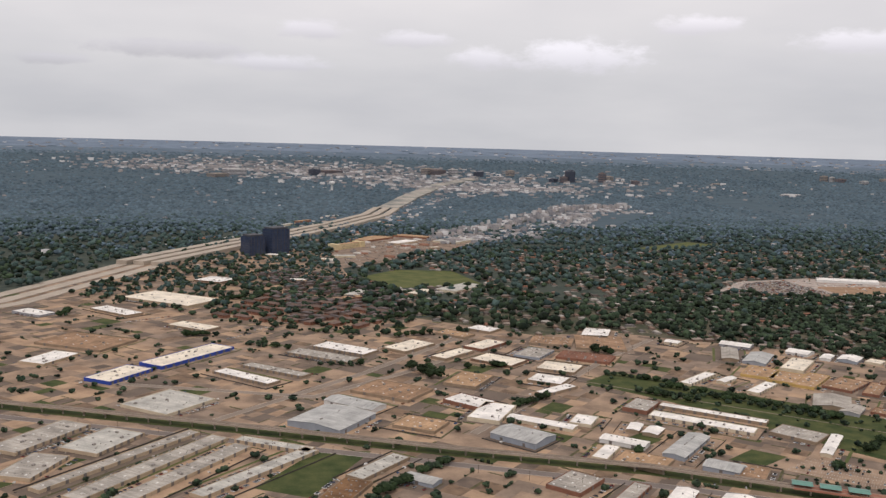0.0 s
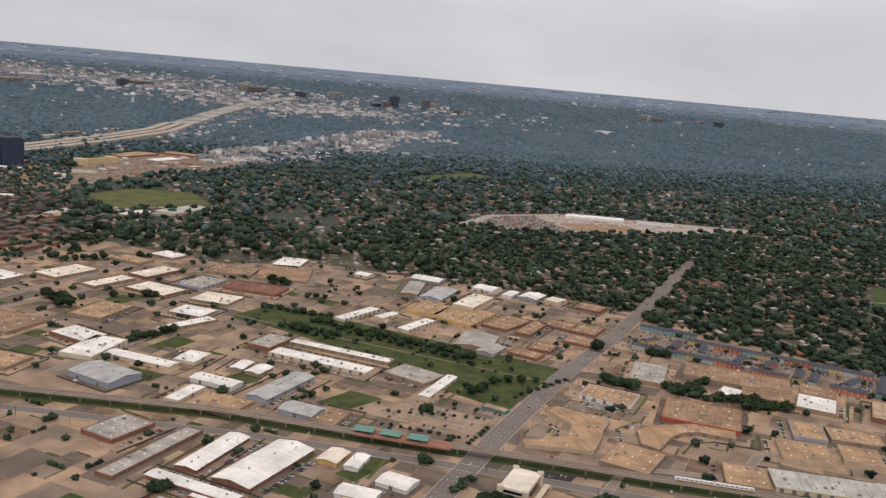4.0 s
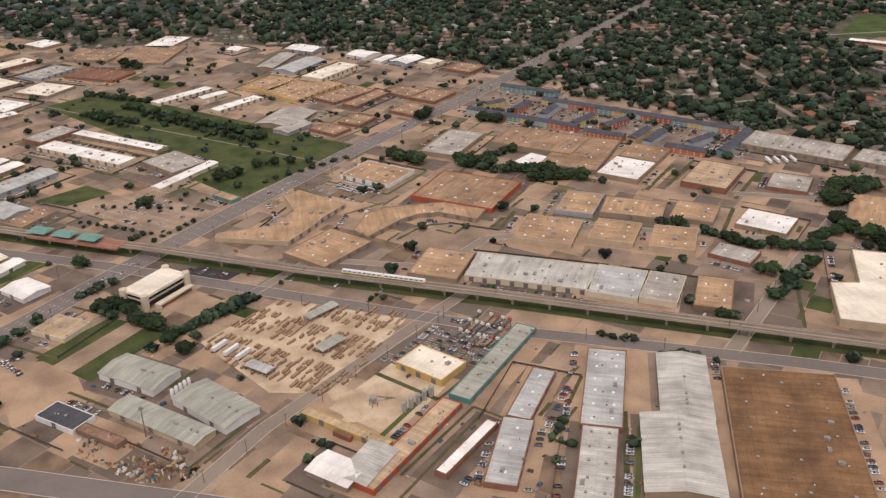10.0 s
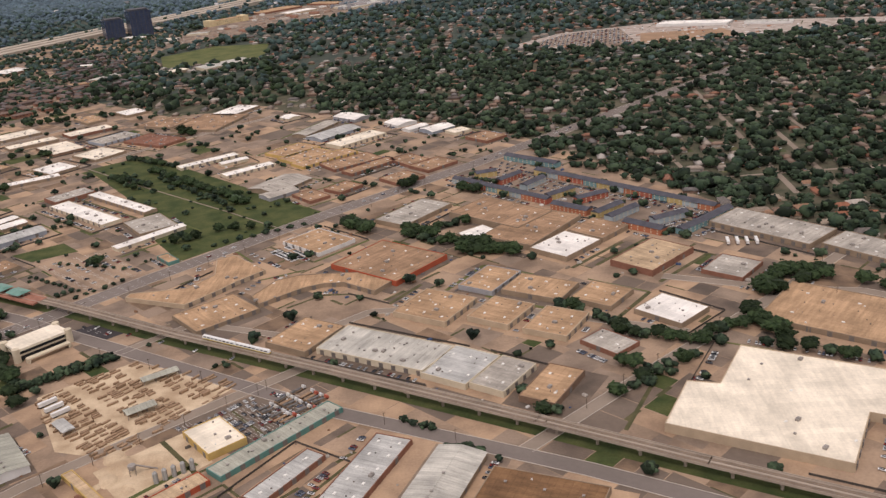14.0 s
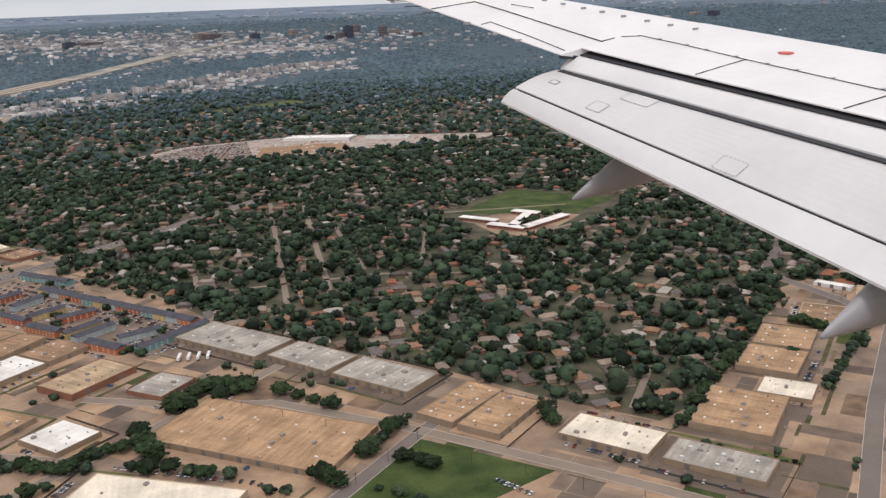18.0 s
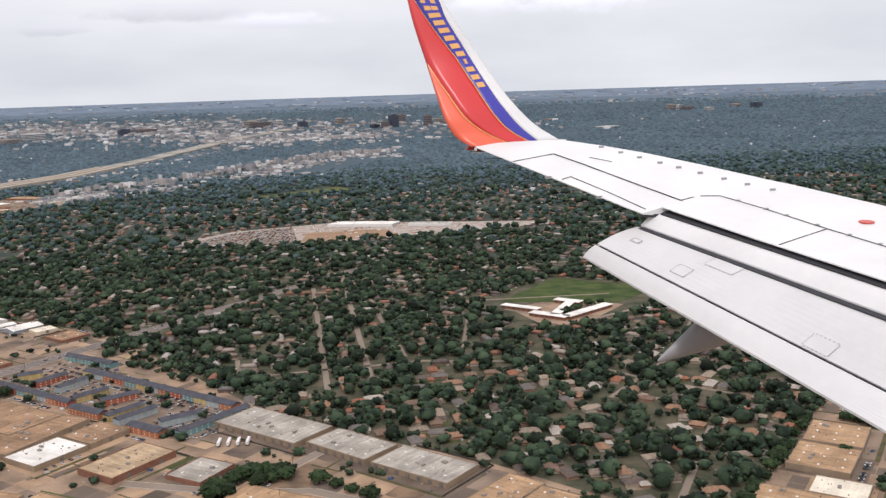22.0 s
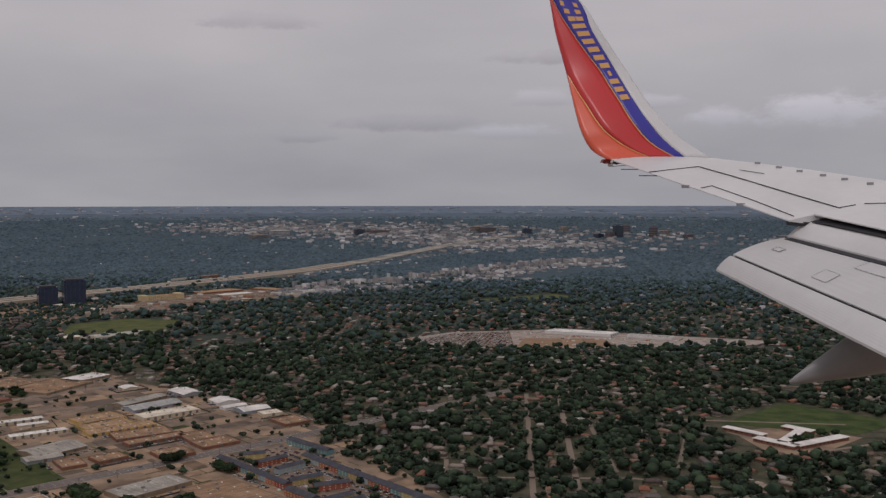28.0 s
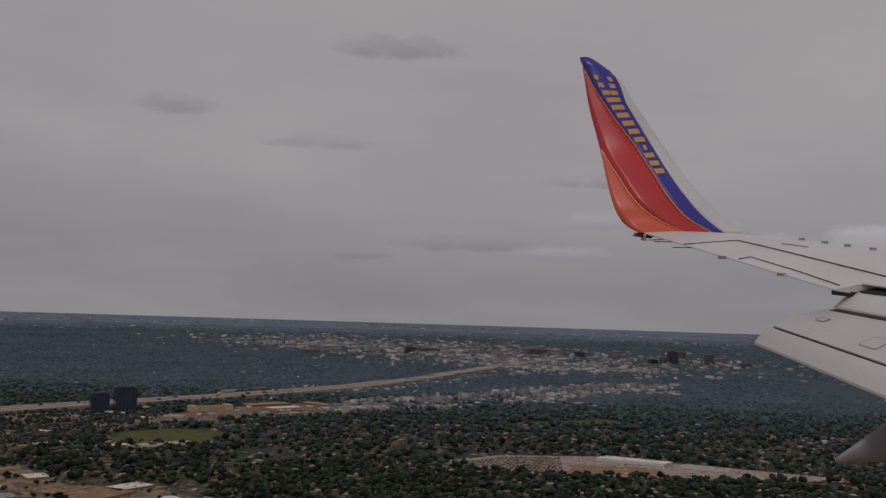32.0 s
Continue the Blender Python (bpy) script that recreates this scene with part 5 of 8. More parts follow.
q = np.random.default_rng(92)
i = np.flatnonzero((hy < 1000) & (q.uniform(0, 1, len(hx)) < 0.7))
lawns_mat = palette("front_lawns_and_bare_yards", [(0.085, 0.095, 0.040), (0.20, 0.165, 0.115), (0.12, 0.12, 0.055), (0.27, 0.22, 0.16), (0.07, 0.085, 0.034)])
many("front_yards", [(-1, -1, 0), (1, -1, 0), (1, 1, 0), (-1, 1, 0)], [(0, 1, 2, 3)], np.stack([hx[i] + 4.4 * np.sin(ha[i]), hy[i] - 4.4 * np.cos(ha[i]), lift(hx[i], hy[i]) + 0.008], 1), np.stack([q.uniform(2.5, 4.2, len(i)), q.uniform(1.4, 2.6, len(i)), np.ones(len(i))], 1), ha[i], lawns_mat, "front lawns and bare yards of the suburb", "grass")

# trees: the nearest ones singly in town, the woods of the suburb as a mass
def scatter(n, box, seed):
    q = np.random.default_rng(seed)
    return q.uniform(box[0], box[1], n), q.uniform(box[2], box[3], n), q


def small_crown(seed):
    """A low uneven crown of few faces, for woods far off."""
    q = random.Random(seed)
    ring = [(q.uniform(0.75, 1.1) * math.cos(1.2566 * i), q.uniform(0.75, 1.1) * math.sin(1.2566 * i), q.uniform(0.15, 0.4)) for i in range(5)]
    return ring + [(0.1, 0.0, 0.9)] + [(x, y, -0.3) for x, y, _ in ring], [(i, (i + 1) % 5, 5) for i in range(5)] + [(i + 6, (i + 1) % 5 + 6, i) for i in range(5)] + [((i + 1) % 5 + 6, (i + 1) % 5, i) for i in range(5)]


def woods(name, x, y, q, size, clumps, seed, label, tall=1.0):
    z = lift(x, y)
    # the farther a tree stands, the more often its leaves carry painted haze
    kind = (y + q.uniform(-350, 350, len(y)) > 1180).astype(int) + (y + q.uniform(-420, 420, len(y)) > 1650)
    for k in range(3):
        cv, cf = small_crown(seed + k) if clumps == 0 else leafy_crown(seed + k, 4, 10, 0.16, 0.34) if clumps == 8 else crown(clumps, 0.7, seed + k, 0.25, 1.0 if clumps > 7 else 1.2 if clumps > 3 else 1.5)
        for w, leaves in enumerate((leaf_stuff, leaf_mid_haze, leaf_far_haze)):
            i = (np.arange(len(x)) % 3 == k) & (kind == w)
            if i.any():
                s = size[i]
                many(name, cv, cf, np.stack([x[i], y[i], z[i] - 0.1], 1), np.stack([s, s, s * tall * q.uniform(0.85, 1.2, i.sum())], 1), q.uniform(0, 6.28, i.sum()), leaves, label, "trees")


def clear_of_houses(x, y, gap):
    taken = np.zeros((1500, 1300), bool)
    for a, b in zip(hx, hy):
        taken[int(a - gap):int(a + gap) + 1, int(b - gap) - 200:int(b + gap) - 199] = True
    i, j = x.astype(int), y.astype(int) - 200
    on_map = (i >= 0) & (i < 1500) & (j >= 0) & (j < 1300)
    return ~(on_map & taken[np.clip(i, 0, 1499), np.clip(j, 0, 1299)])


def grow(n, box, seed, skip, clumps, lo, hi, thick, name, label, road_gap, scale):
    x, y, q = scatter(n, box, seed)
    ok = free(x, y, road_gap) & inside(x, y, VIEW)
    if skip:
        ok &= ~((x > skip[0]) & (x < skip[1]) & (y > skip[2]) & (y < skip[3]))
    dens = np.array([noise.noise((a * scale, b * scale, 3.0)) for a, b in zip(x, y)])
    ok &= q.uniform(0, 1, len(x)) < thick + 1.1 * dens
    x, y = x[ok], y[ok]
    ok = clear_of_houses(x, y, 2.6)
    size = lo + (hi - lo) * q.uniform(0, 1, ok.sum()) ** 1.7
    woods(name, x[ok], y[ok], q, size, clumps, seed * 7, label)


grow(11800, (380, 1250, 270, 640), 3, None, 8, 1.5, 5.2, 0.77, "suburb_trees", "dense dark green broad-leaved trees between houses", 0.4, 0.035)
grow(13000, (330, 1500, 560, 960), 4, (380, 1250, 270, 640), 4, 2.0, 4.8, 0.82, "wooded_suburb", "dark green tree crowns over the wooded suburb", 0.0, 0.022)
grow(19500, (-700, 2000, 780, 1750), 8, (330, 1500, 270, 960), 2, 3.2, 6.2, 0.92, "distant_trees", "green canopy of the far suburb, tinted blue for haze", -1.0, 0.008)

x, y, q = scatter(98000, (-2400, 3700, 0, 1), 6)
y = 1650 + 2350 * q.uniform(0, 1, len(x)) ** 1.5
ok = free(x, y, 0.0) & inside(x, y, VIEW) & (np.hypot(x - 400, y) < 3950)
dens = np.array([noise.noise((a * 0.0035, b * 0.0022, 11.0)) for a, b in zip(x, y)])
ok &= q.uniform(0, 1, len(x)) < 0.85 + 1.1 * dens
x, y = x[ok], y[ok]
woods("far_woods", x, y, q, q.uniform(3.2, 6.2, len(x)), 0, 90, "far woods of the plain, tinted blue for haze", 0.8)

# ---------------------------------------------------------------- town trees
ROW_TREES = []


def tree_row(x0, y0, x1, y1, n, size):
    """Trees along a line, loosely set."""
    r = random.Random(int(x0 * 7 + y1 * 3))
    for i in range(n):
        t = (i + 0.5) / n
        ROW_TREES.append((x0 + (x1 - x0) * t + r.uniform(-1, 1) * size * 0.25, y0 + (y1 - y0) * t + r.uniform(-1, 1) * size * 0.25, size * r.uniform(0.75, 1.2), r.randint(0, 5)))


tree_row(394, 460, 410, 450, 5, 4)
tree_row(450, 430, 483, 406, 8, 4.4)
tree_row(558, 422, 576, 428, 6, 3.4)
tree_row(579, 350, 597, 369, 7, 4)
tree_row(567, 305, 605, 288, 6, 3.4)
tree_row(420, 520, 428, 533, 5, 3.4)
tree_row(453, 515, 465, 504, 4, 3.6)
tree_row(424, 453, 446, 434, 6, 3.6)
tree_row(579, 345, 613, 363, 6, 4)
tree_row(621, 356, 644, 331, 4, 3.6)
tree_row(646, 288, 665, 312, 5, 3.8)
tree_row(631, 280, 638, 272, 3, 4)
tree_row(560, 302, 604, 281, 7, 3)
tree_row(612, 276, 624, 274, 2, 3)
tree_row(551, 315, 582, 328, 8, 3.4)
tree_row(518, 320, 556, 306, 9, 3.2)
tree_row(515, 295, 534, 286, 5, 3)
tree_row(620, 255, 589, 221, 7, 2.7)
tree_row(602, 214, 626, 196, 9, 4)
tree_row(636, 202, 649, 188, 6, 3.6)
tree_row(659, 286, 671, 274, 3, 3.2)
tree_row(646, 270, 664, 254, 3, 2)
tree_row(679, 231, 674, 217, 3, 2.6)
tree_row(598, 365, 613, 364, 4, 4)
tree_row(510, 273, 546, 301, 7, 3)
tree_row(569, 330, 579, 306, 6, 4)
tree_row(512, 335, 526, 318, 6, 3)
tree_row(494, 352, 507, 340, 5, 3)
tree_row(443, 448, 469, 459, 6, 3)
tree_row(427, 443, 448, 424, 6, 2.8)
tree_row(456, 413, 477, 408, 5, 4)
tree_row(395, 470, 410, 457, 4, 3)
tree_row(370, 446, 376, 409, 2, 3)
tree_row(483, 264, 495, 266, 2, 3)
tree_row(439, 265, 452, 258, 4, 1.6)
tree_row(455, 247, 467, 242, 5, 2)
tree_row(277, 314, 288, 306, 5, 3.6)
tree_row(292, 298, 319, 323, 10, 2.4)
tree_row(262, 328, 271, 316, 3, 3)
tree_row(290, 296, 299, 285, 2, 3)
tree_row(214, 632, 260, 603, 9, 3)
tree_row(243, 596, 331, 509, 22, 3.2)
tree_row(255, 577, 320, 507, 12, 2.6)
tree_row(220, 586, 247, 554, 6, 3)
tree_row(91, 530, 155, 574, 15, 3.2)
tree_row(321, 531, 323, 491, 3, 3.4)
tree_row(304, 450, 317, 458, 3, 3.6)
tree_row(320, 467, 356, 467, 4, 3)
tree_row(325, 441, 374, 469, 8, 2)
tree_row(83, 652, 94, 625, 2, 5)
tree_row(136, 665, 146, 656, 3, 3.4)
tree_row(230, 703, 245, 694, 4, 4)
tree_row(67, 832, 145, 893, 12, 4)
tree_row(76, 767, 149, 790, 10, 3.6)
tree_row(112, 687, 122, 628, 3, 3.4)
tree_row(242, 415, 279, 391, 9, 1.2)
tree_row(249, 431, 298, 415, 9, 1.2)
tree_row(269, 427, 273, 429, 2, 3)
tree_row(277, 383, 297, 403, 6, 1.5)
tree_row(250, 366, 254, 367, 2, 3)
tree_row(253, 336, 268, 348, 4, 2.5)
tree_row(266, 331, 278, 318, 5, 3)
tree_row(284, 310, 289, 304, 3, 3)
tree_row(231, 305, 244, 323, 3, 2.6)
tree_row(210, 297, 213, 298, 2, 3)
tree_row(291, 297, 323, 321, 11, 2.4)
tree_row(133, 355, 141, 357, 4, 3)
tree_row(200, 489, 206, 474, 2, 3)
tree_row(163, 460, 173, 461, 3, 3)
tree_row(-38, 749, 2, 716, 4, 3.6)
tree_row(6, 675, 42, 672, 5, 3)
tree_row(72, 660, 88, 626, 3, 4.6)
tree_row(16, 411, 66, 463, 13, 3.6)
tree_row(-108, 932, -26, 980, 14, 4)
tree_row(-216, 869, -210, 890, 3, 4)
tree_row(-98, 780, -77, 783, 5, 3.6)
tree_row(230, 581, 256, 558, 6, 3)
tree_row(227, 1034, 277, 843, 10, 4)
tree_row(828, 291, 888, 348, 13, 2.5)
tree_row(889, 348, 899, 353, 3, 2.6)
tree_row(830, 326, 840, 330, 4, 3.2)
tree_row(859, 364, 869, 351, 5, 3.2)
tree_row(904, 365, 915, 371, 3, 3.8)
tree_row(904, 341, 920, 328, 6, 3.4)
tree_row(929, 324, 953, 307, 12, 4)
tree_row(940, 344, 953, 358, 2, 3.8)
tree_row(962, 295, 968, 280, 5, 3.6)
tree_row(879, 404, 761, 279, 20, 3.4)
tree_row(717, 311, 720, 293, 4, 3.6)

# loose trees among the yards, and between the flats to the north
x, y, q = scatter(1500, (-330, 760, 190, 800), 12)
ok = inside(x, y, TOWN) & ~near_road(x, y, 1.5) & ~on_foot(x, y, 1.6)
for o in OPEN[1:]:
    ok &= ~inside(x, y, o)
ok &= q.uniform(0, 1, len(x)) < 0.85
woods("yard_trees", x[ok], y[ok], q, q.uniform(1.0, 3.1, ok.sum()) , 10, 140, "small green trees and shrubs along yard edges")
NORTH = [(-250, 1010), (-61, 1440), (60, 1330), (70, 1060), (60, 930), (110, 850), (70, 760), (-60, 830)]
x, y, q = scatter(2600, (-250, 120, 760, 1440), 13)
ok = inside(x, y, NORTH) & ~near_road(x, y, 1.0) & ~on_foot(x, y, 1.5)
woods("north_trees", x[ok], y[ok], q, q.uniform(1.6, 4.0, ok.sum()), 6, 150, "dark trees between brick flats")
x, y, q = scatter(260, (190, 380, 425, 640), 14)
ok = inside(x, y, OPEN[0]) & (q.uniform(0, 1, 260) < 0.35)
woods("park_shrubs", x[ok], y[ok], q, q.uniform(0.6, 1.7, ok.sum()), 11, 160, "shrubs and young trees in the park strip")

# trees between the terraces and the suburb
GROVE = [(473, 679), (507, 628), (552, 567), (616, 446), (586, 473), (506, 562)]
x, y, q = scatter(900, (473, 616, 446, 679), 15)
ok = inside(x, y, GROVE) & ~near_road(x, y, 0.6) & ~on_foot(x, y, 4)
woods("grove_trees", x[ok], y[ok], q, q.uniform(1.6, 3.8, ok.sum()), 8, 190, "dark trees between the terraces and the suburb")

# grass strips and shrubs between the plots
strips, shrubs, bits = Shape(), [], []
r = random.Random(78)
for u0, v0, u1, v1 in EDGES:
    n = max(1, int(max(u1 - u0, v1 - v0) / 9))
    for i in range(n):
        if r.random() > 0.74:
            bits.append((*plan(u0 + (u1 - u0) * i / n, v0 + (v1 - v0) * i / n), *plan(u0 + (u1 - u0) * (i + 0.85) / n, v0 + (v1 - v0) * (i + 0.85) / n)))
o = np.array(bits)
ok = np.ones(len(o), bool)
for t in (0, 0.5, 1):
    mx, my = o[:, 0] + (o[:, 2] - o[:, 0]) * t, o[:, 1] + (o[:, 3] - o[:, 1]) * t
    ok &= inside(mx, my, TOWN) & ~near_road(mx, my, 0.5) & ~on_foot(mx, my, 0.8)
    for g in OPEN[1:24]:
        ok &= ~inside(mx, my, g)
for x0, y0, x1, y1 in o[ok]:
    strips.bar((x0, y0), (x1, y1), r.uniform(0.5, 1.8), -0.1, 0.028)
    if r.random() < 0.2:
        for k in range(r.randint(2, 6)):
            t = r.random()
            shrubs.append((x0 + (x1 - x0) * t, y0 + (y1 - y0) * t, r.uniform(0.5, 1.7)))
tagged(new("verge_strips", strips.mesh("verge_strips", verge_grass)), "narrow grass strips between the yards", "grass", "", "stuff")
o = np.array(shrubs)
woods("hedge_shrubs", o[:, 0], o[:, 1], np.random.default_rng(79), o[:, 2] * 1.2, 1, 180, "dark shrubs along the edges of the yards")

# fences and kerbed verges round some of the yards
fence_mat = material("dark_chain_link_fence", (0.09, 0.08, 0.07), 0.8, 0.2, 1.0)
r = random.Random(21)
for k, (fx, fy, fl, fwid, turn) in enumerate(list(FOOT)):
    if k % 2:
        continue
    a, b = fl / 2 + r.uniform(2.5, 6), fwid / 2 + r.uniform(4, 9)
    c, s = math.cos(radians(turn)), math.sin(radians(turn))
    pts = [(fx + u * c - v * s, fy + u * s + v * c) for u, v in ((-a, -b), (a, -b), (a, b), (-a, b))]
    hitx = np.array([(p0[0] + p1[0]) / 2 for p0, p1 in zip(pts, pts[1:])]); hity = np.array([(p0[1] + p1[1]) / 2 for p0, p1 in zip(pts, pts[1:])])
    bad = near_road(hitx, hity, 2.0) | on_foot(hitx, hity, 0.5)
    for (p0, p1), no in zip(zip(pts, pts[1:]), bad):
        if no:
            continue
        if r.random() < 0.45:
            tagged(new("fence", Shape().bar(p0, p1, 0.05, -0.1, 0.8).mesh("fence", fence_mat)), "dark wire fence at the edge of a yard", "fence", "", "structure")
        else:
            tagged(new("verge", Shape().bar(p0, p1, r.uniform(0.9, 2.0), -0.1, 0.07).mesh("verge", r.choice((verge_grass, verge_grass, dry_lawn)))), "narrow grass verge at the edge of a yard", "grass", "", "structure")

# ---------------------------------------------------------------- brick flats to the north
flat_roof = material("dark_brown_flat_roof_shingles", (0.15, 0.105, 0.085), 0.9, 0.2, 0.3, objects=True, spread=0.3)
fw_, ff_, fr_, frf_ = house_mesh(17, 7, 3.0, 1.2)
FLAT = (Shape().add(fw_, ff_).mesh("wall", WALL["brick"]), Shape().add(fr_, frf_).mesh("roof", flat_roof))
r = random.Random(9)
for i in range(7):
    for j in range(6):
        px, py = -72 + i * 21 + j * 9, 905 - i * 9 + j * 21 - 40
        if not inside(np.array([px]), np.array([py]), NORTH)[0] or on_foot(np.array([px]), np.array([py]), 8)[0]:
            continue
        ob = thing("brick_flats", pose(px + r.uniform(-2, 2), py + r.uniform(-2, 2), 0, 0, 0, r.choice((-42, 48))), "two-storey red brick flats with dark brown hipped roof", "building", "brick flats")
        part("wall", FLAT[0], ob); part("roof", FLAT[1], ob)
        for k in range(5):
            part("window", PANE, ob, m=Matrix.Translation((-6.4 + 3.2 * k, -3.53, 1.9)))

# ---------------------------------------------------------------- coloured terraces
slate = material("dark_slate_shingles", (0.085, 0.085, 0.10), 0.85, 0.18, 0.25)
TERRACE = [material(n, c, 0.8, 0.08, 0.3) for n, c in (("ochre_siding", (0.46, 0.35, 0.15)), ("brick_red_siding", (0.36, 0.11, 0.07)), ("pale_blue_siding", (0.34, 0.40, 0.42)), ("teal_siding", (0.16, 0.28, 0.29)), ("terracotta_siding", (0.42, 0.16, 0.085)))]
TRIM = Shape().box(-0.42, -0.03, -0.42, 0.42, 0.03, 0.42).mesh("window_frame", WALL["cream"])


def terrace(x0, y0, x1, y1, first, deep=6.0, high=3.1, same=False):
    """A terrace of two-storey houses in changing colours under one dark roof."""
    l = math.hypot(x1 - x0, y1 - y0)
    turn = math.degrees(math.atan2(y1 - y0, x1 - x0))
    turn = (turn + 90) % 180 - 90
    FOOT.append(((x0 + x1) / 2, (y0 + y1) / 2, l, deep, turn))
    ob = thing("terrace", pose((x0 + x1) / 2, (y0 + y1) / 2, 0, 0, 0, turn), "two-storey terrace of coloured houses under a dark slate roof", "building", "coloured terraces")
    n = max(1, round(l / 9))
    a, b = l / 2, deep / 2
    for i in range(n):
        u0, u1 = -a + l * i / n, -a + l * (i + 1) / n
        mat = TERRACE[(first + (0 if same else i * 2)) % 5]
        s = 0.0 if i % 2 else 0.25
        unit = part("unit", Shape().box(u0 + 0.01, -b - s, -0.2, u1 - 0.01, b, high).mesh("unit", mat), ob)
        for k in range(3):
            for z in (0.85, 2.25):
                q = u0 + (u1 - u0) * (k + 0.5) / 3
                f = part("window_frame", TRIM, unit, m=Matrix.Translation((q, -b - s - 0.02, z)))
                f.scale = (0.8, 1, 0.9)
    rv = [(-a - 0.3, -b - 0.5, high), (a + 0.3, -b - 0.5, high), (a + 0.3, b + 0.3, high), (-a - 0.3, b + 0.3, high), (-a - 0.3, 0, high + 1.3), (a + 0.3, 0, high + 1.3)]
    part("roof", Shape().add(rv, [(0, 1, 5, 4), (2, 3, 4, 5), (1, 2, 5), (3, 0, 4), (0, 3, 2, 1)]).mesh("roof", slate), ob, "dark slate shingle roof")


terrace(501, 535, 587, 451, 0, 6, same=False)
terrace(484, 571, 514, 545, 3, 6, same=True)
terrace(452, 528, 504, 478, 2, 5, same=False)
terrace(464, 534, 476, 538, 0, 5, same=True)
terrace(477, 518, 490, 531, 1, 5, same=True)
terrace(491, 505, 503, 519, 2, 5, same=True)
terrace(503, 484, 518, 496, 0, 5, same=True)
terrace(506, 471, 523, 456, 4, 6, same=True)
terrace(518, 476, 535, 485, 1, 5, same=True)
terrace(525, 451, 540, 465, 0, 5, same=True)
terrace(531, 444, 547, 459, 2, 5, same=True)
terrace(539, 437, 555, 422, 4, 6, same=True)
terrace(552, 437, 570, 446, 2, 5, same=True)
terrace(562, 420, 577, 433, 3, 5, same=True)
terrace(577, 433, 592, 448, 3, 5, same=True)
sheet("terrace_court", [(446, 532), (486, 566), (600, 446), (570, 408)], 0.02, concrete_grey, "asphalt court between the terraces", "pavement")

# ---------------------------------------------------------------- cars, trucks, trailers
box_v = [(-.5, -.5, 0), (.5, -.5, 0), (.5, .5, 0), (-.5, .5, 0), (-.5, -.5, 1), (.5, -.5, 1), (.5, .5, 1), (-.5, .5, 1)]
box_f = [(4, 5, 6, 7), (0, 1, 5, 4), (1, 2, 6, 5), (2, 3, 7, 6), (3, 0, 4, 7)]
car_paint_mass = palette("far_car_paint", [(0.72, 0.72, 0.70), (0.05, 0.05, 0.055), (0.40, 0.41, 0.42), (0.66, 0.66, 0.65), (0.22, 0.03, 0.025), (0.10, 0.12, 0.17), (0.70, 0.70, 0.68)], rough=0.25)
clutter_mat = palette("yard_odds_and_ends", [(0.10, 0.085, 0.07), (0.40, 0.36, 0.31), (0.22, 0.12, 0.07), (0.62, 0.60, 0.56), (0.14, 0.12, 0.11), (0.06, 0.09, 0.16), (0.28, 0.22, 0.16)])


def wheel_mesh(r, w, name):
    sh = Shape()
    n = 10
    for s in (-w / 2, w / 2):
        sh.v += [(r * math.cos(2 * math.pi * i / n), s, r * math.sin(2 * math.pi * i / n)) for i in range(n)]
    sh.f = [(i, (i + 1) % n, n + (i + 1) % n, n + i) for i in range(n)] + [tuple(range(n))[::-1], tuple(range(n, 2 * n))]
    return sh.mesh(name, rubber)


WHEEL = wheel_mesh(0.17, 0.12, "wheel")
prof = [(-1.15, 0.15), (-1.17, 0.42), (-1.05, 0.5), (-0.5, 0.52), (0.55, 0.5), (1.05, 0.44), (1.15, 0.3), (1.13, 0.15)]
body = Shape()
for s in (-0.45, 0.45):
    body.v += [(p[0], s * (1 if p[1] < 0.45 else 0.95), p[1]) for p in prof]
n = len(prof)
body.f = [(i, i + 1, n + i + 1, n + i) for i in range(n - 1)] + [(n - 1, 0, n, 2 * n - 1), tuple(range(n))[::-1], tuple(range(n, 2 * n))]
CAR_BODY = body.mesh("body", car_paint)
cab = Shape().add([(-0.85, -0.42, 0.5), (0.6, -0.42, 0.5), (0.6, 0.42, 0.5), (-0.85, 0.42, 0.5), (-0.6, -0.34, 0.74), (0.2, -0.34, 0.74), (0.2, 0.34, 0.74), (-0.6, 0.34, 0.74)],
                  [(0, 1, 5, 4), (1, 2, 6, 5), (2, 3, 7, 6), (3, 0, 4, 7)])
CAR_GLASS = cab.mesh("window_glass", glass_dark)
CAR_ROOF = Shape().box(-0.6, -0.345, 0.735, 0.2, 0.345, 0.765).mesh("car_roof", car_paint)


def car(x, y, turn, group="parked cars", z=0.09):
    ob = thing("car", pose(x, y, z, 0, 0, turn), "parked saloon car with dark windows on pale paving" if group == "parked cars" else "saloon car standing on the road", "car", group)
    part("body", CAR_BODY, ob); part("window_glass", CAR_GLASS, ob); part("car_roof", CAR_ROOF, ob)
    for wx in (-0.72, 0.72):
        for wy in (-0.42, 0.42):
            part("wheel", WHEEL, ob, m=Matrix.Translation((wx, wy, 0.17)))


CARS = []


def car_row(x0, y0, x1, y1, n):
    r = random.Random(int(x0 + y0 * 5))
    turn = math.degrees(math.atan2(y1 - y0, x1 - x0)) + 90
    for i in range(n):
        t = (i + 0.5) / n
        CARS.append((x0 + (x1 - x0) * t + r.uniform(-0.3, 0.3), y0 + (y1 - y0) * t + r.uniform(-0.3, 0.3), turn + r.choice((0, 180)) + r.uniform(-3, 3)))


BOX = Shape().box(-3.4, -0.62, 0.6, 3.4, 0.62, 2.0).mesh("box", trailer_mat)
BED = Shape().box(-3.4, -0.5, 0.42, 3.4, 0.5, 0.6).mesh("chassis", rubber)
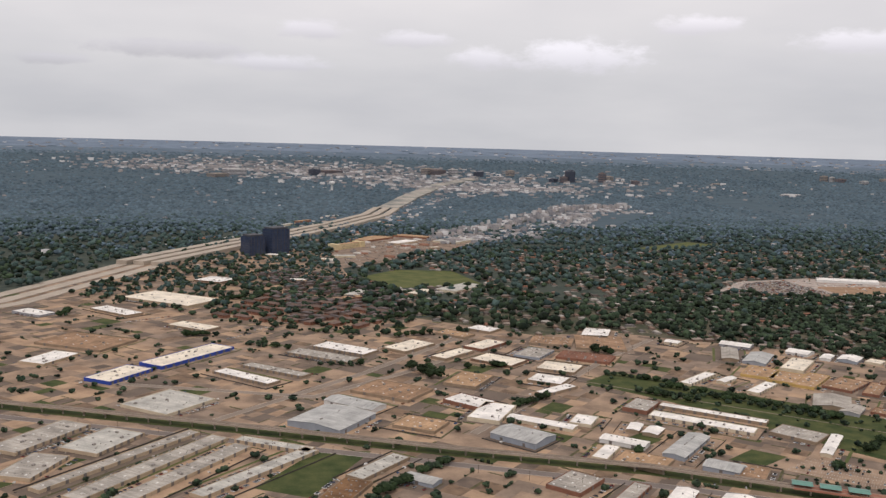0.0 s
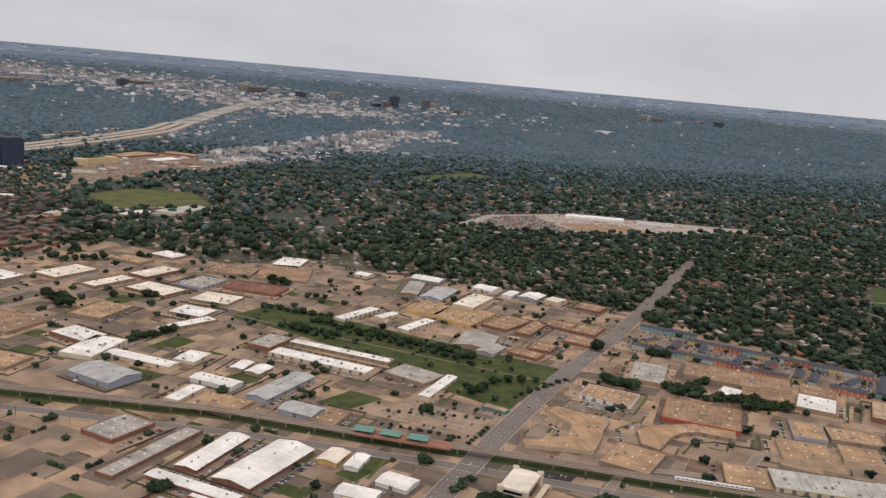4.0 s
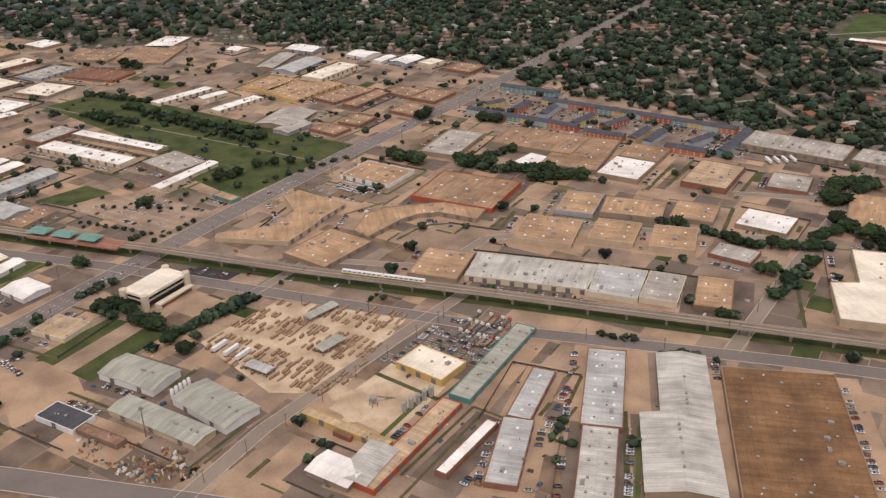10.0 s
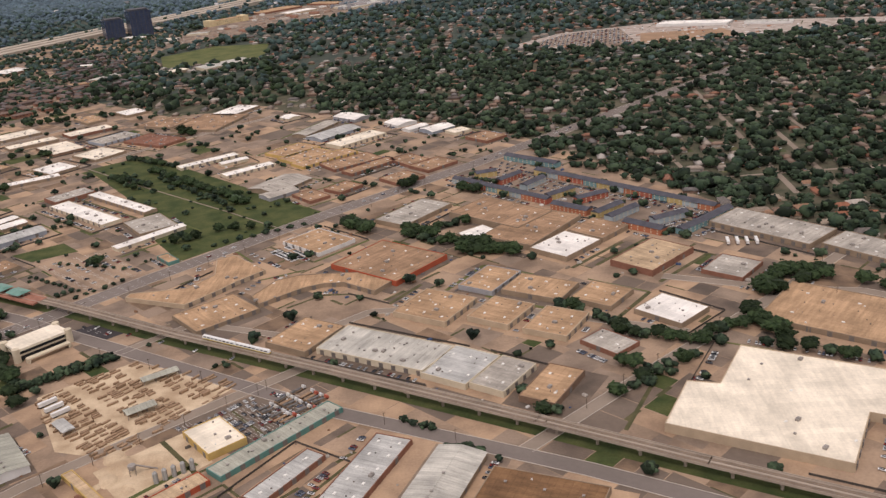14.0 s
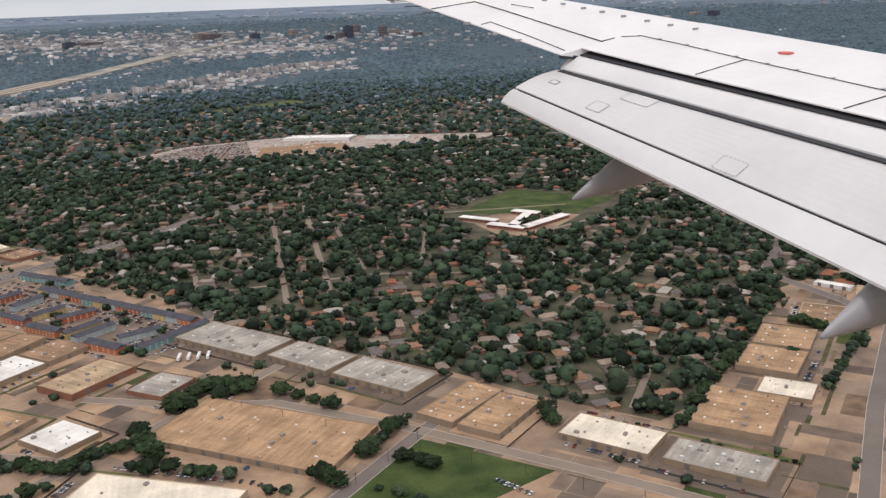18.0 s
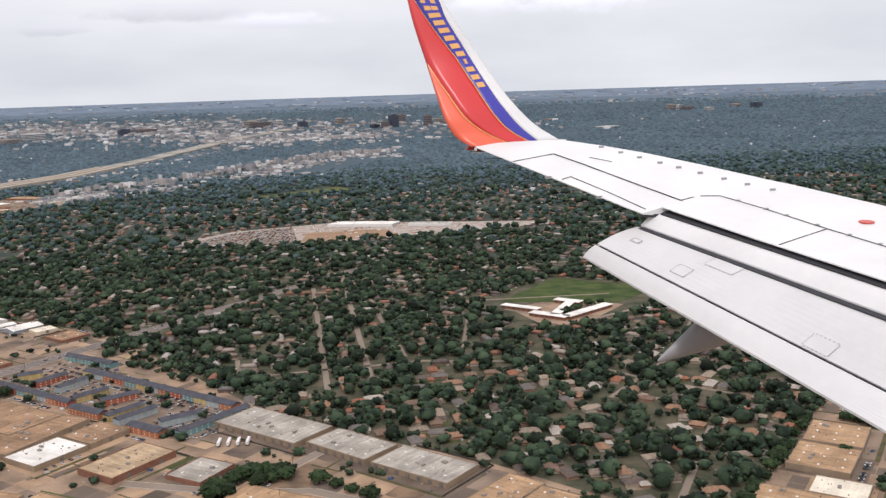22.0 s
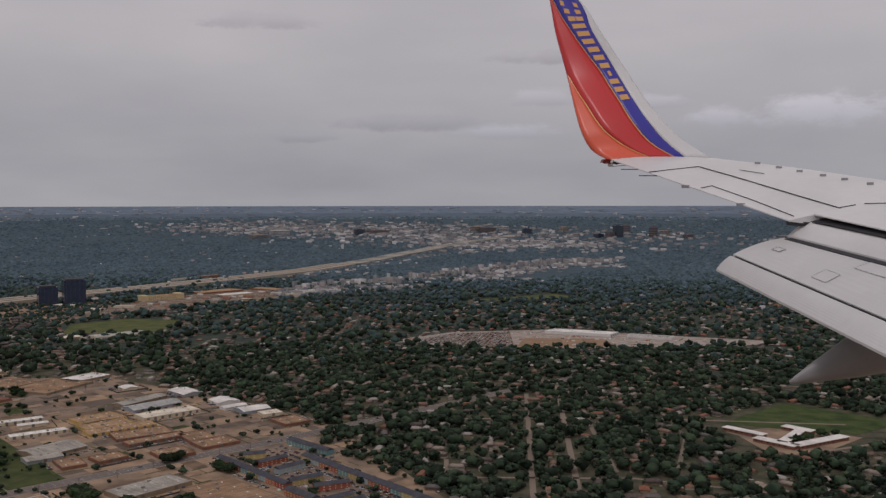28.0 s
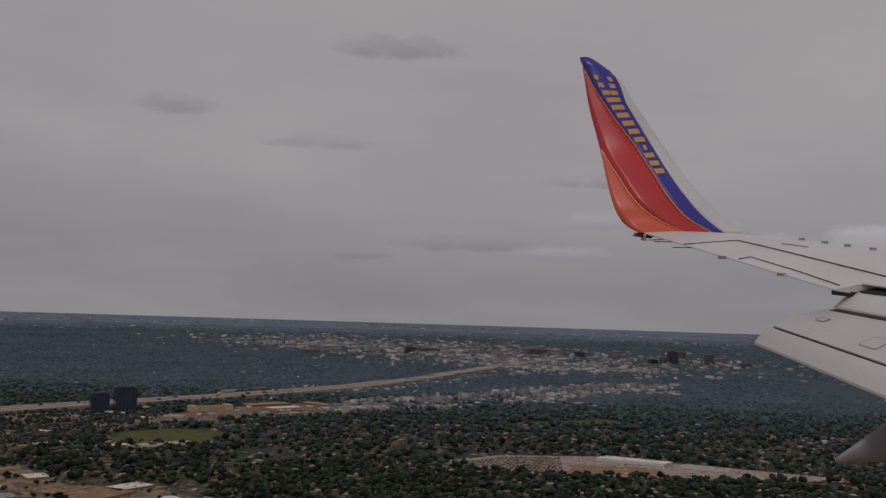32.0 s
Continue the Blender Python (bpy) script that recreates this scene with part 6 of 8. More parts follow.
TWHEEL = wheel_mesh(0.26, 0.3, "wheel")


def trailer(x, y, turn):
    ob = thing("trailer", pose(x, y, 0.05, 0, 0, turn), "white box trailer parked in a yard", "trailer", "parked trailers")
    part("box", BOX, ob); part("chassis", BED, ob, "dark chassis")
    for wx in (-2.6, -1.9):
        for wy in (-0.45, 0.45):
            part("wheel", TWHEEL, ob, m=Matrix.Translation((wx, wy, 0.26)))
    part("landing_leg", Shape().box(2.0, -0.4, 0, 2.15, 0.4, 0.45).mesh("landing_leg", rubber), ob)


def trailer_row(x0, y0, x1, y1, n):
    turn = math.degrees(math.atan2(y1 - y0, x1 - x0)) + 90
    for i in range(n):
        t = (i + 0.5) / n
        px, py = x0 + (x1 - x0) * t, y0 + (y1 - y0) * t
        if not on_foot(np.array([px]), np.array([py]), 1.5)[0]:
            trailer(px, py, turn)


car_row(368, 444, 381, 428, 8)
car_row(362, 426, 366, 428, 3)
car_row(370, 427, 383, 414, 9)
car_row(391, 287, 399, 283, 7)
car_row(389, 274, 396, 268, 6)
car_row(400, 277, 409, 280, 6)
car_row(305, 262, 317, 255, 6)
car_row(235, 294, 242, 298, 5)
car_row(573, 356, 589, 345, 7)
car_row(644, 238, 651, 232, 5)
car_row(687, 263, 696, 250, 8)
car_row(702, 215, 690, 201, 5)
car_row(678, 205, 668, 182, 4)
car_row(235, 296, 244, 285, 6)
car_row(191, 341, 200, 336, 6)
car_row(482, 526, 518, 530, 12)
car_row(290, 494, 300, 481, 6)
car_row(245, 496, 259, 478, 4)
car_row(223, 533, 231, 514, 3)
car_row(294, 355, 378, 311, 5)
car_row(172, 423, 227, 397, 4)
car_row(617, 240, 625, 232, 3)
car_row(869, 291, 890, 283, 10)
car_row(882, 301, 913, 307, 8)
car_row(885, 290, 908, 295, 9)
car_row(894, 283, 915, 299, 8)
car_row(896, 292, 913, 302, 6)
car_row(-154, 842, -118, 867, 14)
car_row(-63, 767, -43, 789, 8)
car_row(-43, 800, 16, 862, 12)
trailer_row(712, 193, 701, 166, 5)
trailer_row(720, 195, 732, 185, 5)
trailer_row(940, 289, 943, 277, 5)
trailer_row(579, 406, 596, 404, 4)
trailer_row(307, 289, 319, 278, 3)
trailer_row(441, 242, 435, 227, 3)
trailer_row(907, 276, 915, 284, 3)
for ax, ay, d, k in ((230, 310, 48, 2), (262, 352, 48, 3), (330, 428, 48, 3), (400, 502, 48, 4), (470, 572, 48, 3), (520, 628, 48, 3)):
    for i in range(k):
        car(ax + 5 * i + 2 * (i % 2), ay + 5.4 * i - 2 * (i % 2), d + 180 * (i % 2), "cars on the avenue", 0.1)

CARS.sort(key=lambda o: o[1])
for o in CARS[:85]:
    car(*o)


def car_mass(name, x, y, turns, label, paint=None):
    """Many far cars: bodies and windows."""
    spots = np.stack([x, y, np.full(len(x), 0.09)], 1)
    one = np.ones((len(x), 3)) * 1.05
    for nm, me, mat in (("bodies", CAR_BODY, paint or car_paint_mass), ("window_glass", CAR_GLASS, glass_dark)):
        v = [tuple(p.co) for p in me.vertices]
        f = []
        for pl in me.polygons:
            t = list(pl.vertices)
            f += [(t[0], t[i], t[i + 1]) for i in range(1, len(t) - 1)]
        many(name + "_" + nm, v, f, spots, one, turns, mat, label, "cars")


o = np.array(CARS[85:])
car_mass("parked_car", o[:, 0], o[:, 1], np.radians(o[:, 2]), "many parked cars in far yards and car parks")
# rows of cars beside the building site and in the big car park
r = np.random.default_rng(40)
cx, cy = [], []
for i in range(27):
    for j in range(33):
        if r.uniform() < 0.8:
            cx.append(510 + i * 4.6 + r.uniform(-0.3, 0.3) + j * 0.5); cy.append(958 + j * 3.6 + i * 0.8)
cx, cy = np.array(cx), np.array(cy)
ok = inside(cx, cy, [(513, 999), (563, 1059), (625, 1075), (629, 963), (602, 961)])
car_mass("site_car", cx[ok], cy[ok], np.full(ok.sum(), 0.1), "rows of parked cars beside the building site")
# cars parked along the walls of the workshops
r = np.random.default_rng(44)
cx, cy, ca = [], [], []
for k, (fx, fy, fl, fwid, turn) in enumerate(FOOT):
    c, s = math.cos(radians(turn)), math.sin(radians(turn))
    for side in (-1, 1):
        if r.uniform() < 0.55 or fl < 9:
            continue
        u, gap = -fl / 2 + 1, r.uniform(2.0, 5.5)
        while u < fl / 2 - 1:
            if r.uniform() < 0.42:
                v = side * (fwid / 2 + gap)
                cx.append(fx + u * c - v * s); cy.append(fy + u * s + v * c); ca.append(radians(turn + 90) + r.normal(0, 0.05))
            u += 1.35
cx, cy, ca = np.array(cx), np.array(cy), np.array(ca)
ok = inside(cx, cy, TOWN) & ~near_road(cx, cy, 0.8) & ~on_foot(cx, cy, 1.3)
for g in OPEN[:14]:
    ok &= ~inside(cx, cy, g)
car_mass("yard_car", cx[ok], cy[ok], ca[ok], "many cars parked along workshop walls")
# cars on the drives and kerbs of the suburb
q = np.random.default_rng(91)
i = np.flatnonzero((hy < 900) & (hx > 420) & (hx < 1150))
i = i[q.uniform(0, 1, len(i)) < 0.55]
car_mass("suburb_car", hx[i] + 3.6 * np.cos(ha[i]) + 3.6 * np.sin(ha[i]) + q.uniform(-0.5, 0.5, len(i)), hy[i] + 3.6 * np.sin(ha[i]) - 3.6 * np.cos(ha[i]), ha[i] + math.pi / 2 + q.normal(0, 0.1, len(i)), "cars parked on the drives of the suburb")
# white cars in rows behind the dealer's yard
cx, cy = [], []
c, s = math.cos(radians(-48)), math.sin(radians(-48))
for i in range(15):
    for j in (0, 1, 3.4, 6.2):
        if q.uniform() < 0.85:
            u, v = -9.5 + 1.35 * i, -6 + 2.4 * j
            cx.append(373 + u * c - v * s); cy.append(426 + u * s + v * c)
dealer = material("white_fleet_paint", (0.72, 0.72, 0.70), 0.3, 0.05, 1.0)
car_mass("fleet_car", np.array(cx), np.array(cy), np.full(len(cx), radians(42)), "rows of white cars in a dealer's yard", dealer)
# bays painted on the car parks
for g, turn, gap in ((OPEN[20], 47, 5.2), (OPEN[19], -42, 5.2), (OPEN[22], 49, 5.0), (OPEN[21], 47, 3.4)):
    c, s = math.cos(radians(turn)), math.sin(radians(turn))
    mx, my = np.mean([p[0] for p in g]), np.mean([p[1] for p in g])
    gu, gv = np.meshgrid(np.arange(-70, 70, 1.3), np.arange(-70, 70, gap))
    gu, gv = gu.ravel(), gv.ravel()
    x, y = mx + gu * c - gv * s, my + gu * s + gv * c
    ok = inside(x, y, g) & ~near_road(x, y, 2.5) & ~on_foot(x, y, 1.5)
    line_v = [(-.06, -1.2, 0), (.06, -1.2, 0), (.06, 1.2, 0), (-.06, 1.2, 0)]
    many("parking_lines", line_v, [(0, 1, 2, 3)], np.stack([x[ok], y[ok], np.full(ok.sum(), 0.078)], 1), np.ones((ok.sum(), 3)), np.full(ok.sum(), radians(turn)), paint_mat, "white painted parking bays on asphalt", "markings")
    q = np.random.default_rng(int(mx))
    full = ok & (q.uniform(0, 1, len(x)) < (0.10 if gap > 4 else 0.45))
    car_mass("bay_car", x[full] + 0.65 * c, y[full] + 0.65 * s, np.full(full.sum(), radians(turn + 90)), "cars parked in painted bays")
# small pipes, hatches and fans on the flat roofs
q = np.random.default_rng(46)
spots = []
for x, y, l, w, turn, z in FLAT_ROOFS:
    c, s = math.cos(radians(turn)), math.sin(radians(turn))
    for i in range(min(26, 3 + int(l * w / 45))):
        u, v = q.uniform(-0.46, 0.46) * l, q.uniform(-0.45, 0.45) * w
        spots.append((x + u * c - v * s, y + u * s + v * c, z - 0.02))
n = len(spots)
s = q.uniform(0.18, 0.5, n)
roof_bits = palette("roof_pipes_and_hatches", [(0.10, 0.09, 0.085), (0.55, 0.52, 0.48), (0.22, 0.19, 0.17), (0.70, 0.68, 0.64), (0.15, 0.12, 0.10)])
many("roof_fittings", box_v, box_f, np.array(spots), np.stack([s, s * q.uniform(0.6, 1.4, n), s * q.uniform(0.4, 1.0, n)], 1), q.uniform(0, 3, n), roof_bits, "small pipes, hatches and fans on the flat roofs", "roof fittings")
# cars in the courts of the terraces
gx, gy = np.meshgrid(np.arange(430, 610, 1.3), np.arange(400, 575, 5.5))
c, s = math.cos(radians(-46)), math.sin(radians(-46))
x, y = 520 + (gx.ravel() - 520) * c - (gy.ravel() - 487) * s, 487 + (gx.ravel() - 520) * s + (gy.ravel() - 487) * c
ok = inside(x, y, [(446, 532), (486, 566), (600, 446), (570, 408)]) & ~on_foot(x, y, 1.2) & (q.uniform(0, 1, len(x)) < 0.3)
car_mass("court_car", x[ok], y[ok], np.full(ok.sum(), radians(44)), "cars parked in the courts of the terraces")
# sheds, stacks and machines on the building site
x, y, q = scatter(420, (493, 918, 955, 1100), 45)
ok = inside(x, y, OPEN[14]) & ~inside(x, y, OPEN[15]) & ~on_foot(x, y, 1.5) & ~((x > 758) & (q.uniform(0, 1, len(x)) < 0.6))
x, y = x[ok], y[ok]
s = q.uniform(0.6, 2.6, len(x))
site_mat = palette("site_sheds_and_stacks", [(0.70, 0.68, 0.64), (0.30, 0.28, 0.26), (0.55, 0.50, 0.44), (0.42, 0.20, 0.11), (0.14, 0.13, 0.12), (0.66, 0.65, 0.63)])
many("site_sheds", box_v, box_f, np.stack([x, y, np.full(len(x), 0.05)], 1), np.stack([s * 1.8, s * 0.7, s * 0.4], 1), q.choice([0.1, 1.6], len(x)) + q.normal(0, 0.15, len(x)), site_mat, "sheds, stacks and machines on the building site", "clutter")
# odds and ends that lie about in the yards
x, y, q = scatter(9500, (-330, 950, 180, 760), 41)
ok = inside(x, y, TOWN) & ~near_road(x, y, 0.6) & ~on_foot(x, y, 0.3) & on_foot(x, y, 6)
for g in OPEN[:1] + OPEN[2:14]:
    ok &= ~inside(x, y, g)
ok &= q.uniform(0, 1, len(x)) < 0.62
x, y = x[ok], y[ok]
s = 0.45 + 1.2 * q.uniform(0, 1, len(x)) ** 2
bx_v = [(-.5, -.5, 0), (.5, -.5, 0), (.5, .5, 0), (-.5, .5, 0), (-.45, -.45, 1), (.45, -.45, 1), (.45, .45, 1), (-.45, .45, 1)]
bx_f = [(4, 5, 6, 7), (0, 1, 5, 4), (1, 2, 6, 5), (2, 3, 7, 6), (3, 0, 4, 7)]
many("yard_clutter", bx_v, bx_f, np.stack([x, y, np.full(len(x), 0.02)], 1), np.stack([s * 1.5, s * 0.8, s * 0.55], 1), q.choice([0.8, 2.4, 0.5], len(x)) + q.normal(0, 0.1, len(x)), clutter_mat, "crates, bins and pallets lying about in the yards", "clutter")

# ---------------------------------------------------------------- light rail train and station
train_white = material("white_train_side", (0.70, 0.70, 0.68), 0.35, 0.06, 0.5)
train_yellow = material("yellow_train_band", (0.62, 0.46, 0.05), 0.4, 0.06, 0.5)


def train_car(x, y, turn):
    ob = thing("light_rail_car", pose(x, y, 3.92, 0, 0, turn), "white and yellow light rail car on the viaduct", "train", "light rail train")
    part("body", Shape().box(-8.6, -0.66, 0.35, 8.6, 0.66, 1.15).add([(-8.6, -0.66, 1.15), (8.6, -0.66, 1.15), (8.6, 0.66, 1.15), (-8.6, 0.66, 1.15), (-8.3, -0.5, 1.75), (8.3, -0.5, 1.75), (8.3, 0.5, 1.75), (-8.3, 0.5, 1.75)],
                                                                       [(0, 1, 5, 4), (1, 2, 6, 5), (2, 3, 7, 6), (3, 0, 4, 7), (4, 5, 6, 7)]).mesh("body", train_white), ob)
    part("band", Shape().box(-8.62, -0.68, 0.3, 8.62, 0.68, 0.55).mesh("band", train_yellow), ob, "yellow lower band")
    for i in range(8):
        part("window", Shape().box(-7.9 + 2.05 * i, -0.69, 1.0, -6.5 + 2.05 * i, 0.69, 1.35).mesh("window", glass_dark), ob)
    for wx in (-6, 0, 6):
        part("bogie", Shape().box(wx - 0.9, -0.5, 0, wx + 0.9, 0.5, 0.36).mesh("bogie", rubber), ob)


train_car(363.5, 323.2, -29)
train_car(378.7, 314.8, -29)
station = thing("station_platform", pose(248, 386.5, 0, 0, 0, -30), "elevated station platform with teal canopies", "station")
part("platform", Shape().box(-24, -4.2, 3.2, 22, 4.2, 3.98).mesh("platform", material("brick_paved_platform", (0.34, 0.16, 0.11), 0.9, 0.15, 0.3)), station, "red brown paved platform")
for k in (-20, -7, 6):
    part("canopy", Shape().add([(k - 5, -3.6, 5.6), (k + 5, -3.6, 5.6), (k + 5, 3.6, 5.6), (k - 5, 3.6, 5.6), (k - 4, 0, 6.5), (k + 4, 0, 6.5)], [(0, 1, 5, 4), (2, 3, 4, 5), (1, 2, 5), (3, 0, 4), (0, 3, 2, 1)]).mesh("canopy", teal_roof), station, "teal canopy roof")
    for q in (-4, 4):
        part("canopy_post", Shape().box(k + q - 0.12, -0.12, 3.9, k + q + 0.12, 0.12, 6.2).mesh("canopy_post", teal_roof), station)

# ---------------------------------------------------------------- office block with white corner towers
office = thing("office_block", pose(284, 334.5, 0, 0, 0, 49), "pale office block with white roof and dark glass bands", "office")
part("glazing", Shape().box(-10, -5.0, 0, 10, 5.0, 4.4).mesh("glazing", glass_dark), office, "dark glazed floors")
part("roof", Shape().box(-11, -6.2, 4.4, 11, 6.2, 5.4).mesh("roof", ROOF["cream"]), office)
part("floor_band", Shape().box(-10.4, -5.5, 2.1, 10.4, 5.5, 2.7).mesh("floor_band", WALL["cream"]), office)
for sx in (-1, 1):
    for sy in (-1, 1):
        part("corner_tower", Shape().tube([(11 * sx, 5.6 * sy, 0), (11 * sx, 5.6 * sy, 5.9)], [1.5, 1.5], 12).mesh("corner_tower", WALL["cream"]), office, "round cream corner tower")
part("walkway", Shape().box(-9, -11, 1.6, 9, -8.6, 2.2).box(-9, -11, 0, -8, -8.6, 1.6).box(8, -11, 0, 9, -8.6, 1.6).mesh("walkway", WALL["cream"]), office, "covered cream walkway")
FOOT.append((284, 334, 24, 14, 49))

# ---------------------------------------------------------------- round restaurant, chapel wing, school
rst = thing("round_restaurant", pose(214, 283, 0), "round dark red roofed restaurant with a small lantern", "restaurant")
part("wall", Shape().tube([(0, 0, 0), (0, 0, 1.8)], [5.2, 5.2], 20).mesh("wall", WALL["brick"]), rst)
part("roof", Shape().tube([(0, 0, 1.7), (0, 0, 2.6), (0, 0, 3.0)], [6.2, 2.4, 1.6], 20).mesh("roof", material("dark_red_shingles", (0.13, 0.045, 0.04), 0.8, 0.2, 0.5)), rst)
part("lantern", Shape().tube([(0, 0, 3.0), (0, 0, 3.5)], [1.3, 1.3], 12).mesh("lantern", WALL["cream"]), rst)


def wing_block(parent, x0, y0, x1, y1, w, roof="white", high=2.2):
    l = math.hypot(x1 - x0, y1 - y0)
    m = Matrix.Translation(((x0 + x1) / 2, (y0 + y1) / 2, 0)) @ Matrix.Rotation(math.atan2(y1 - y0, x1 - x0), 4, "Z")
    part("wall", Shape().box(-l / 2, -w / 2, -0.2, l / 2, w / 2, high).mesh("wall", WALL["brick"]), parent, m=m)
    part("roof", Shape().box(-l / 2 - 0.5, -w / 2 - 0.5, high, l / 2 + 0.5, w / 2 + 0.5, high + 0.3).mesh("roof", ROOF[roof]), parent, m=m)
    for i in range(int(l / 4)):
        part("window", PANE, parent, m=m @ Matrix.Translation((-l / 2 + 2 + 4 * i, -w / 2 - 0.03, 1.3)))


school = thing("school", Matrix.Identity(4), "low red brick school with long white flat roofs", "school")
wing_block(school, 765, 621, 785, 601, 6)
wing_block(school, 778, 594, 797, 574, 7)
wing_block(school, 791, 583, 811, 613, 6)
wing_block(school, 797, 576, 835, 601, 7)
wing_block(school, 805, 626, 819, 612, 7)
sheet("school_yard", [(768, 616), (778, 565), (803, 560), (848, 605), (828, 622), (798, 630)], 0.022, concrete, "pale paved yard round the school", "pavement")
tree_row(798, 590, 813, 600, 4, 3.0)
tree_row(813, 605, 835, 608, 4, 3.0)

# the larger trees singly, the small ones joined; none on a roof
o = np.array([t[:2] for t in ROW_TREES])
ok = ~on_foot(o[:, 0], o[:, 1], 0.6)
for g in OPEN[17:19] + OPEN[20:23]:
    ok &= ~inside(o[:, 0], o[:, 1], g)
ROW_TREES = [t for t, k in zip(ROW_TREES, ok) if k]
ROW_TREES.sort(key=lambda o: -o[2])
for o in ROW_TREES[:290]:
    tree(*o)
o = np.array(ROW_TREES[290:])
woods("small_street_trees", o[:, 0], o[:, 1], np.random.default_rng(2), o[:, 2] * 1.0, 14, 170, "small green street trees beside pale paving")

# ---------------------------------------------------------------- timber yard, gravel works
r = random.Random(3)
STACKS = []
for k in range(5):
    # planks side by side with uneven ends
    ends = [(-1.6 + r.uniform(-0.4, 0.25), 1.6 + r.uniform(-0.25, 0.4)) for a in range(5)]
    o = [(x, -0.5 + 0.2 * a + d) for a, (x, _) in enumerate(ends) for d in (0.0, 0.2)][::-1] + [(x, -0.5 + 0.2 * a + d) for a, (_, x) in enumerate(ends) for d in (0.0, 0.2)]
    n, h = len(o), r.uniform(0.4, 0.8)
    sh = Shape()
    sh.v = [(*p, 0.0) for p in o] + [(*p, h) for p in o]
    sh.f = [tuple(range(n, 2 * n))] + [(a, (a + 1) % n, (a + 1) % n + n, a + n) for a in range(n)]
    STACKS.append(sh.mesh("timber_load", timber))
c, s_ = math.cos(radians(49)), math.sin(radians(49))
for i in range(-9, 10):
    for j in range(-24, 25):
        if j % 6 == 5 or i % 5 == 4:
            continue
        u, v = i * 4.1 + r.uniform(-0.5, 0.5), j * 1.45 + r.uniform(-0.2, 0.2)
        px, py = 338 + u * c - v * s_, 282 + u * s_ + v * c
        if inside(np.array([px]), np.array([py]), OPEN[17])[0] and r.random() < 0.66:
            ob = new("timber_load", r.choice(STACKS))
            ob.matrix_basis = pose(px, py, 0.06, 0, 0, 49 + r.uniform(-9, 9)) @ Matrix.Diagonal((r.uniform(0.6, 1.25), r.uniform(0.6, 1.2), r.uniform(0.5, 1.5), 1))
            tagged(ob, "brown sawn timber lying on pale soil", "timber", "timber loads")
for i in range(5):
    px, py = 366 + i * 2.4, 236 + i * 1.6
    silo = thing("silo", pose(px, py, 0), "tall grey steel silo at the gravel works", "silo", "silos")
    part("shell", Shape().tube([(0, 0, 0), (0, 0, 3.6), (0, 0, 4.3)], [0.8, 0.8, 0.15], 12).mesh("shell", ROOF["steel"]), silo)
    part("ladder", Shape().box(0.8, -0.12, 0, 0.86, 0.12, 3.8).mesh("ladder", rail_steel), silo)
for i in range(7):
    px, py = 352 + r.uniform(-6, 12), 240 + r.uniform(-8, 10)
    cv, cf = crown(5, 0.5, 300 + i)
    heap = Shape().tube([(0, 0, 0), (0.1, 0, 0.5), (0, 0.1, 0.8)], [1.9, 1.0, 0.2], 11)
    ob = new("gravel_mound", heap.mesh("gravel_mound", dirt)); ob.matrix_basis = pose(px, py, 0.04) @ Matrix.Diagonal((r.uniform(0.7, 1.4), r.uniform(0.7, 1.4), r.uniform(0.8, 1.6), 1))
    tagged(ob, "pale gravel heap on bare soil", "heap", "gravel mounds")

def open_shed(x, y, long, wide, turn, high, mat, label):
    """A roof on posts, open all round."""
    ob = thing("open_shed", pose(x, y, 0, 0, 0, turn), label, "shed")
    a, b = long / 2, wide / 2
    part("roof", Shape().add([(-a, -b, high), (a, -b, high), (a, b, high), (-a, b, high), (-a, 0, high + 0.5), (a, 0, high + 0.5), (-a, -b, high - 0.12), (a, -b, high - 0.12), (a, b, high - 0.12), (-a, b, high - 0.12)],
                             [(0, 1, 5, 4), (2, 3, 4, 5), (0, 4, 3, 9, 6), (1, 7, 8, 2, 5), (0, 6, 7, 1), (3, 2, 8, 9), (6, 9, 8, 7)]).mesh("roof", ROOF[mat]), ob)
    for i in range(4):
        for k in (-1, 1):
            part("post", Shape().box(-0.1, -0.1, -0.1, 0.1, 0.1, high - 0.1).mesh("post", rail_steel), ob, m=Matrix.Translation((-a + 0.4 + (long - 0.8) * i / 3, k * (b - 0.3), 0)))
    return ob


open_shed(345.5, 303, 14, 4.5, 36, 2.0, "lichen", "long open timber shed with a greenish roof on posts")
open_shed(346.5, 278.5, 11, 5.0, 38, 2.3, "lichen", "open timber shed with a greenish roof on posts")
open_shed(322.5, 269.5, 10, 4.5, -44, 1.9, "steel", "small open shed at the edge of the timber yard")
# works at the gravel yard: hopper, belt and a broad pale heap
works = thing("gravel_plant", pose(357, 241, 0, 0, 0, 20), "dusty grey gravel plant with hopper and belt", "machine")
part("hopper", Shape().tube([(0, 0, 1.4), (0, 0, 2.2), (0, 0, 3.6)], [0.35, 1.2, 1.3], 8).mesh("hopper", vent_mat), works)
for a in (-0.9, 0.9):
    for b in (-0.9, 0.9):
        part("leg", Shape().box(a - 0.09, b - 0.09, 0, a + 0.09, b + 0.09, 2.2).mesh("leg", rail_steel), works)
part("belt", Shape().add([(1.0, -0.35, 3.5), (1.0, 0.35, 3.5), (7.5, 0.35, 0.3), (7.5, -0.35, 0.3), (1.0, -0.35, 3.2), (1.0, 0.35, 3.2), (7.5, 0.35, 0.0), (7.5, -0.35, 0.0)], [(0, 3, 2, 1), (4, 5, 6, 7), (0, 4, 7, 3), (1, 2, 6, 5), (0, 1, 5, 4), (3, 7, 6, 2)]).mesh("belt", rail_steel), works)
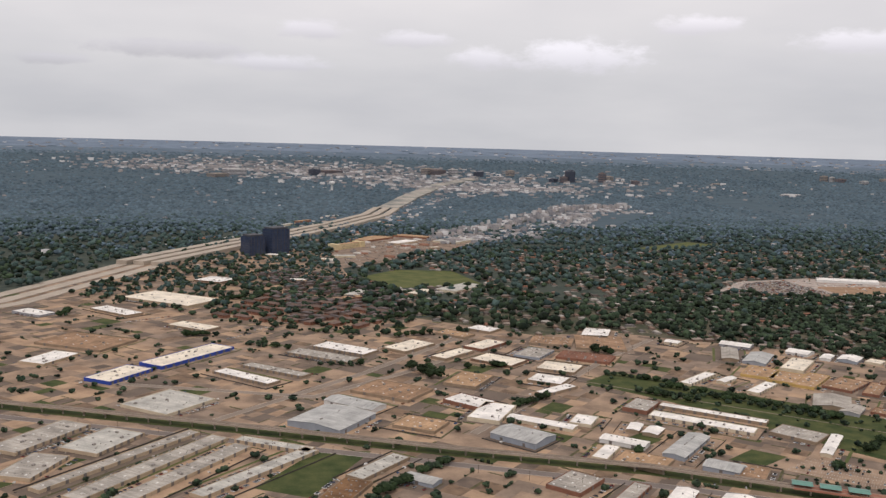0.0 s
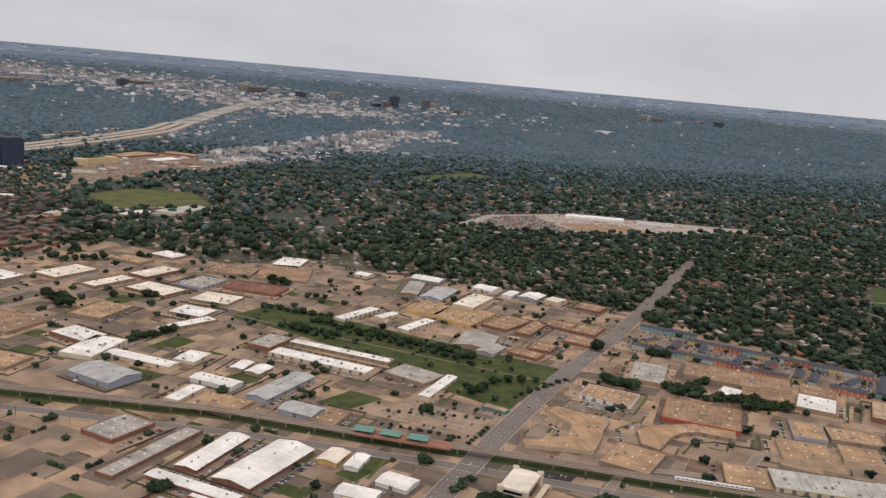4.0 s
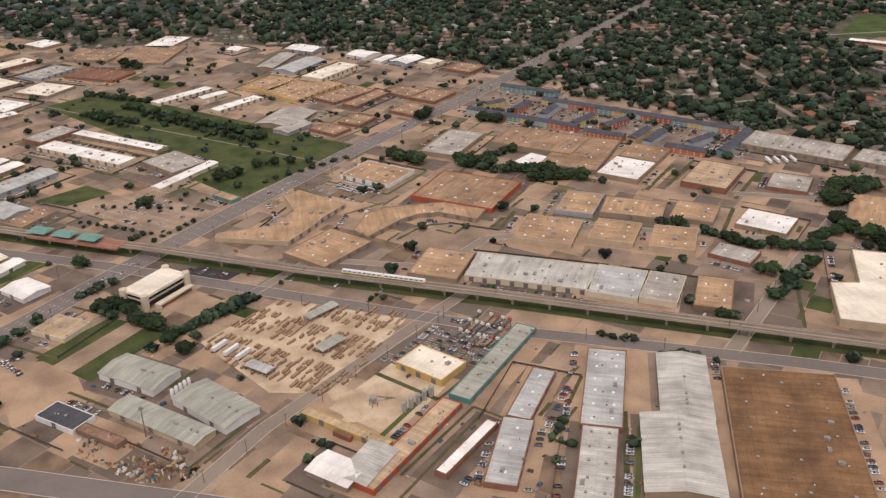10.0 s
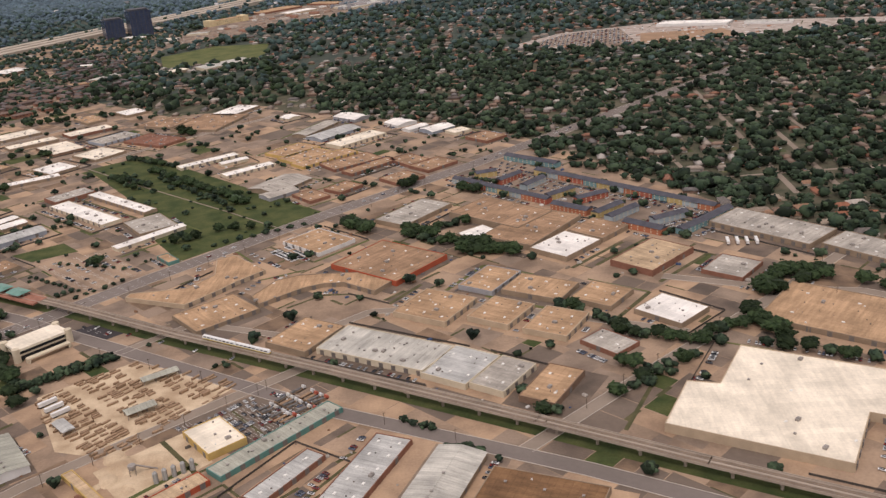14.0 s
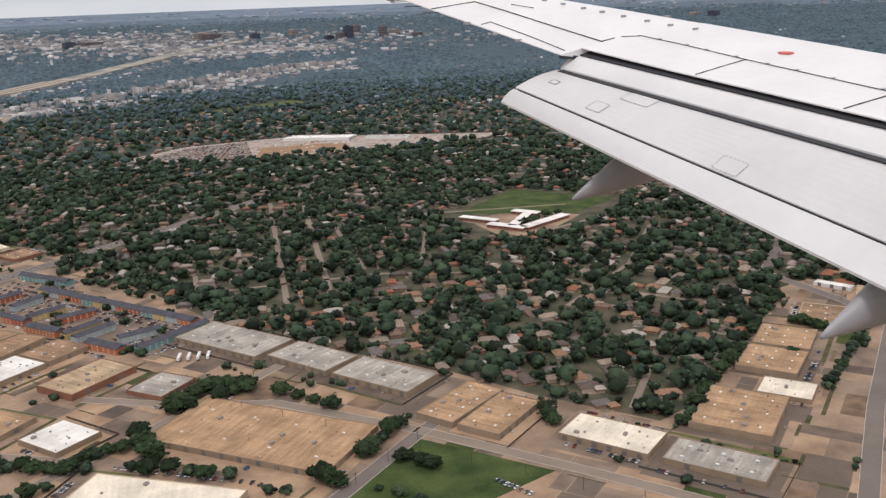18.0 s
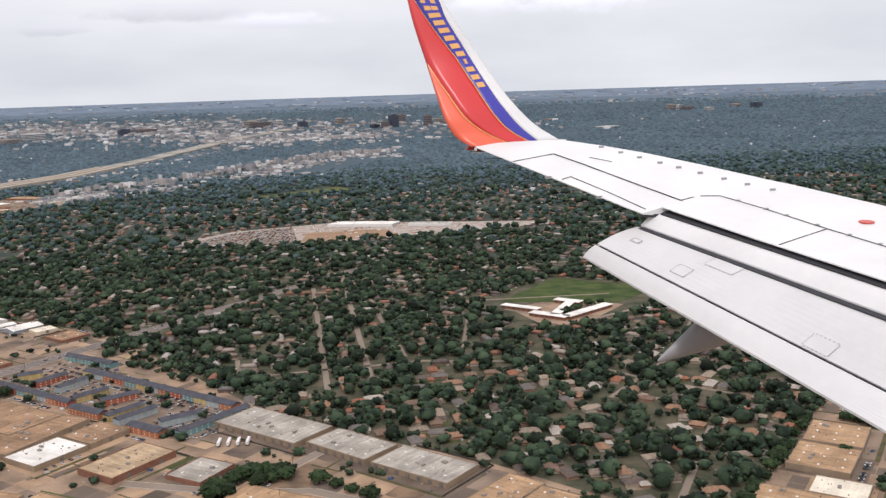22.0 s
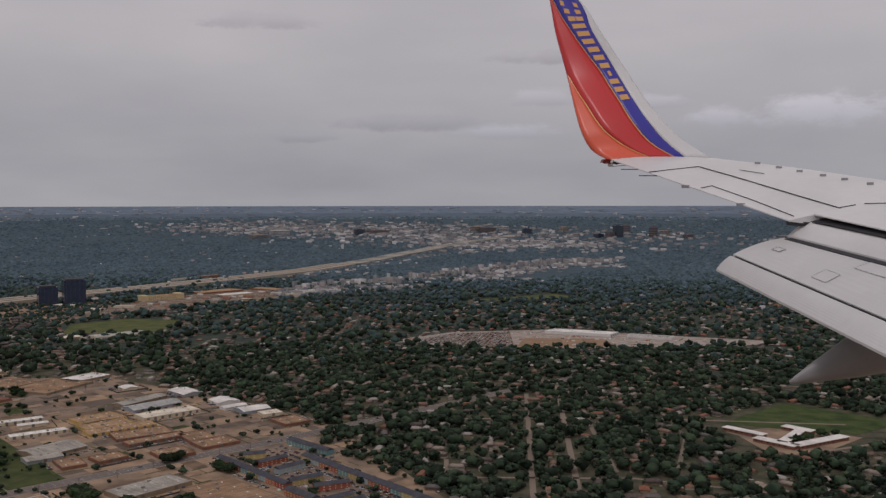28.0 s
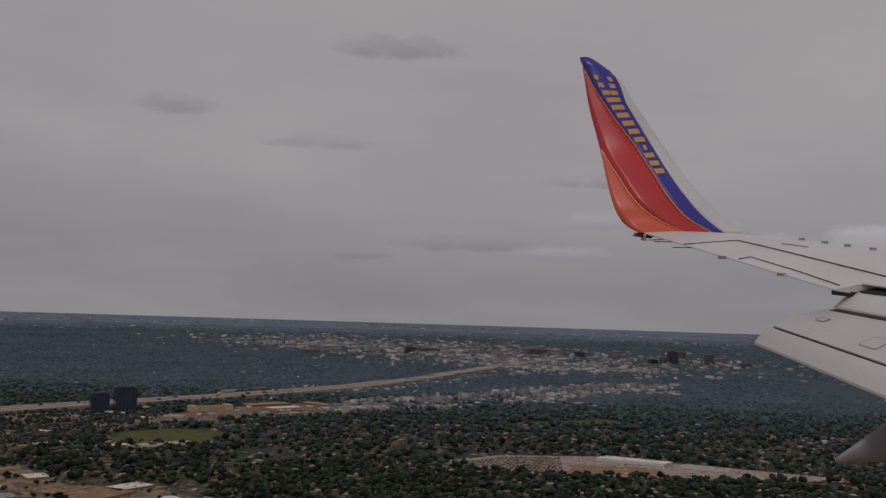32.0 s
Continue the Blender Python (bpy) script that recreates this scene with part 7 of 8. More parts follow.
for px, py, w, h in ((352, 246, 6.5, 1.5), (347, 251, 5.0, 1.1), (361, 250, 5.5, 0.9), (350, 238, 4.5, 1.2)):
    heap = Shape().tube([(0, 0, -0.1), (0.3, 0.1, h * 0.45), (0.2, -0.2, h * 0.8), (0.1, 0, h)], [w, w * 0.62, w * 0.3, w * 0.06], 13)
    ob = new("gravel_mound", heap.mesh("gravel_mound", dirt)); ob.matrix_basis = pose(px, py, 0.04, 0, 0, px * 7) @ Matrix.Diagonal((1, 0.7, 1, 1))
    tagged(ob, "broad pale gravel heap on bare soil", "heap", "gravel mounds")
# scrap and garden ware lying in the yard by the junction
q = np.random.default_rng(93)
JUNK = [(264, 243), (275, 229), (288, 219), (304, 218), (302, 231), (284, 238), (270, 247)]
x, y = q.uniform(262, 306, 900), q.uniform(216, 248, 900)
dens = np.array([noise.noise((a * 0.16, b * 0.16, 1.0)) for a, b in zip(x, y)])
ok = inside(x, y, JUNK) & ~on_foot(x, y, 0.4) & (dens > -0.02)
x, y = x[ok], y[ok]
t = q.uniform(0.25, 1.0, len(x))
junk_mat = palette("scrap_and_garden_ware", [(0.10, 0.075, 0.06), (0.28, 0.13, 0.07), (0.34, 0.29, 0.23), (0.58, 0.55, 0.50), (0.07, 0.13, 0.15), (0.16, 0.10, 0.075), (0.45, 0.32, 0.16)])
many("yard_scrap", bx_v, bx_f, np.stack([x, y, np.full(len(x), 0.03)], 1), np.stack([t * 1.9, t * 0.7, t * q.uniform(0.4, 1.3, len(x))], 1), q.uniform(0, 3, len(x)), junk_mat, "scrap metal and garden ware lying in a yard", "clutter")
mast = thing("floodlight_mast", pose(288, 241, 0), "tall steel floodlight mast beside a workshop", "lamp")
part("mast", Shape().tube([(0, 0, -0.2), (0, 0, 10.5)], [0.22, 0.13], 8).mesh("mast", rail_steel), mast)
for k in range(6):
    part("floodlight", Shape().box(0.45, -0.22, 10.0, 0.75, 0.22, 10.55).mesh("floodlight", vent_mat), mast, m=Matrix.Rotation(k * 1.047, 4, "Z"))
for k in range(5):
    tank = thing("storage_tank", pose(294.6 + 1.25 * k, 260.6 + 1.35 * k, 0), "white upright storage tank beside a workshop", "tank", "storage tanks")
    part("shell", Shape().tube([(0, 0, 0), (0, 0, 3.0), (0, 0, 3.35)], [0.62, 0.62, 0.1], 12).mesh("shell", WALL["white"], True), tank)
    part("hatch", Shape().tube([(0, 0, 3.3), (0, 0, 3.5)], [0.16, 0.16], 8).mesh("hatch", vent_mat), tank)
# flatbed trucks of the yard by the yellow building
CAB = Shape().box(2.3, -0.62, 0.35, 3.5, 0.62, 1.15).add([(2.35, -0.58, 1.15), (3.3, -0.58, 1.15), (3.3, 0.58, 1.15), (2.35, 0.58, 1.15), (2.4, -0.52, 1.65), (3.0, -0.52, 1.65), (3.0, 0.52, 1.65), (2.4, 0.52, 1.65)], [(0, 1, 5, 4), (1, 2, 6, 5), (2, 3, 7, 6), (3, 0, 4, 7), (4, 5, 6, 7)]).mesh("cab", palette("truck_cab_paint", [(0.70, 0.70, 0.68), (0.66, 0.66, 0.64), (0.45, 0.10, 0.06), (0.68, 0.67, 0.62)], island=False, rough=0.35))
BED = Shape().box(-3.2, -0.65, 0.55, 2.2, 0.65, 0.75).box(-3.2, -0.66, 0.75, -3.1, 0.66, 1.2).mesh("flat_bed", timber)
LOAD = Shape().box(-2.9, -0.5, 0.75, -1.2, 0.5, 1.5).box(-0.9, -0.5, 0.75, 1.6, 0.5, 1.25).mesh("load", palette("covered_truck_loads", [(0.30, 0.22, 0.15), (0.5, 0.47, 0.42), (0.16, 0.15, 0.14), (0.42, 0.33, 0.22)]))
AXLE = Shape().tube([(0, 0, 0), (0, 0, 1.3)], [0.3, 0.3], 10).mesh("axle", rubber)
c, s_ = math.cos(radians(50)), math.sin(radians(50))
for i in range(3):
    for j in range(7):
        if (i * 7 + j) % 5 == 4:
            continue
        u, v = -7 + 7.4 * i + r.uniform(-0.5, 0.5), -7.5 + 2.4 * j
        ob = thing("flatbed_truck", pose(401 + u * c - v * s_, 277 + u * s_ + v * c, 0.1, 0, 0, 50 + r.uniform(-4, 4)), "white flatbed truck parked in an asphalt yard", "truck", "flatbed trucks")
        part("cab", CAB, ob); part("flat_bed", BED, ob)
        if r.random() < 0.6:
            part("load", LOAD, ob)
        for wx in (-2.2, 2.8):
            part("axle", AXLE, ob, m=Matrix.Translation((wx, 0.65, 0.3)) @ Matrix.Rotation(math.pi / 2, 4, "X"))
# red container behind the red-walled row
ob = thing("freight_container", pose(346, 227, 0.05, 0, 0, -44), "dark red steel freight container in a yard", "container")
part("shell", Shape().box(-3.2, -0.75, 0, 3.2, 0.75, 1.6).mesh("shell", ROOF["red"]), ob)
part("door", Shape().box(3.2, -0.7, 0.05, 3.24, 0.7, 1.55).mesh("door", WALL["red"]), ob)

# ---------------------------------------------------------------- poles along the streets
POLE = Shape().tube([(0, 0, -0.2), (0, 0, 4.8)], [0.11, 0.07], 6).mesh("pole", bark)
ARM = Shape().box(-0.75, -0.05, 4.35, 0.75, 0.05, 4.45).mesh("crossarm", bark)
for x0, y0, x1, y1, n in ((-150, 560, 470, 250, 26), (300, 215, 395, 300, 8), (480, 252, 620, 385, 10), (240, 320, 470, 566, 16), (572, 205, 675, 310, 8), (600, 352, 780, 195, 12), (100, 520, 290, 735, 12)):
    for i in range(n):
        t = (i + 0.5) / n
        ob = thing("utility_pole", pose(x0 + (x1 - x0) * t, y0 + (y1 - y0) * t - 5, 0, 0, 0, 40), "thin wooden utility pole beside a street", "pole", "utility poles")
        part("pole", POLE, ob); part("crossarm", ARM, ob)

# ---------------------------------------------------------------- dark glass towers by the freeway
for px, py, w, d, h in ((-50, 1318, 26, 22, 27), (-18, 1335, 30, 24, 36)):
    ob = thing("glass_tower", pose(px, py, 0, 0, 0, 35), "dark blue glass office tower beside the freeway", "tower", "glass towers")
    part("curtain_wall", Shape().box(-w / 2, -d / 2, 0, w / 2, d / 2, h).mesh("curtain_wall", tower_glass), ob)
    part("crown", Shape().box(-w / 2 + 2, -d / 2 + 2, h, w / 2 - 2, d / 2 - 2, h + 2).mesh("crown", ROOF["charcoal"]), ob)
    for k in range(1, int(h / 3.5)):
        part("floor_line", Shape().box(-w / 2 - 0.15, -d / 2 - 0.15, k * 3.5, w / 2 + 0.15, d / 2 + 0.15, k * 3.5 + 0.22).mesh("floor_line", ROOF["charcoal"]), ob)
    for k in range(5):
        q = -w / 2 + w * (k + 0.5) / 5
        part("mullion", Shape().box(q - 0.25, -d / 2 - 0.3, 0, q + 0.25, -d / 2, h).mesh("mullion", ROOF["charcoal"]), ob)

# ---------------------------------------------------------------- shops, hotel and flats by the freeway
sheet("shop_car_park", [(13, 1204), (69, 1371), (139, 1552), (233, 1586), (258, 1502), (348, 1623), (350, 1529), (255, 1385), (174, 1332), (130, 1245), (61, 1181)], 0.06, concrete_grey, "pale car parks of the shops by the freeway", "pavement")
OPEN.append([(13, 1204), (69, 1371), (139, 1552), (233, 1586), (258, 1502), (348, 1623), (350, 1529), (255, 1385), (174, 1332), (130, 1245), (61, 1181)])
FREEWAY_BLOCKS = [[(-11, 1695), (18, 1749)], [(24, 1781), (50, 1818)], [(-31, 1306), (0, 1296)], [(38, 1262), (59, 1250)], [(62, 1295), (92, 1295)], [(112, 1492), (166, 1554)], [(166, 1454), (204, 1495)], [(217, 1397), (231, 1404)], [(255, 1478), (321, 1559)], [(189, 1581), (241, 1548)], [(-215, 3028), (-166, 3053)], [(-145, 3436), (-98, 3455)], [(57, 967), (75, 999)], [(39, 946), (66, 963)], [(-5, 1077), (15, 1074)], [(125, 974), (147, 1001)], [(164, 996), (208, 1040)]]
for k, (p0, p1) in enumerate(FREEWAY_BLOCKS):
    l = max(8, math.dist(p0, p1))
    big = k == 0 or k == 5
    d, h = (9, 5.5) if k in (0, 1) else (0.42 * l, 2.6)
    mx, my = (p0[0] + p1[0]) / 2, (p0[1] + p1[1]) / 2
    ob = thing("shop_block", pose(mx, my, float(lift(mx, my)), 0, 0, math.degrees(math.atan2(p1[1] - p0[1], p1[0] - p0[0]))), "pale flat-roofed shop block beside car parks", "building", "shops by the freeway")
    part("wall", Shape().box(-l / 2, -d / 2, -0.3, l / 2, d / 2, h).mesh("wall", WALL[("cream", "brick", "sand", "tan")[k % 4]]), ob)
    part("roof", Shape().box(-l / 2 + 0.3, -d / 2 + 0.3, h, l / 2 - 0.3, d / 2 - 0.3, h + 0.25).mesh("roof", ROOF[("pale", "tan", "white", "cream")[k % 4]]), ob)
hotel = thing("hotel", pose(89, 1403, 0, 0, 0, 47), "long cream hotel of several storeys by the freeway", "hotel")
part("wall", Shape().box(-30, -6, -0.2, 30, 6, 7).box(-34, -9, -0.2, -24, 9, 8.5).box(24, -9, -0.2, 34, 9, 8.5).mesh("wall", material("cream_hotel_wall", (0.62, 0.50, 0.30), 0.85, 0.1, 0.2)), hotel)
part("roof", Shape().box(-29, -5.5, 7, 29, 5.5, 7.4).mesh("roof", ROOF["tan"]), hotel)
for k in range(3):
    for i in range(14):
        part("window", PANE, hotel, m=Matrix.Translation((-22.5 + 3.4 * i, -6.03, 1.4 + 2.2 * k)))
q = np.random.default_rng(50)
FLATLAND = [(-44, 1126), (-5, 1166), (74, 1093), (111, 954), (104, 865), (64, 844), (-9, 831)]
gx, gy = np.meshgrid(np.arange(-60, 130, 13.0), np.arange(820, 1180, 17.0))
gx, gy = gx.ravel() + q.uniform(-3, 3, gx.size), gy.ravel() + q.uniform(-4, 4, gx.size)
ok = (q.uniform(0, 1, gx.size) < 0.68) & inside(gx, gy, FLATLAND) & ~on_foot(gx, gy, 7) & ~near_road(gx, gy, 4)
gx, gy = gx[ok], gy[ok]
turns = q.choice([radians(-42), radians(48)], len(gx)) + q.normal(0, 0.05, len(gx))
brick_mass = material("brown_brick_of_far_flats", (0.21, 0.152, 0.125), 0.9, 0.2, 0.2, island=True, spread=0.35)
roof_mass = material("shingles_of_far_flats", (0.145, 0.122, 0.116), 0.9, 0.2, 0.2, island=True, spread=0.4)
spots = np.stack([gx, gy, np.zeros(len(gx))], 1)
mv, mf, nv_, nf_ = house_mesh(12, 6, 2.8, 1.1)
many("brick_flat_walls", mv, mf, spots, np.ones((len(gx), 3)), turns, brick_mass, "brown brick walls of close-set far flats", "buildings")
many("brick_flat_roofs", nv_, nf_, spots, np.ones((len(gx), 3)), turns, roof_mass, "brown shingle roofs of close-set far flats", "buildings")
# shops and cars on the far car parks
x, y, q = scatter(700, (10, 350, 1180, 1630), 51)
ok = inside(x, y, OPEN[-1])
car_mass("far_car", x[ok], y[ok], q.uniform(0, 6, ok.sum()), "cars on the far car parks")
x, y, q = scatter(420, (-200, 420, 1150, 2100), 52)
ok = (near_road(x, y, 60) | inside(x, y, OPEN[-1])) & ~near_road(x, y, 8)
x, y = x[ok], y[ok]
s = q.uniform(5, 16, len(x))
roadside = palette("roofs_by_the_freeway", [(0.46, 0.40, 0.34), (0.34, 0.24, 0.18), (0.62, 0.58, 0.52), (0.30, 0.16, 0.11), (0.24, 0.21, 0.19)])
many("roadside_shops", box_v, box_f, np.stack([x, y, np.zeros(len(x))], 1), np.stack([s, s * 0.5, q.uniform(1.5, 3.5, len(x))], 1), q.choice([0.9, 2.5], len(x)) + q.normal(0, 0.1, len(x)), roadside, "low shops and offices beside the freeway", "buildings")

# ---------------------------------------------------------------- far city
FAR_WALL = {"white": material("far_white_facade", (0.52, 0.50, 0.48), 0.8, 0.1, 0.05), "sand": material("far_sandy_facade", (0.36, 0.31, 0.26), 0.8, 0.1, 0.05),
            "brown": material("far_brown_facade", (0.20, 0.16, 0.15), 0.8, 0.1, 0.05), "dark": material("far_dark_glass_facade", (0.045, 0.055, 0.08), 0.3, 0.1, 0.05)}


def tower(x, y, z, w, h, kind):
    """A far office block with floor bands."""
    ob = thing("office_tower", pose(x, y, z, 0, 0, 20 + (x * 7) % 30), {"white": "far white office block on the plain", "sand": "far sandy office block on the plain", "brown": "far brown office tower on the plain", "dark": "far dark glass office tower on the plain"}[kind], "tower", "far skyline")
    d = w * 0.7
    part("facade", Shape().box(-w / 2, -d / 2, -3, w / 2, d / 2, h).mesh("facade", FAR_WALL[kind]), ob)
    part("plant_room", Shape().box(-w / 4, -d / 4, h, w / 4, d / 4, h * 1.08).mesh("plant_room", FAR_WALL[kind]), ob)
    for k in range(1, 5):
        part("window_band", Shape().box(-w / 2 - 0.2, -d / 2 - 0.2, h * k / 5, w / 2 + 0.2, d / 2 + 0.2, h * (k + 0.45) / 5).mesh("window_band", FAR_WALL["dark"]), ob)


def water_tower(x, y, z, h):
    ob = thing("water_tower", pose(x, y, z), "far white water tower on a single stem", "water tower")
    s = h / 10
    part("tank", Shape().tube([(0, 0, 6 * s), (0, 0, 7 * s), (0, 0, 8.6 * s), (0, 0, 9.6 * s), (0, 0, 10 * s)], [1.2 * s, 2.6 * s, 2.9 * s, 2.2 * s, 0.5 * s], 14).mesh("tank", WALL["white"], True), ob)
    part("stem", Shape().tube([(0, 0, -2), (0, 0, 6.2 * s)], [1.3 * s, 1.1 * s], 12).mesh("stem", WALL["white"]), ob)


tower(-136, 3102, 29.7, 63.2, 23.7, "white")
tower(-185, 3018, 26.2, 58.1, 15.5, "sand")
tower(126, 3173, 31.4, 33.6, 23.7, "dark")
tower(183, 3214, 33.1, 67.8, 18.0, "brown")
tower(530, 3262, 35.3, 39.9, 27.9, "sand")
tower(565, 3256, 35.1, 51.7, 23.9, "brown")
tower(624, 3270, 35.9, 29.9, 25.9, "white")
tower(703, 3205, 33.1, 29.3, 23.4, "dark")
tower(831, 3253, 36.1, 29.7, 25.8, "sand")
tower(996, 3065, 28.4, 28.1, 43.0, "dark")
tower(968, 3048, 27.5, 26.0, 24.2, "brown")
tower(933, 3057, 27.6, 28.0, 16.8, "dark")
tower(1038, 3201, 35.3, 27.4, 33.2, "brown")
tower(1109, 3058, 29.2, 24.3, 37.4, "brown")
tower(1157, 3118, 32.5, 30.6, 21.0, "sand")
tower(1211, 3005, 28.0, 25.9, 16.6, "brown")
tower(249, 3352, 39.9, 33.1, 16.6, "white")
tower(-291, 3109, 31.4, 24.1, 14.1, "white")
tower(753, 3123, 29.4, 38.1, 15.2, "white")
tower(874, 3144, 31.1, 46.0, 11.5, "sand")
tower(1980, 3095, 46.2, 24.3, 26.3, "sand")
tower(2004, 3081, 46.1, 20.2, 24.2, "white")
tower(2030, 3065, 46.0, 40.4, 18.2, "brown")
tower(2070, 2985, 43.3, 27.8, 17.8, "white")
tower(2209, 3063, 50.8, 37.1, 16.5, "sand")
tower(2243, 2983, 47.9, 36.5, 24.3, "dark")
tower(1589, 2664, 19.5, 67.9, 6.8, "white")
tower(1514, 3004, 32.3, 37.7, 9.4, "sand")
water_tower(152, 2683, 11.2, 28.6)
water_tower(-198, 3535, 52.3, 20.2)
far_roofs = palette("far_pale_roofs", [(0.42, 0.41, 0.40), (0.30, 0.285, 0.275), (0.25, 0.245, 0.245), (0.58, 0.57, 0.56), (0.33, 0.30, 0.285), (0.21, 0.21, 0.22)], rough=0.8)


def along(name, line, n, spread, size, high, label, seed):
    """Low far buildings on both sides of a line."""
    q = np.random.default_rng(seed)
    pts, sz = [], []
    for i in range(n):
        t = q.uniform(0, len(line) - 1.001)
        k = int(t)
        a, b = line[k], line[k + 1]
        f = t - k
        px, py, pz = afar(a[0] + (b[0] - a[0]) * f + q.normal() * spread * 0.6, a[1] + (b[1] - a[1]) * f + q.normal() * spread)
        pts.append((px, py, pz - 0.5)); s = q.uniform(0.4, 1.3) * size
        sz.append((s, s * q.uniform(0.4, 1), high * q.uniform(0.7, 1.6) + 0.5))
    many(name, box_v, box_f, np.array(pts), np.array(sz), q.uniform(0, 3, n), far_roofs, label, "buildings")


along("far_shops", [(588, 1858), (630, 2013), (707, 2147), (783, 2306), (864, 2217)], 320, 60, 12, 3.5, "far pale shops and car parks among trees", 31)
along("far_shops", [(132, 1881), (227, 1960), (320, 2262), (420, 2533), (530, 2841)], 90, 50, 10, 3.0, "far pale buildings along the freeway", 32)
def far_strip(name, pts, width, mat, label):
    """A broad pale road lying over the rising plain, in short lengths."""
    sh = Shape()
    line = []
    for a, b in zip(pts, pts[1:]):
        n = max(2, int(math.dist(a, b) / 60))
        line += [(lerp2(a[0], b[0], k / n), lerp2(a[1], b[1], k / n)) for k in range(n)]
    line.append(pts[-1])
    for i, (x, y) in enumerate(line):
        a, b = line[max(0, i - 1)], line[min(len(line) - 1, i + 1)]
        d = Vector((b[0] - a[0], b[1] - a[1])).normalized()
        for z in (5.0, 0.5):
            sh.v += [(x + k * d.y * width / 2, y - k * d.x * width / 2, float(lift(x, y)) + z) for k in (-1, 1)]
    for i in range(len(line) - 1):
        k = 4 * i
        sh.f += [(k, k + 1, k + 5, k + 4), (k + 1, k + 3, k + 7, k + 5), (k + 2, k, k + 4, k + 6)]
    return tagged(new(name, sh.mesh(name, mat)), label, "road", "", "structure")


def lerp2(a, b, t):
    return a + (b - a) * t


far_pave = material("far_pale_concrete", (0.38, 0.345, 0.29), 0.95, 0.5, 0.02, (0.17, 0.18, 0.165), 6)
far_strip("freeway", [(245, 2155), (345, 2482), (490, 2860), (660, 3120)], 52, far_pave, "far raised pale freeway running to the city")
far_strip("road", [(260, 1600), (400, 1690), (540, 1960), (720, 2250), (900, 2330)], 13, far_pave, "far pale road past shops among trees")
along("far_shops", [(260, 1600), (400, 1690), (540, 1960), (720, 2250), (900, 2330)], 200, 24, 10, 8.5, "far low shops along the pale road", 38)
along("far_city", [(397, 3160), (563, 3100), (747, 3300), (900, 3150)], 330, 90, 17, 4.5, "far broad pale roofs of the city", 39)
along("far_shops", [(260, 1520), (329, 1575), (410, 1613), (480, 1742), (595, 1799)], 300, 34, 11, 3.5, "far shops along a road in the trees", 33)
along("far_city", [(-1029, 5153), (-517, 4866), (27, 4183), (444, 3659), (774, 3199)], 900, 330, 17, 4.5, "far pale flat roofs of the city", 34)
along("far_city", [(-1485, 6437), (-600, 5778), (166, 4999), (764, 4226), (1225, 3773)], 700, 600, 17, 4.5, "pale roofs near the horizon", 35)
a = np.random.default_rng(37)
ang, dist = a.uniform(0.6, 2.6, 650), a.uniform(3800, 4440, 650)
x, y = 400 + dist * np.cos(ang), dist * np.sin(ang)
s = a.uniform(8, 22, 650)
many("horizon_roofs", box_v, box_f, np.stack([x, y, lift(x, y) - 0.3], 1), np.stack([s, s * 0.6, a.uniform(2.0, 4.5, 650)], 1), a.uniform(0, 3, 650), far_roofs, "pale roofs near the horizon", "buildings")
s = a.uniform(5, 12, 650)
# blue-grey leaf colour that imitates haze over the farthest groves
horizon_haze_leaf = material("haze_tinted_leaves_at_the_horizon", (0.14, 0.18, 0.22), 0.9, 0.2, 0.006, (0.11, 0.15, 0.19), island=True, spread=0.2)
many("horizon_groves", *crown(1, 0.7, 95, 0.25, 1.5), np.stack([x + a.uniform(-60, 60, 650), y + a.uniform(-40, 40, 650), lift(x, y) - 3], 1), np.stack([s * 2.2, s, s * 0.28], 1), a.uniform(-0.3, 0.3, 650), horizon_haze_leaf, "far groves near the horizon", "trees")
x, y, q = scatter(260, (-900, 2200, 1200, 3600), 36)
ok = inside(x, y, VIEW) & ~inside(x, y, TOWN)
x, y = x[ok], y[ok]
s = q.uniform(4, 10, len(x))
many("far_roof_specks", box_v, box_f, np.stack([x, y, lift(x, y)], 1), np.stack([s, s * 0.6, q.uniform(2.5, 5.0, len(x))], 1), q.uniform(0, 3, len(x)), far_roofs, "scattered roofs showing through far trees", "buildings")

# ---------------------------------------------------------------- airliner wing
wing_white = material("white_wing_paint", (0.75, 0.745, 0.73), 0.38, 0.05, 0.9, fine=3)
wing_grey = material("grey_flap_paint", (0.64, 0.636, 0.625), 0.42, 0.05, 0.9, fine=3)
# near-black for joints and wicks, and for shade painted into the gaps
wing_dark = material("dark_wing_joints_and_gap_shade", (0.03, 0.03, 0.035), 0.7, 0.1, 2.0)
fairing_grey = material("grey_fairing_paint", (0.33, 0.33, 0.34), 0.45, 0.08, 0.8)
tail_blue = material("blue_winglet_paint", (0.05, 0.045, 0.36), 0.32, 0.04, 1.0)
tail_red = material("red_winglet_paint", (0.64, 0.042, 0.042), 0.32, 0.04, 1.0)
tail_orange = material("orange_winglet_paint", (0.82, 0.135, 0.068), 0.32, 0.04, 1.0)
tail_gold = material("gold_winglet_paint", (0.74, 0.40, 0.13), 0.32, 0.04, 1.0)
red_mark = material("red_wing_mark", (0.60, 0.10, 0.08), 0.5, 0.08, 1.0)

WING_AT = (616.85, 1.28, 152.77)
wing = thing("airliner_wing", pose(*WING_AT, 4.01, 0.00, 3.90), "white airliner wing with lowered flaps and a painted winglet", "wing")


def lerp(a, b, t):
    return a + (b - a) * t


def rear_out(y):
    """Rear edge of the outer wing and its aileron at the span place y."""
    return Vector((2.2, 13.75, -0.80)).lerp(Vector((3.83, 10.75, -1.465)), (13.75 - y) / 3.0)


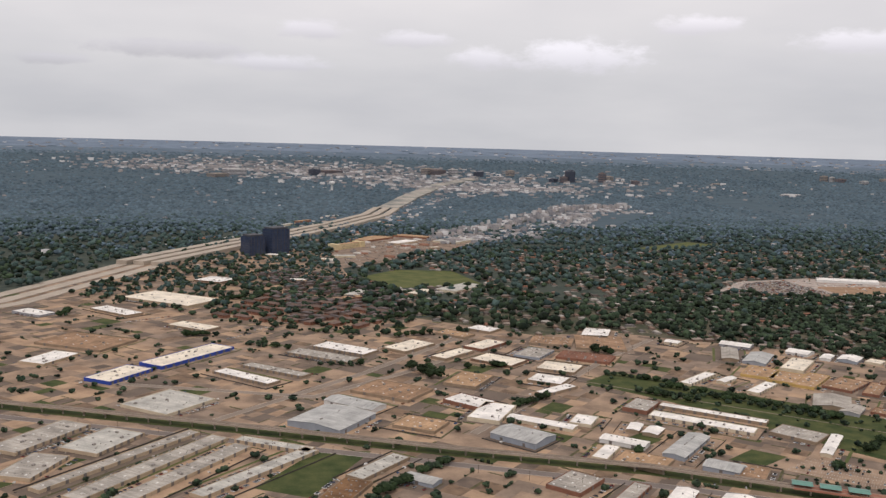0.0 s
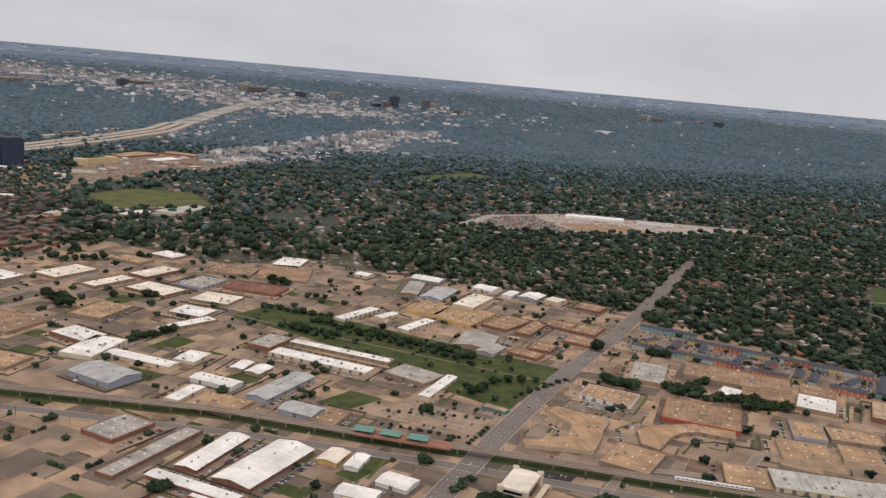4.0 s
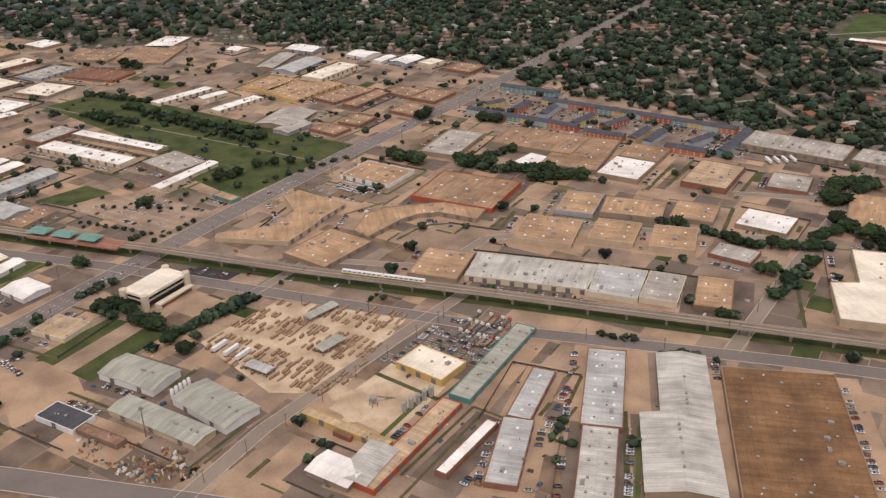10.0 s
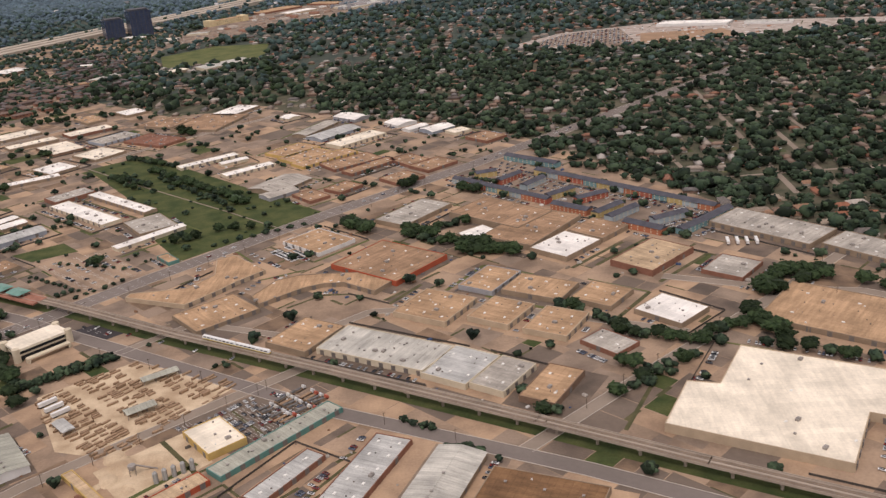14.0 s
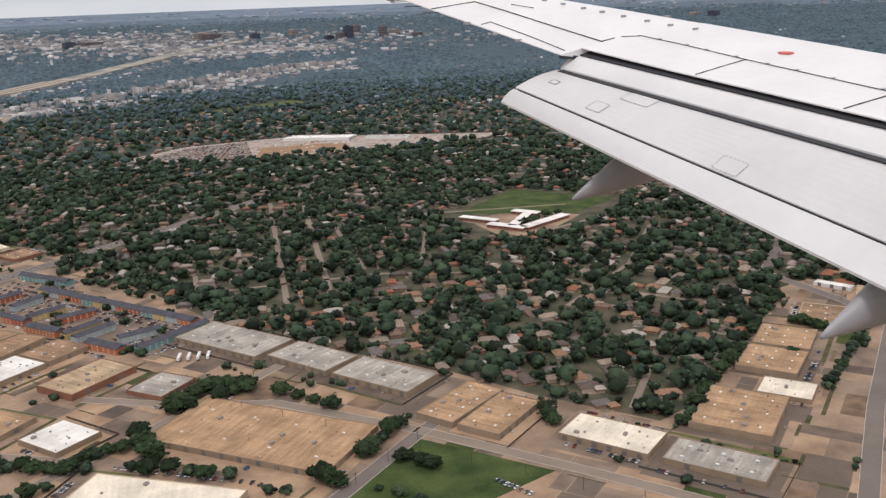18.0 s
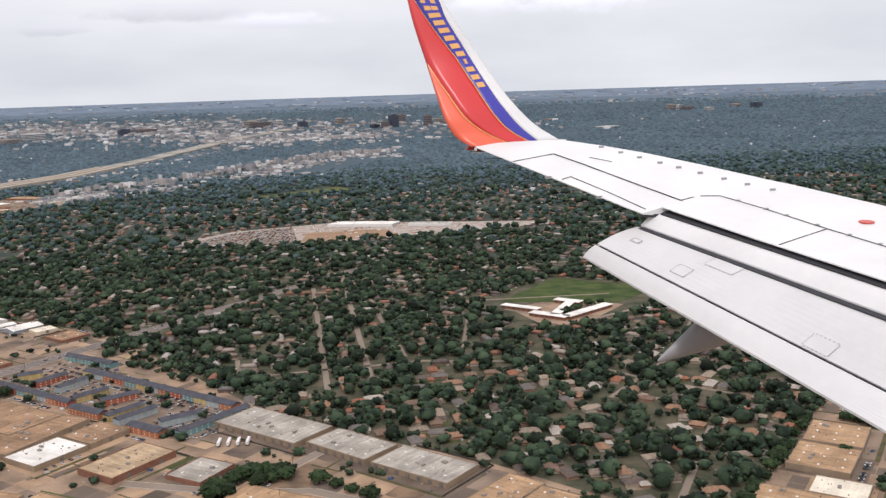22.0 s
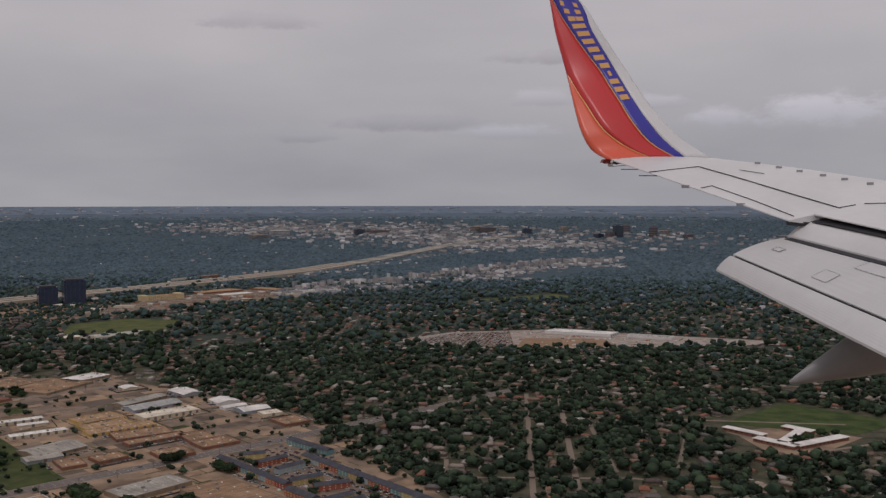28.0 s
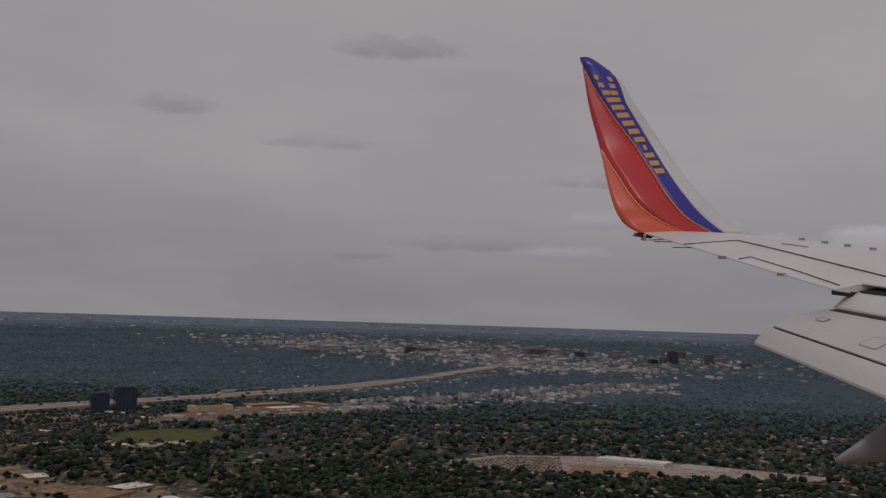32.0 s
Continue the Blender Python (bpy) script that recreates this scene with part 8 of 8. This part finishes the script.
def rear_in(y):
    """Rear edge of the spoilers at the span place y."""
    return Vector((4.10, 10.82, -1.40)).lerp(Vector((4.92, 6.70, -1.55)), (10.82 - y) / 4.12)


def nose(y):
    """Leading edge: straight, then curving back to the tip."""
    if y <= 12.2:
        return Vector((5.44 - 0.44 * (y - 12.19), y, -0.985 + 0.085 * (y - 12.19)))
    t = (y - 12.2) / 1.95
    return Vector((5.436, 12.2, -0.985)) * (1 - t) ** 2 + Vector((4.86, 13.5, -0.875)) * (2 * t * (1 - t)) + Vector((3.9, 14.15, -0.79)) * (t * t)


def chord(y, outer):
    a = rear_out(y) if outer else rear_in(y)
    return a, nose(y + 0.4 * max(0.0, (y - 10.75) / 3.0) ** 2 if outer else y)


def bowed(y, q, outer):
    a, b = chord(y, outer)
    p = a.lerp(b, q)
    p.z += 0.025 * (b - a).length * math.sin(math.pi * q)
    return p


JOIN = [bowed(10.82, k / 40, True) for k in range(41)]


def on_skin(y, q, outer=False, up=0.004):
    """A point of the upper skin: span place and share of the chord from the rear. The inner skin runs into the outer one."""
    p = bowed(y, q, outer)
    if not outer and y > 9.0:
        r = bowed(10.82, q, False)
        p.z += min(1.0, (y - 9.0) / 1.82) * (float(np.interp(r.x, [v.x for v in JOIN], [v.z for v in JOIN])) - r.z)
    p.z += up
    return p


def slab(quads_top, thick):
    """A thin panel: corners of its upper side in order round it."""
    n = len(quads_top)
    v = list(quads_top) + [(p[0], p[1], p[2] - thick) for p in quads_top]
    return Shape().add(v, [tuple(range(n)), tuple(range(2 * n - 1, n - 1, -1))] + [(i, i + n, (i + 1) % n + n, (i + 1) % n) for i in range(n)])


def foil(ys, outer):
    """A piece of wing with a rounded nose between the span places; crisp at the rear edge and the ends."""
    sh = Shape()
    qs = [0, 0.08, 0.16, 0.25, 0.4, 0.55, 0.7, 0.8, 0.86, 0.91, 0.95, 0.98, 1.0]
    over, under = [], []
    for y in ys:
        a, b = chord(y, outer)
        t = 0.085 * (b - a).length
        dip = lambda q: t * 0.225 * max(0.0, (q - 0.86) / 0.14) ** 2
        up = [on_skin(y, q, outer, 0) - Vector((0, 0, dip(q))) for q in qs]
        low = [on_skin(y, q, outer, 0) - Vector((0, 0, 0.014 + 2.6 * t * q ** 0.8 * (1 - q) ** 0.5 + dip(q))) for q in qs[-2::-1]]
        over.append(up + low[:2])
        under.append(low[1:])
    rear = [[u[-1], o[0]] for o, u in zip(over, under)]
    for rows in (over, under, rear):
        k0, n = len(sh.v), len(rows[0])
        for r in rows:
            sh.v += [tuple(p) for p in r]
        for j in range(len(ys) - 1):
            for i in range(n - 1):
                k = k0 + j * n + i
                sh.f.append((k, k + 1, k + n + 1, k + n))
    for o, u, turn in ((over[0], under[0], 1), (over[-1], under[-1], -1)):
        k0 = len(sh.v)
        sh.v += [tuple(p) for p in o + u[1:]]
        sh.f.append(tuple(range(k0, len(sh.v)))[::turn])
    return sh


part("inner_skin", foil([1.3, 3, 5, 7, 8.5, 9.0, 9.6, 10.2, 10.79], False).mesh("inner_skin", wing_white, True), wing, "white upper skin")
part("outer_skin", foil([10.787, 11.3, 12, 12.7, 13.2, 13.55, 13.75], True).mesh("outer_skin", wing_white, True), wing, "white outer skin")


def line(points, w, mat=None, up=0.008, name="panel_gap"):
    """A narrow dark gap between panels, along the skin."""
    for a, b in zip(points, points[1:]):
        a, b = Vector(a), Vector(b)
        s = (b - a).normalized().cross(Vector((0, 0, 1))) * w / 2
        part(name, slab([a + s + Vector((0, 0, up)), b + s + Vector((0, 0, up)), b - s + Vector((0, 0, up)), a - s + Vector((0, 0, up))], 0.01).mesh(name, mat or wing_dark), wing)


def seam(pairs, w, outer=False):
    line([on_skin(y, q, outer) for y, q in pairs], w)


TAB = Shape().box(-0.045, -0.010, -0.01, 0.035, 0.010, 0.026).mesh("vortex_tab", fairing_grey)
COVER = Shape().box(-0.035, -0.018, -0.01, 0.035, 0.018, 0.008).mesh("rivet_cover", fairing_grey)
# aileron, its tab, the spoiler panels
seam([(12.99, 0.0), (12.97, 0.34), (12.4, 0.31), (11.85, 0.29), (11.3, 0.28), (10.78, 0.274)], 0.015, True)
seam([(12.14, 0.02), (12.16, 0.09), (11.45, 0.075), (10.85, 0.05)], 0.007, True)
seam([(10.81, 0.28), (10.80, 0.36)], 0.007, True)
seam([(10.77, 0.30), (10.60, 0.385), (9.86, 0.372), (8.75, 0.33), (8.0, 0.308), (7.0, 0.28), (5.5, 0.25), (4.0, 0.23)], 0.005)
seam([(8.75, 0.33), (8.62, 0.01)], 0.007)
seam([(6.70, 0.27), (6.56, 0.01)], 0.010)
seam([(4.5, 0.24), (4.4, 0.01)], 0.010)
seam([(12.64, 0.46), (12.37, 0.49)], 0.003, True)
for y, q in ((13.02, 0.80), (12.68, 0.745), (12.40, 0.725), (12.12, 0.72), (11.83, 0.725), (11.50, 0.73), (11.15, 0.738), (10.82, 0.75)):
    part("vortex_tab", TAB, wing, m=Matrix.Translation(on_skin(y, q, True)) @ Matrix.Rotation(-0.15, 4, "Z"))
part("vortex_tab", TAB, wing, m=Matrix.Translation(on_skin(10.43, 0.72)) @ Matrix.Rotation(-0.15, 4, "Z"))
for y, q in ((10.30, 0.383), (9.80, 0.371), (9.45, 0.358), (8.95, 0.34), (8.45, 0.322), (8.02, 0.31), (7.52, 0.296), (6.9, 0.28), (6.2, 0.265), (5.6, 0.252)):
    part("rivet_cover", COVER, wing, m=Matrix.Translation(on_skin(y, q + 0.008)))
for y, q in ((11.45, 0.0), (12.3, -0.01)):
    part("tab_hinge", Shape().box(-0.06, -0.016, -0.03, 0.04, 0.016, 0.008).mesh("tab_hinge", fairing_grey), wing, m=Matrix.Translation(on_skin(y, q, True)))
part("red_mark", Shape().tube([(0, 0, -0.01), (0, 0, 0.006)], [0.095, 0.095], 20).mesh("red_mark", red_mark), wing, "small red disc on the skin", Matrix.Translation(on_skin(8.75, 0.56)))
# static wicks at the tip
for y in (13.55, 13.2, 12.85):
    p = on_skin(y, 0.0, True)
    part("static_wick", Shape().bar((p.x + 0.02, p.y), (p.x - 0.24, p.y + 0.05), 0.014, p.z - 0.02, p.z - 0.008).mesh("static_wick", wing_dark), wing)

# flaps, lowered in two steps
def far_in(a, b, y):
    t = (y - a[1]) / (b[1] - a[1])
    return tuple(lerp(a[i], b[i], t) for i in range(3))


F0, F1 = (4.20, 10.84, -1.43), (5.05, 6.60, -1.58)
G0, G1 = (3.86, 10.92, -1.65), (4.72, 6.50, -1.82)
L0, L1 = (3.20, 10.92, -1.88), (4.20, 5.70, -2.33)
T0, T1 = (3.03, 11.03, -2.08), (3.85, 5.30, -2.53)
M0, M1 = (3.82, 10.94, -1.68), (4.68, 6.50, -1.85)


def flap(a0, a1, b0, b1, thick, name, mat, bulge=0.0):
    """A long curved flap panel between its front and rear edge lines."""
    sh = Shape()
    ys = [a0[1], 9.6, 8.2, 6.5, 5, 3, 1.3]
    m = 11
    for y in ys:
        f, b = Vector(far_in(a0, a1, y)), Vector(far_in(b0, b1, y if y != ys[0] else b0[1]))
        top = [f.lerp(b, i / (m - 1)) + Vector((0, 0, bulge * math.sin(math.pi * i / (m - 1)))) for i in range(m)]
        low = [top[i] - Vector((0, 0, thick * (1 - 0.8 * i / (m - 1)) + 0.01)) for i in range(m - 1, -1, -1)]
        sh.v += [tuple(q) for q in top + low]
    n = 2 * m
    for j in range(len(ys) - 1):
        for i in range(n):
            k = (i + 1) % n
            sh.f.append((j * n + i, j * n + k, (j + 1) * n + k, (j + 1) * n + i))
    sh.f += [tuple(range(n)), tuple(range((len(ys) - 1) * n, len(ys) * n))[::-1]]
    return part(name, sh.mesh(name, mat), wing, "pale grey lowered flap")


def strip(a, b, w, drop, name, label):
    """Dark strip along a panel's rear, w wide, in place of the gap's shade."""
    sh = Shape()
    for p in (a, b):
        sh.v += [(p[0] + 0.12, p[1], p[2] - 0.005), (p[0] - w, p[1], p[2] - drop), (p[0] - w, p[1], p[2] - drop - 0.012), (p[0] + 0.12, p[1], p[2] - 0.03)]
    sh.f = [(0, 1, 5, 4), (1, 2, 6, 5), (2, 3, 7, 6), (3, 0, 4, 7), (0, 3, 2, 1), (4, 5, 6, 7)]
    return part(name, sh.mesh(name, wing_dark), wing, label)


# solid dark strips stand in for the shade between the panels
strip(tuple(rear_in(10.75) - Vector((0, 0, 0.016))), tuple(rear_in(1.4) - Vector((0, 0, 0.016))), 0.05, 0.045, "spoiler_gap_shade", "dark strip for the shade behind the spoilers")
strip(far_in(G0, G1, 10.85), far_in(G0, G1, 1.4), 0.085, 0.03, "flap_gap_shade", "dark strip for the shade between the flaps")
strip(far_in(L0, L1, 10.85), far_in(L0, L1, 1.4), 0.022, 0.012, "aft_flap_gap_shade", "thin dark strip for the shade before the aft flap")
flap(F0, F1, G0, G1, 0.10, "fore_flap", wing_white, 0.05)
flap(M0, M1, L0, L1, 0.16, "main_flap", wing_grey, 0.03)
flap((3.17, 10.93, -1.90), (4.17, 5.70, -2.35), T0, T1, 0.08, "aft_flap", wing_grey, 0.02)
# dark sheet added for the shade under the spoilers' rear
part("flap_cove_shade", slab([far_in(F0, F1, 10.7), far_in(F0, F1, 1.3), tuple(rear_in(1.3) + Vector((0.6, 0, -0.12))), tuple(rear_in(10.7) + Vector((0.5, 0, -0.12)))], 0.02).mesh("flap_cove_shade", wing_dark), wing, "dark sheet for the shade in the flap cove")
# dark sheet for the shade at the flap seat's end beside the aileron
part("flap_seat_end", slab([tuple(rear_out(10.80) + Vector((-0.02, 0, -0.01))), (4.12, 10.9, -1.50), (4.5, 10.86, -1.52), (4.4, 10.76, -1.50)], 0.05).mesh("flap_seat_end", wing_dark), wing, "dark sheet for shade at the flap seat end")


def fairing(tip, base, length, rad):
    """A pointed flap-track fairing hanging below the wing."""
    t, b = Vector(tip), Vector(base)
    d = (b - t)
    d.normalize()
    side = d.cross(Vector((0, 0, 1))).normalized()
    upv = side.cross(d)
    sh = Shape()
    st = [(0, 0.05), (0.04, 0.12), (0.2, 0.32), (0.45, 0.62), (0.7, 0.86), (1.0, 1.0), (1.3, 0.98), (1.8, 0.7)]
    n = 14
    for s, q in st:
        c = t + d * length * s
        for i in range(n):
            a = 2 * math.pi * i / n
            p = c + side * (rad * 0.62 * q * math.cos(a)) + upv * (rad * q * math.sin(a))
            sh.v.append(tuple(p))
    for j in range(len(st) - 1):
        for i in range(n):
            k = (i + 1) % n
            sh.f.append((j * n + i, j * n + k, (j + 1) * n + k, (j + 1) * n + i))
    sh.f += [tuple(range(n))[::-1], tuple(range((len(st) - 1) * n, len(st) * n))]
    return part("flap_track_fairing", sh.mesh("flap_track_fairing", fairing_grey, True), wing, "grey pointed flap-track fairing")


for y, s, w, l in ((9.0, 0.22, 0.14, 0.5), (9.35, 0.72, 0.12, 0.26), (7.0, 0.86, 0.12, 0.34), (10.5, 0.5, 0.06, 0.16)):
    pts = []
    for dy, ds in ((-l / 2, -w), (l / 2, -w), (l / 2, w), (-l / 2, w)):
        t = s + ds
        p = Vector(far_in(M0, M1, y + dy)).lerp(Vector(far_in(L0, L1, y + dy)), t)
        pts.append(p + Vector((0, 0, 0.03 * math.sin(math.pi * t) + 0.006)))
    plate = part("access_plate", slab(pts, 0.0015).mesh("access_plate", wing_grey), wing, "riveted access plate")
    for a, b2 in zip(pts, pts[1:] + pts[:1]):
        for k in range(6):
            part("rivet", Shape().box(-0.007, -0.007, 0, 0.007, 0.007, 0.003).mesh("rivet", fairing_grey), plate, m=Matrix.Translation(a.lerp(b2, (k + 0.5) / 6)))
fairing((3.22, 9.01, -2.97), (4.30, 9.25, -2.62), 1.75, 0.38)
fairing((3.57, 4.82, -3.06), (4.6, 5.0, -2.76), 1.6, 0.38)

# winglet, swept up from the tip in a curve
W_TE = [(2.17, 13.80, -0.81), (1.97, 14.01, -0.67), (1.83, 14.15, -0.41), (1.75, 14.45, 0.0), (1.68, 14.87, 0.53), (1.53, 15.20, 1.23), (1.44, 15.46, 1.87), (1.39, 15.54, 2.08)]
W_LE = [(3.85, 13.98, -0.82), (3.41, 14.08, -0.54), (3.12, 14.25, -0.24), (2.88, 14.56, 0.14), (2.62, 14.93, 0.64), (2.24, 15.22, 1.29), (1.96, 15.42, 1.76), (1.62, 15.53, 2.04)]
W_U = [0, 0.09, 0.19, 0.33, 0.51, 0.74, 0.94, 1.0]


def rail_at(side, u):
    """A point of the winglet's edge at the height share u, on a smooth curve."""
    n = len(W_U) - 1
    k = 0
    while k < n - 1 and u > W_U[k + 1]:
        k += 1
    t = (u - W_U[k]) / (W_U[k + 1] - W_U[k])
    p = [Vector(q) for q in side]
    a, b = p[k], p[k + 1]
    k0, k2 = max(0, k - 1), min(n, k + 2)
    m0 = (p[k + 1] - p[k0]) / (W_U[k + 1] - W_U[k0]) * (W_U[k + 1] - W_U[k])
    m1 = (p[k2] - p[k]) / (W_U[k2] - W_U[k]) * (W_U[k + 1] - W_U[k])
    return a * (2 * t**3 - 3 * t**2 + 1) + m0 * (t**3 - 2 * t**2 + t) + b * (-2 * t**3 + 3 * t**2) + m1 * (t**3 - t**2)


def let(u, pairs):
    """Piecewise straight function through the pairs."""
    for (a, va), (b, vb) in zip(pairs, pairs[1:]):
        if u <= b:
            return lerp(va, vb, (u - a) / (b - a))
    return pairs[-1][1]


S_OR = [(0, 0.42), (0.09, 0.35), (0.19, 0.25), (0.33, 0.16), (0.51, 0.0), (1, 0.0)]        # top of orange, as share of the chord from the rear
S_RED = [(0, 0.65), (0.09, 0.63), (0.19, 0.63), (0.33, 0.62), (0.51, 0.55), (0.74, 0.33), (0.94, 0.03), (1, 0.0)]
S_WH = [(0, 0.74), (0.09, 0.80), (0.19, 0.82), (0.33, 0.82), (0.51, 0.81), (0.74, 0.80), (0.93, 0.93), (0.945, 1.0), (1, 1.0)]


def wl_point(u, v, out=0.0):
    p = rail_at(W_TE, u).lerp(rail_at(W_LE, u), v)
    return p + Vector((0, -1, 0.25)).normalized() * (0.05 * math.sin(math.pi * min(1, max(0, v))) + out)


def band(lo, hi, mat, name, label, out=0.0, u0=0.0, u1=1.0):
    """A painted part of the winglet between two lines, with the winglet's thickness."""
    sh = Shape()
    n, m = 26, 5
    for i in range(n + 1):
        u = lerp(u0, u1, i / n)
        a, b = (let(u, lo) if not isinstance(lo, float) else lo), (let(u, hi) if not isinstance(hi, float) else hi)
        b = max(b, a + 0.002)
        for j in range(m):
            sh.v.append(tuple(wl_point(u, lerp(a, b, j / (m - 1)), out)))
        for j in range(m - 1, -1, -1):
            sh.v.append(tuple(wl_point(u, lerp(a, b, j / (m - 1)), out) + Vector((0, 0.09 if not out else 0.006, 0))))
    k = 2 * m
    for i in range(n):
        for j in range(k):
            q = (j + 1) % k
            sh.f.append((i * k + j, (i + 1) * k + j, (i + 1) * k + q, i * k + q))
    sh.f += [tuple(range(k)), tuple(range(n * k, (n + 1) * k))[::-1]]
    return part(name, sh.mesh(name, mat, not out), winglet, label)


winglet = new("winglet"); winglet.parent = wing
# white fillet that leads the skin round into the winglet
sh = Shape()
for i in range(7):
    t = i / 6
    for j in range(9):
        v = j / 8
        a = on_skin(13.7, v, True, 0.0)
        b = wl_point(0.0, v)
        p = a.lerp(b, t) - Vector((0, 0, 0.012 * math.sin(math.pi * t)))
        sh.v.append(tuple(p))
        sh.v.append(tuple(p - Vector((0, -0.03, 0.09))))
for i in range(6):
    for j in range(8):
        k = (i * 9 + j) * 2
        sh.f += [(k, k + 18, k + 20, k + 2), (k + 1, k + 3, k + 21, k + 19)]
    for j in (0, 8):
        k = (i * 9 + j) * 2
        sh.f.append((k, k + 1, k + 19, k + 18))
part("fillet", sh.mesh("fillet", wing_white, True), winglet, "white blended root")
winglet.empty_display_size = 0.5
band(0.0, S_OR, tail_orange, "orange_band", "orange rear band", u1=0.51)
band(S_OR, S_RED, tail_red, "red_band", "red middle band", u1=0.95)
band(S_RED, S_WH, tail_blue, "blue_band", "deep blue front band")
band(S_WH, 1.0, wing_white, "leading_edge", "white leading edge", u1=0.95)
band([(u, v - 0.008) for u, v in S_OR], [(u, v + 0.008) for u, v in S_OR], tail_gold, "gold_line", "thin gold line", 0.006, 0.0, 0.50)
band([(u, v - 0.008) for u, v in S_RED], [(u, v + 0.009) for u, v in S_RED], tail_gold, "gold_line", "thin gold line", 0.006, 0.0, 0.94)
# the brand's lettering stands as plain gold bars
for i in range(13):
    u = 0.90 - 0.046 * i
    c = lerp(let(u, S_RED), let(u, S_WH), 0.5)
    h = 0.30 * (let(u, S_WH) - let(u, S_RED))
    if i == 9:
        h *= 0.35
    sh = Shape()
    pts = [wl_point(u - 0.014, c - h, 0.008), wl_point(u + 0.014, c - h, 0.008), wl_point(u + 0.014, c + h, 0.008), wl_point(u - 0.014, c + h, 0.008)]
    sh.v = [tuple(p) for p in pts] + [tuple(p + Vector((0, 0.004, 0))) for p in pts]
    sh.f = [(0, 1, 2, 3), (7, 6, 5, 4), (0, 4, 5, 1), (1, 5, 6, 2), (2, 6, 7, 3), (3, 7, 4, 0)]
    part("gold_bar", sh.mesh("gold_bar", tail_gold), winglet)
part("tip_lamp", Shape().add([(2.42, 13.84, -0.80), (2.08, 13.84, -0.80), (2.05, 13.84, -0.85), (2.30, 13.84, -0.88), (2.42, 13.72, -0.80), (2.10, 13.76, -0.80), (2.07, 13.76, -0.85), (2.30, 13.76, -0.88)], [(0, 1, 2, 3), (7, 6, 5, 4), (0, 4, 5, 1), (1, 5, 6, 2), (2, 6, 7, 3), (3, 7, 4, 0)]).mesh("tip_lamp", material("dark_red_lamp_glass", (0.16, 0.02, 0.015), 0.2, 0.05, 2.0)), wing, "small red tip lamp")
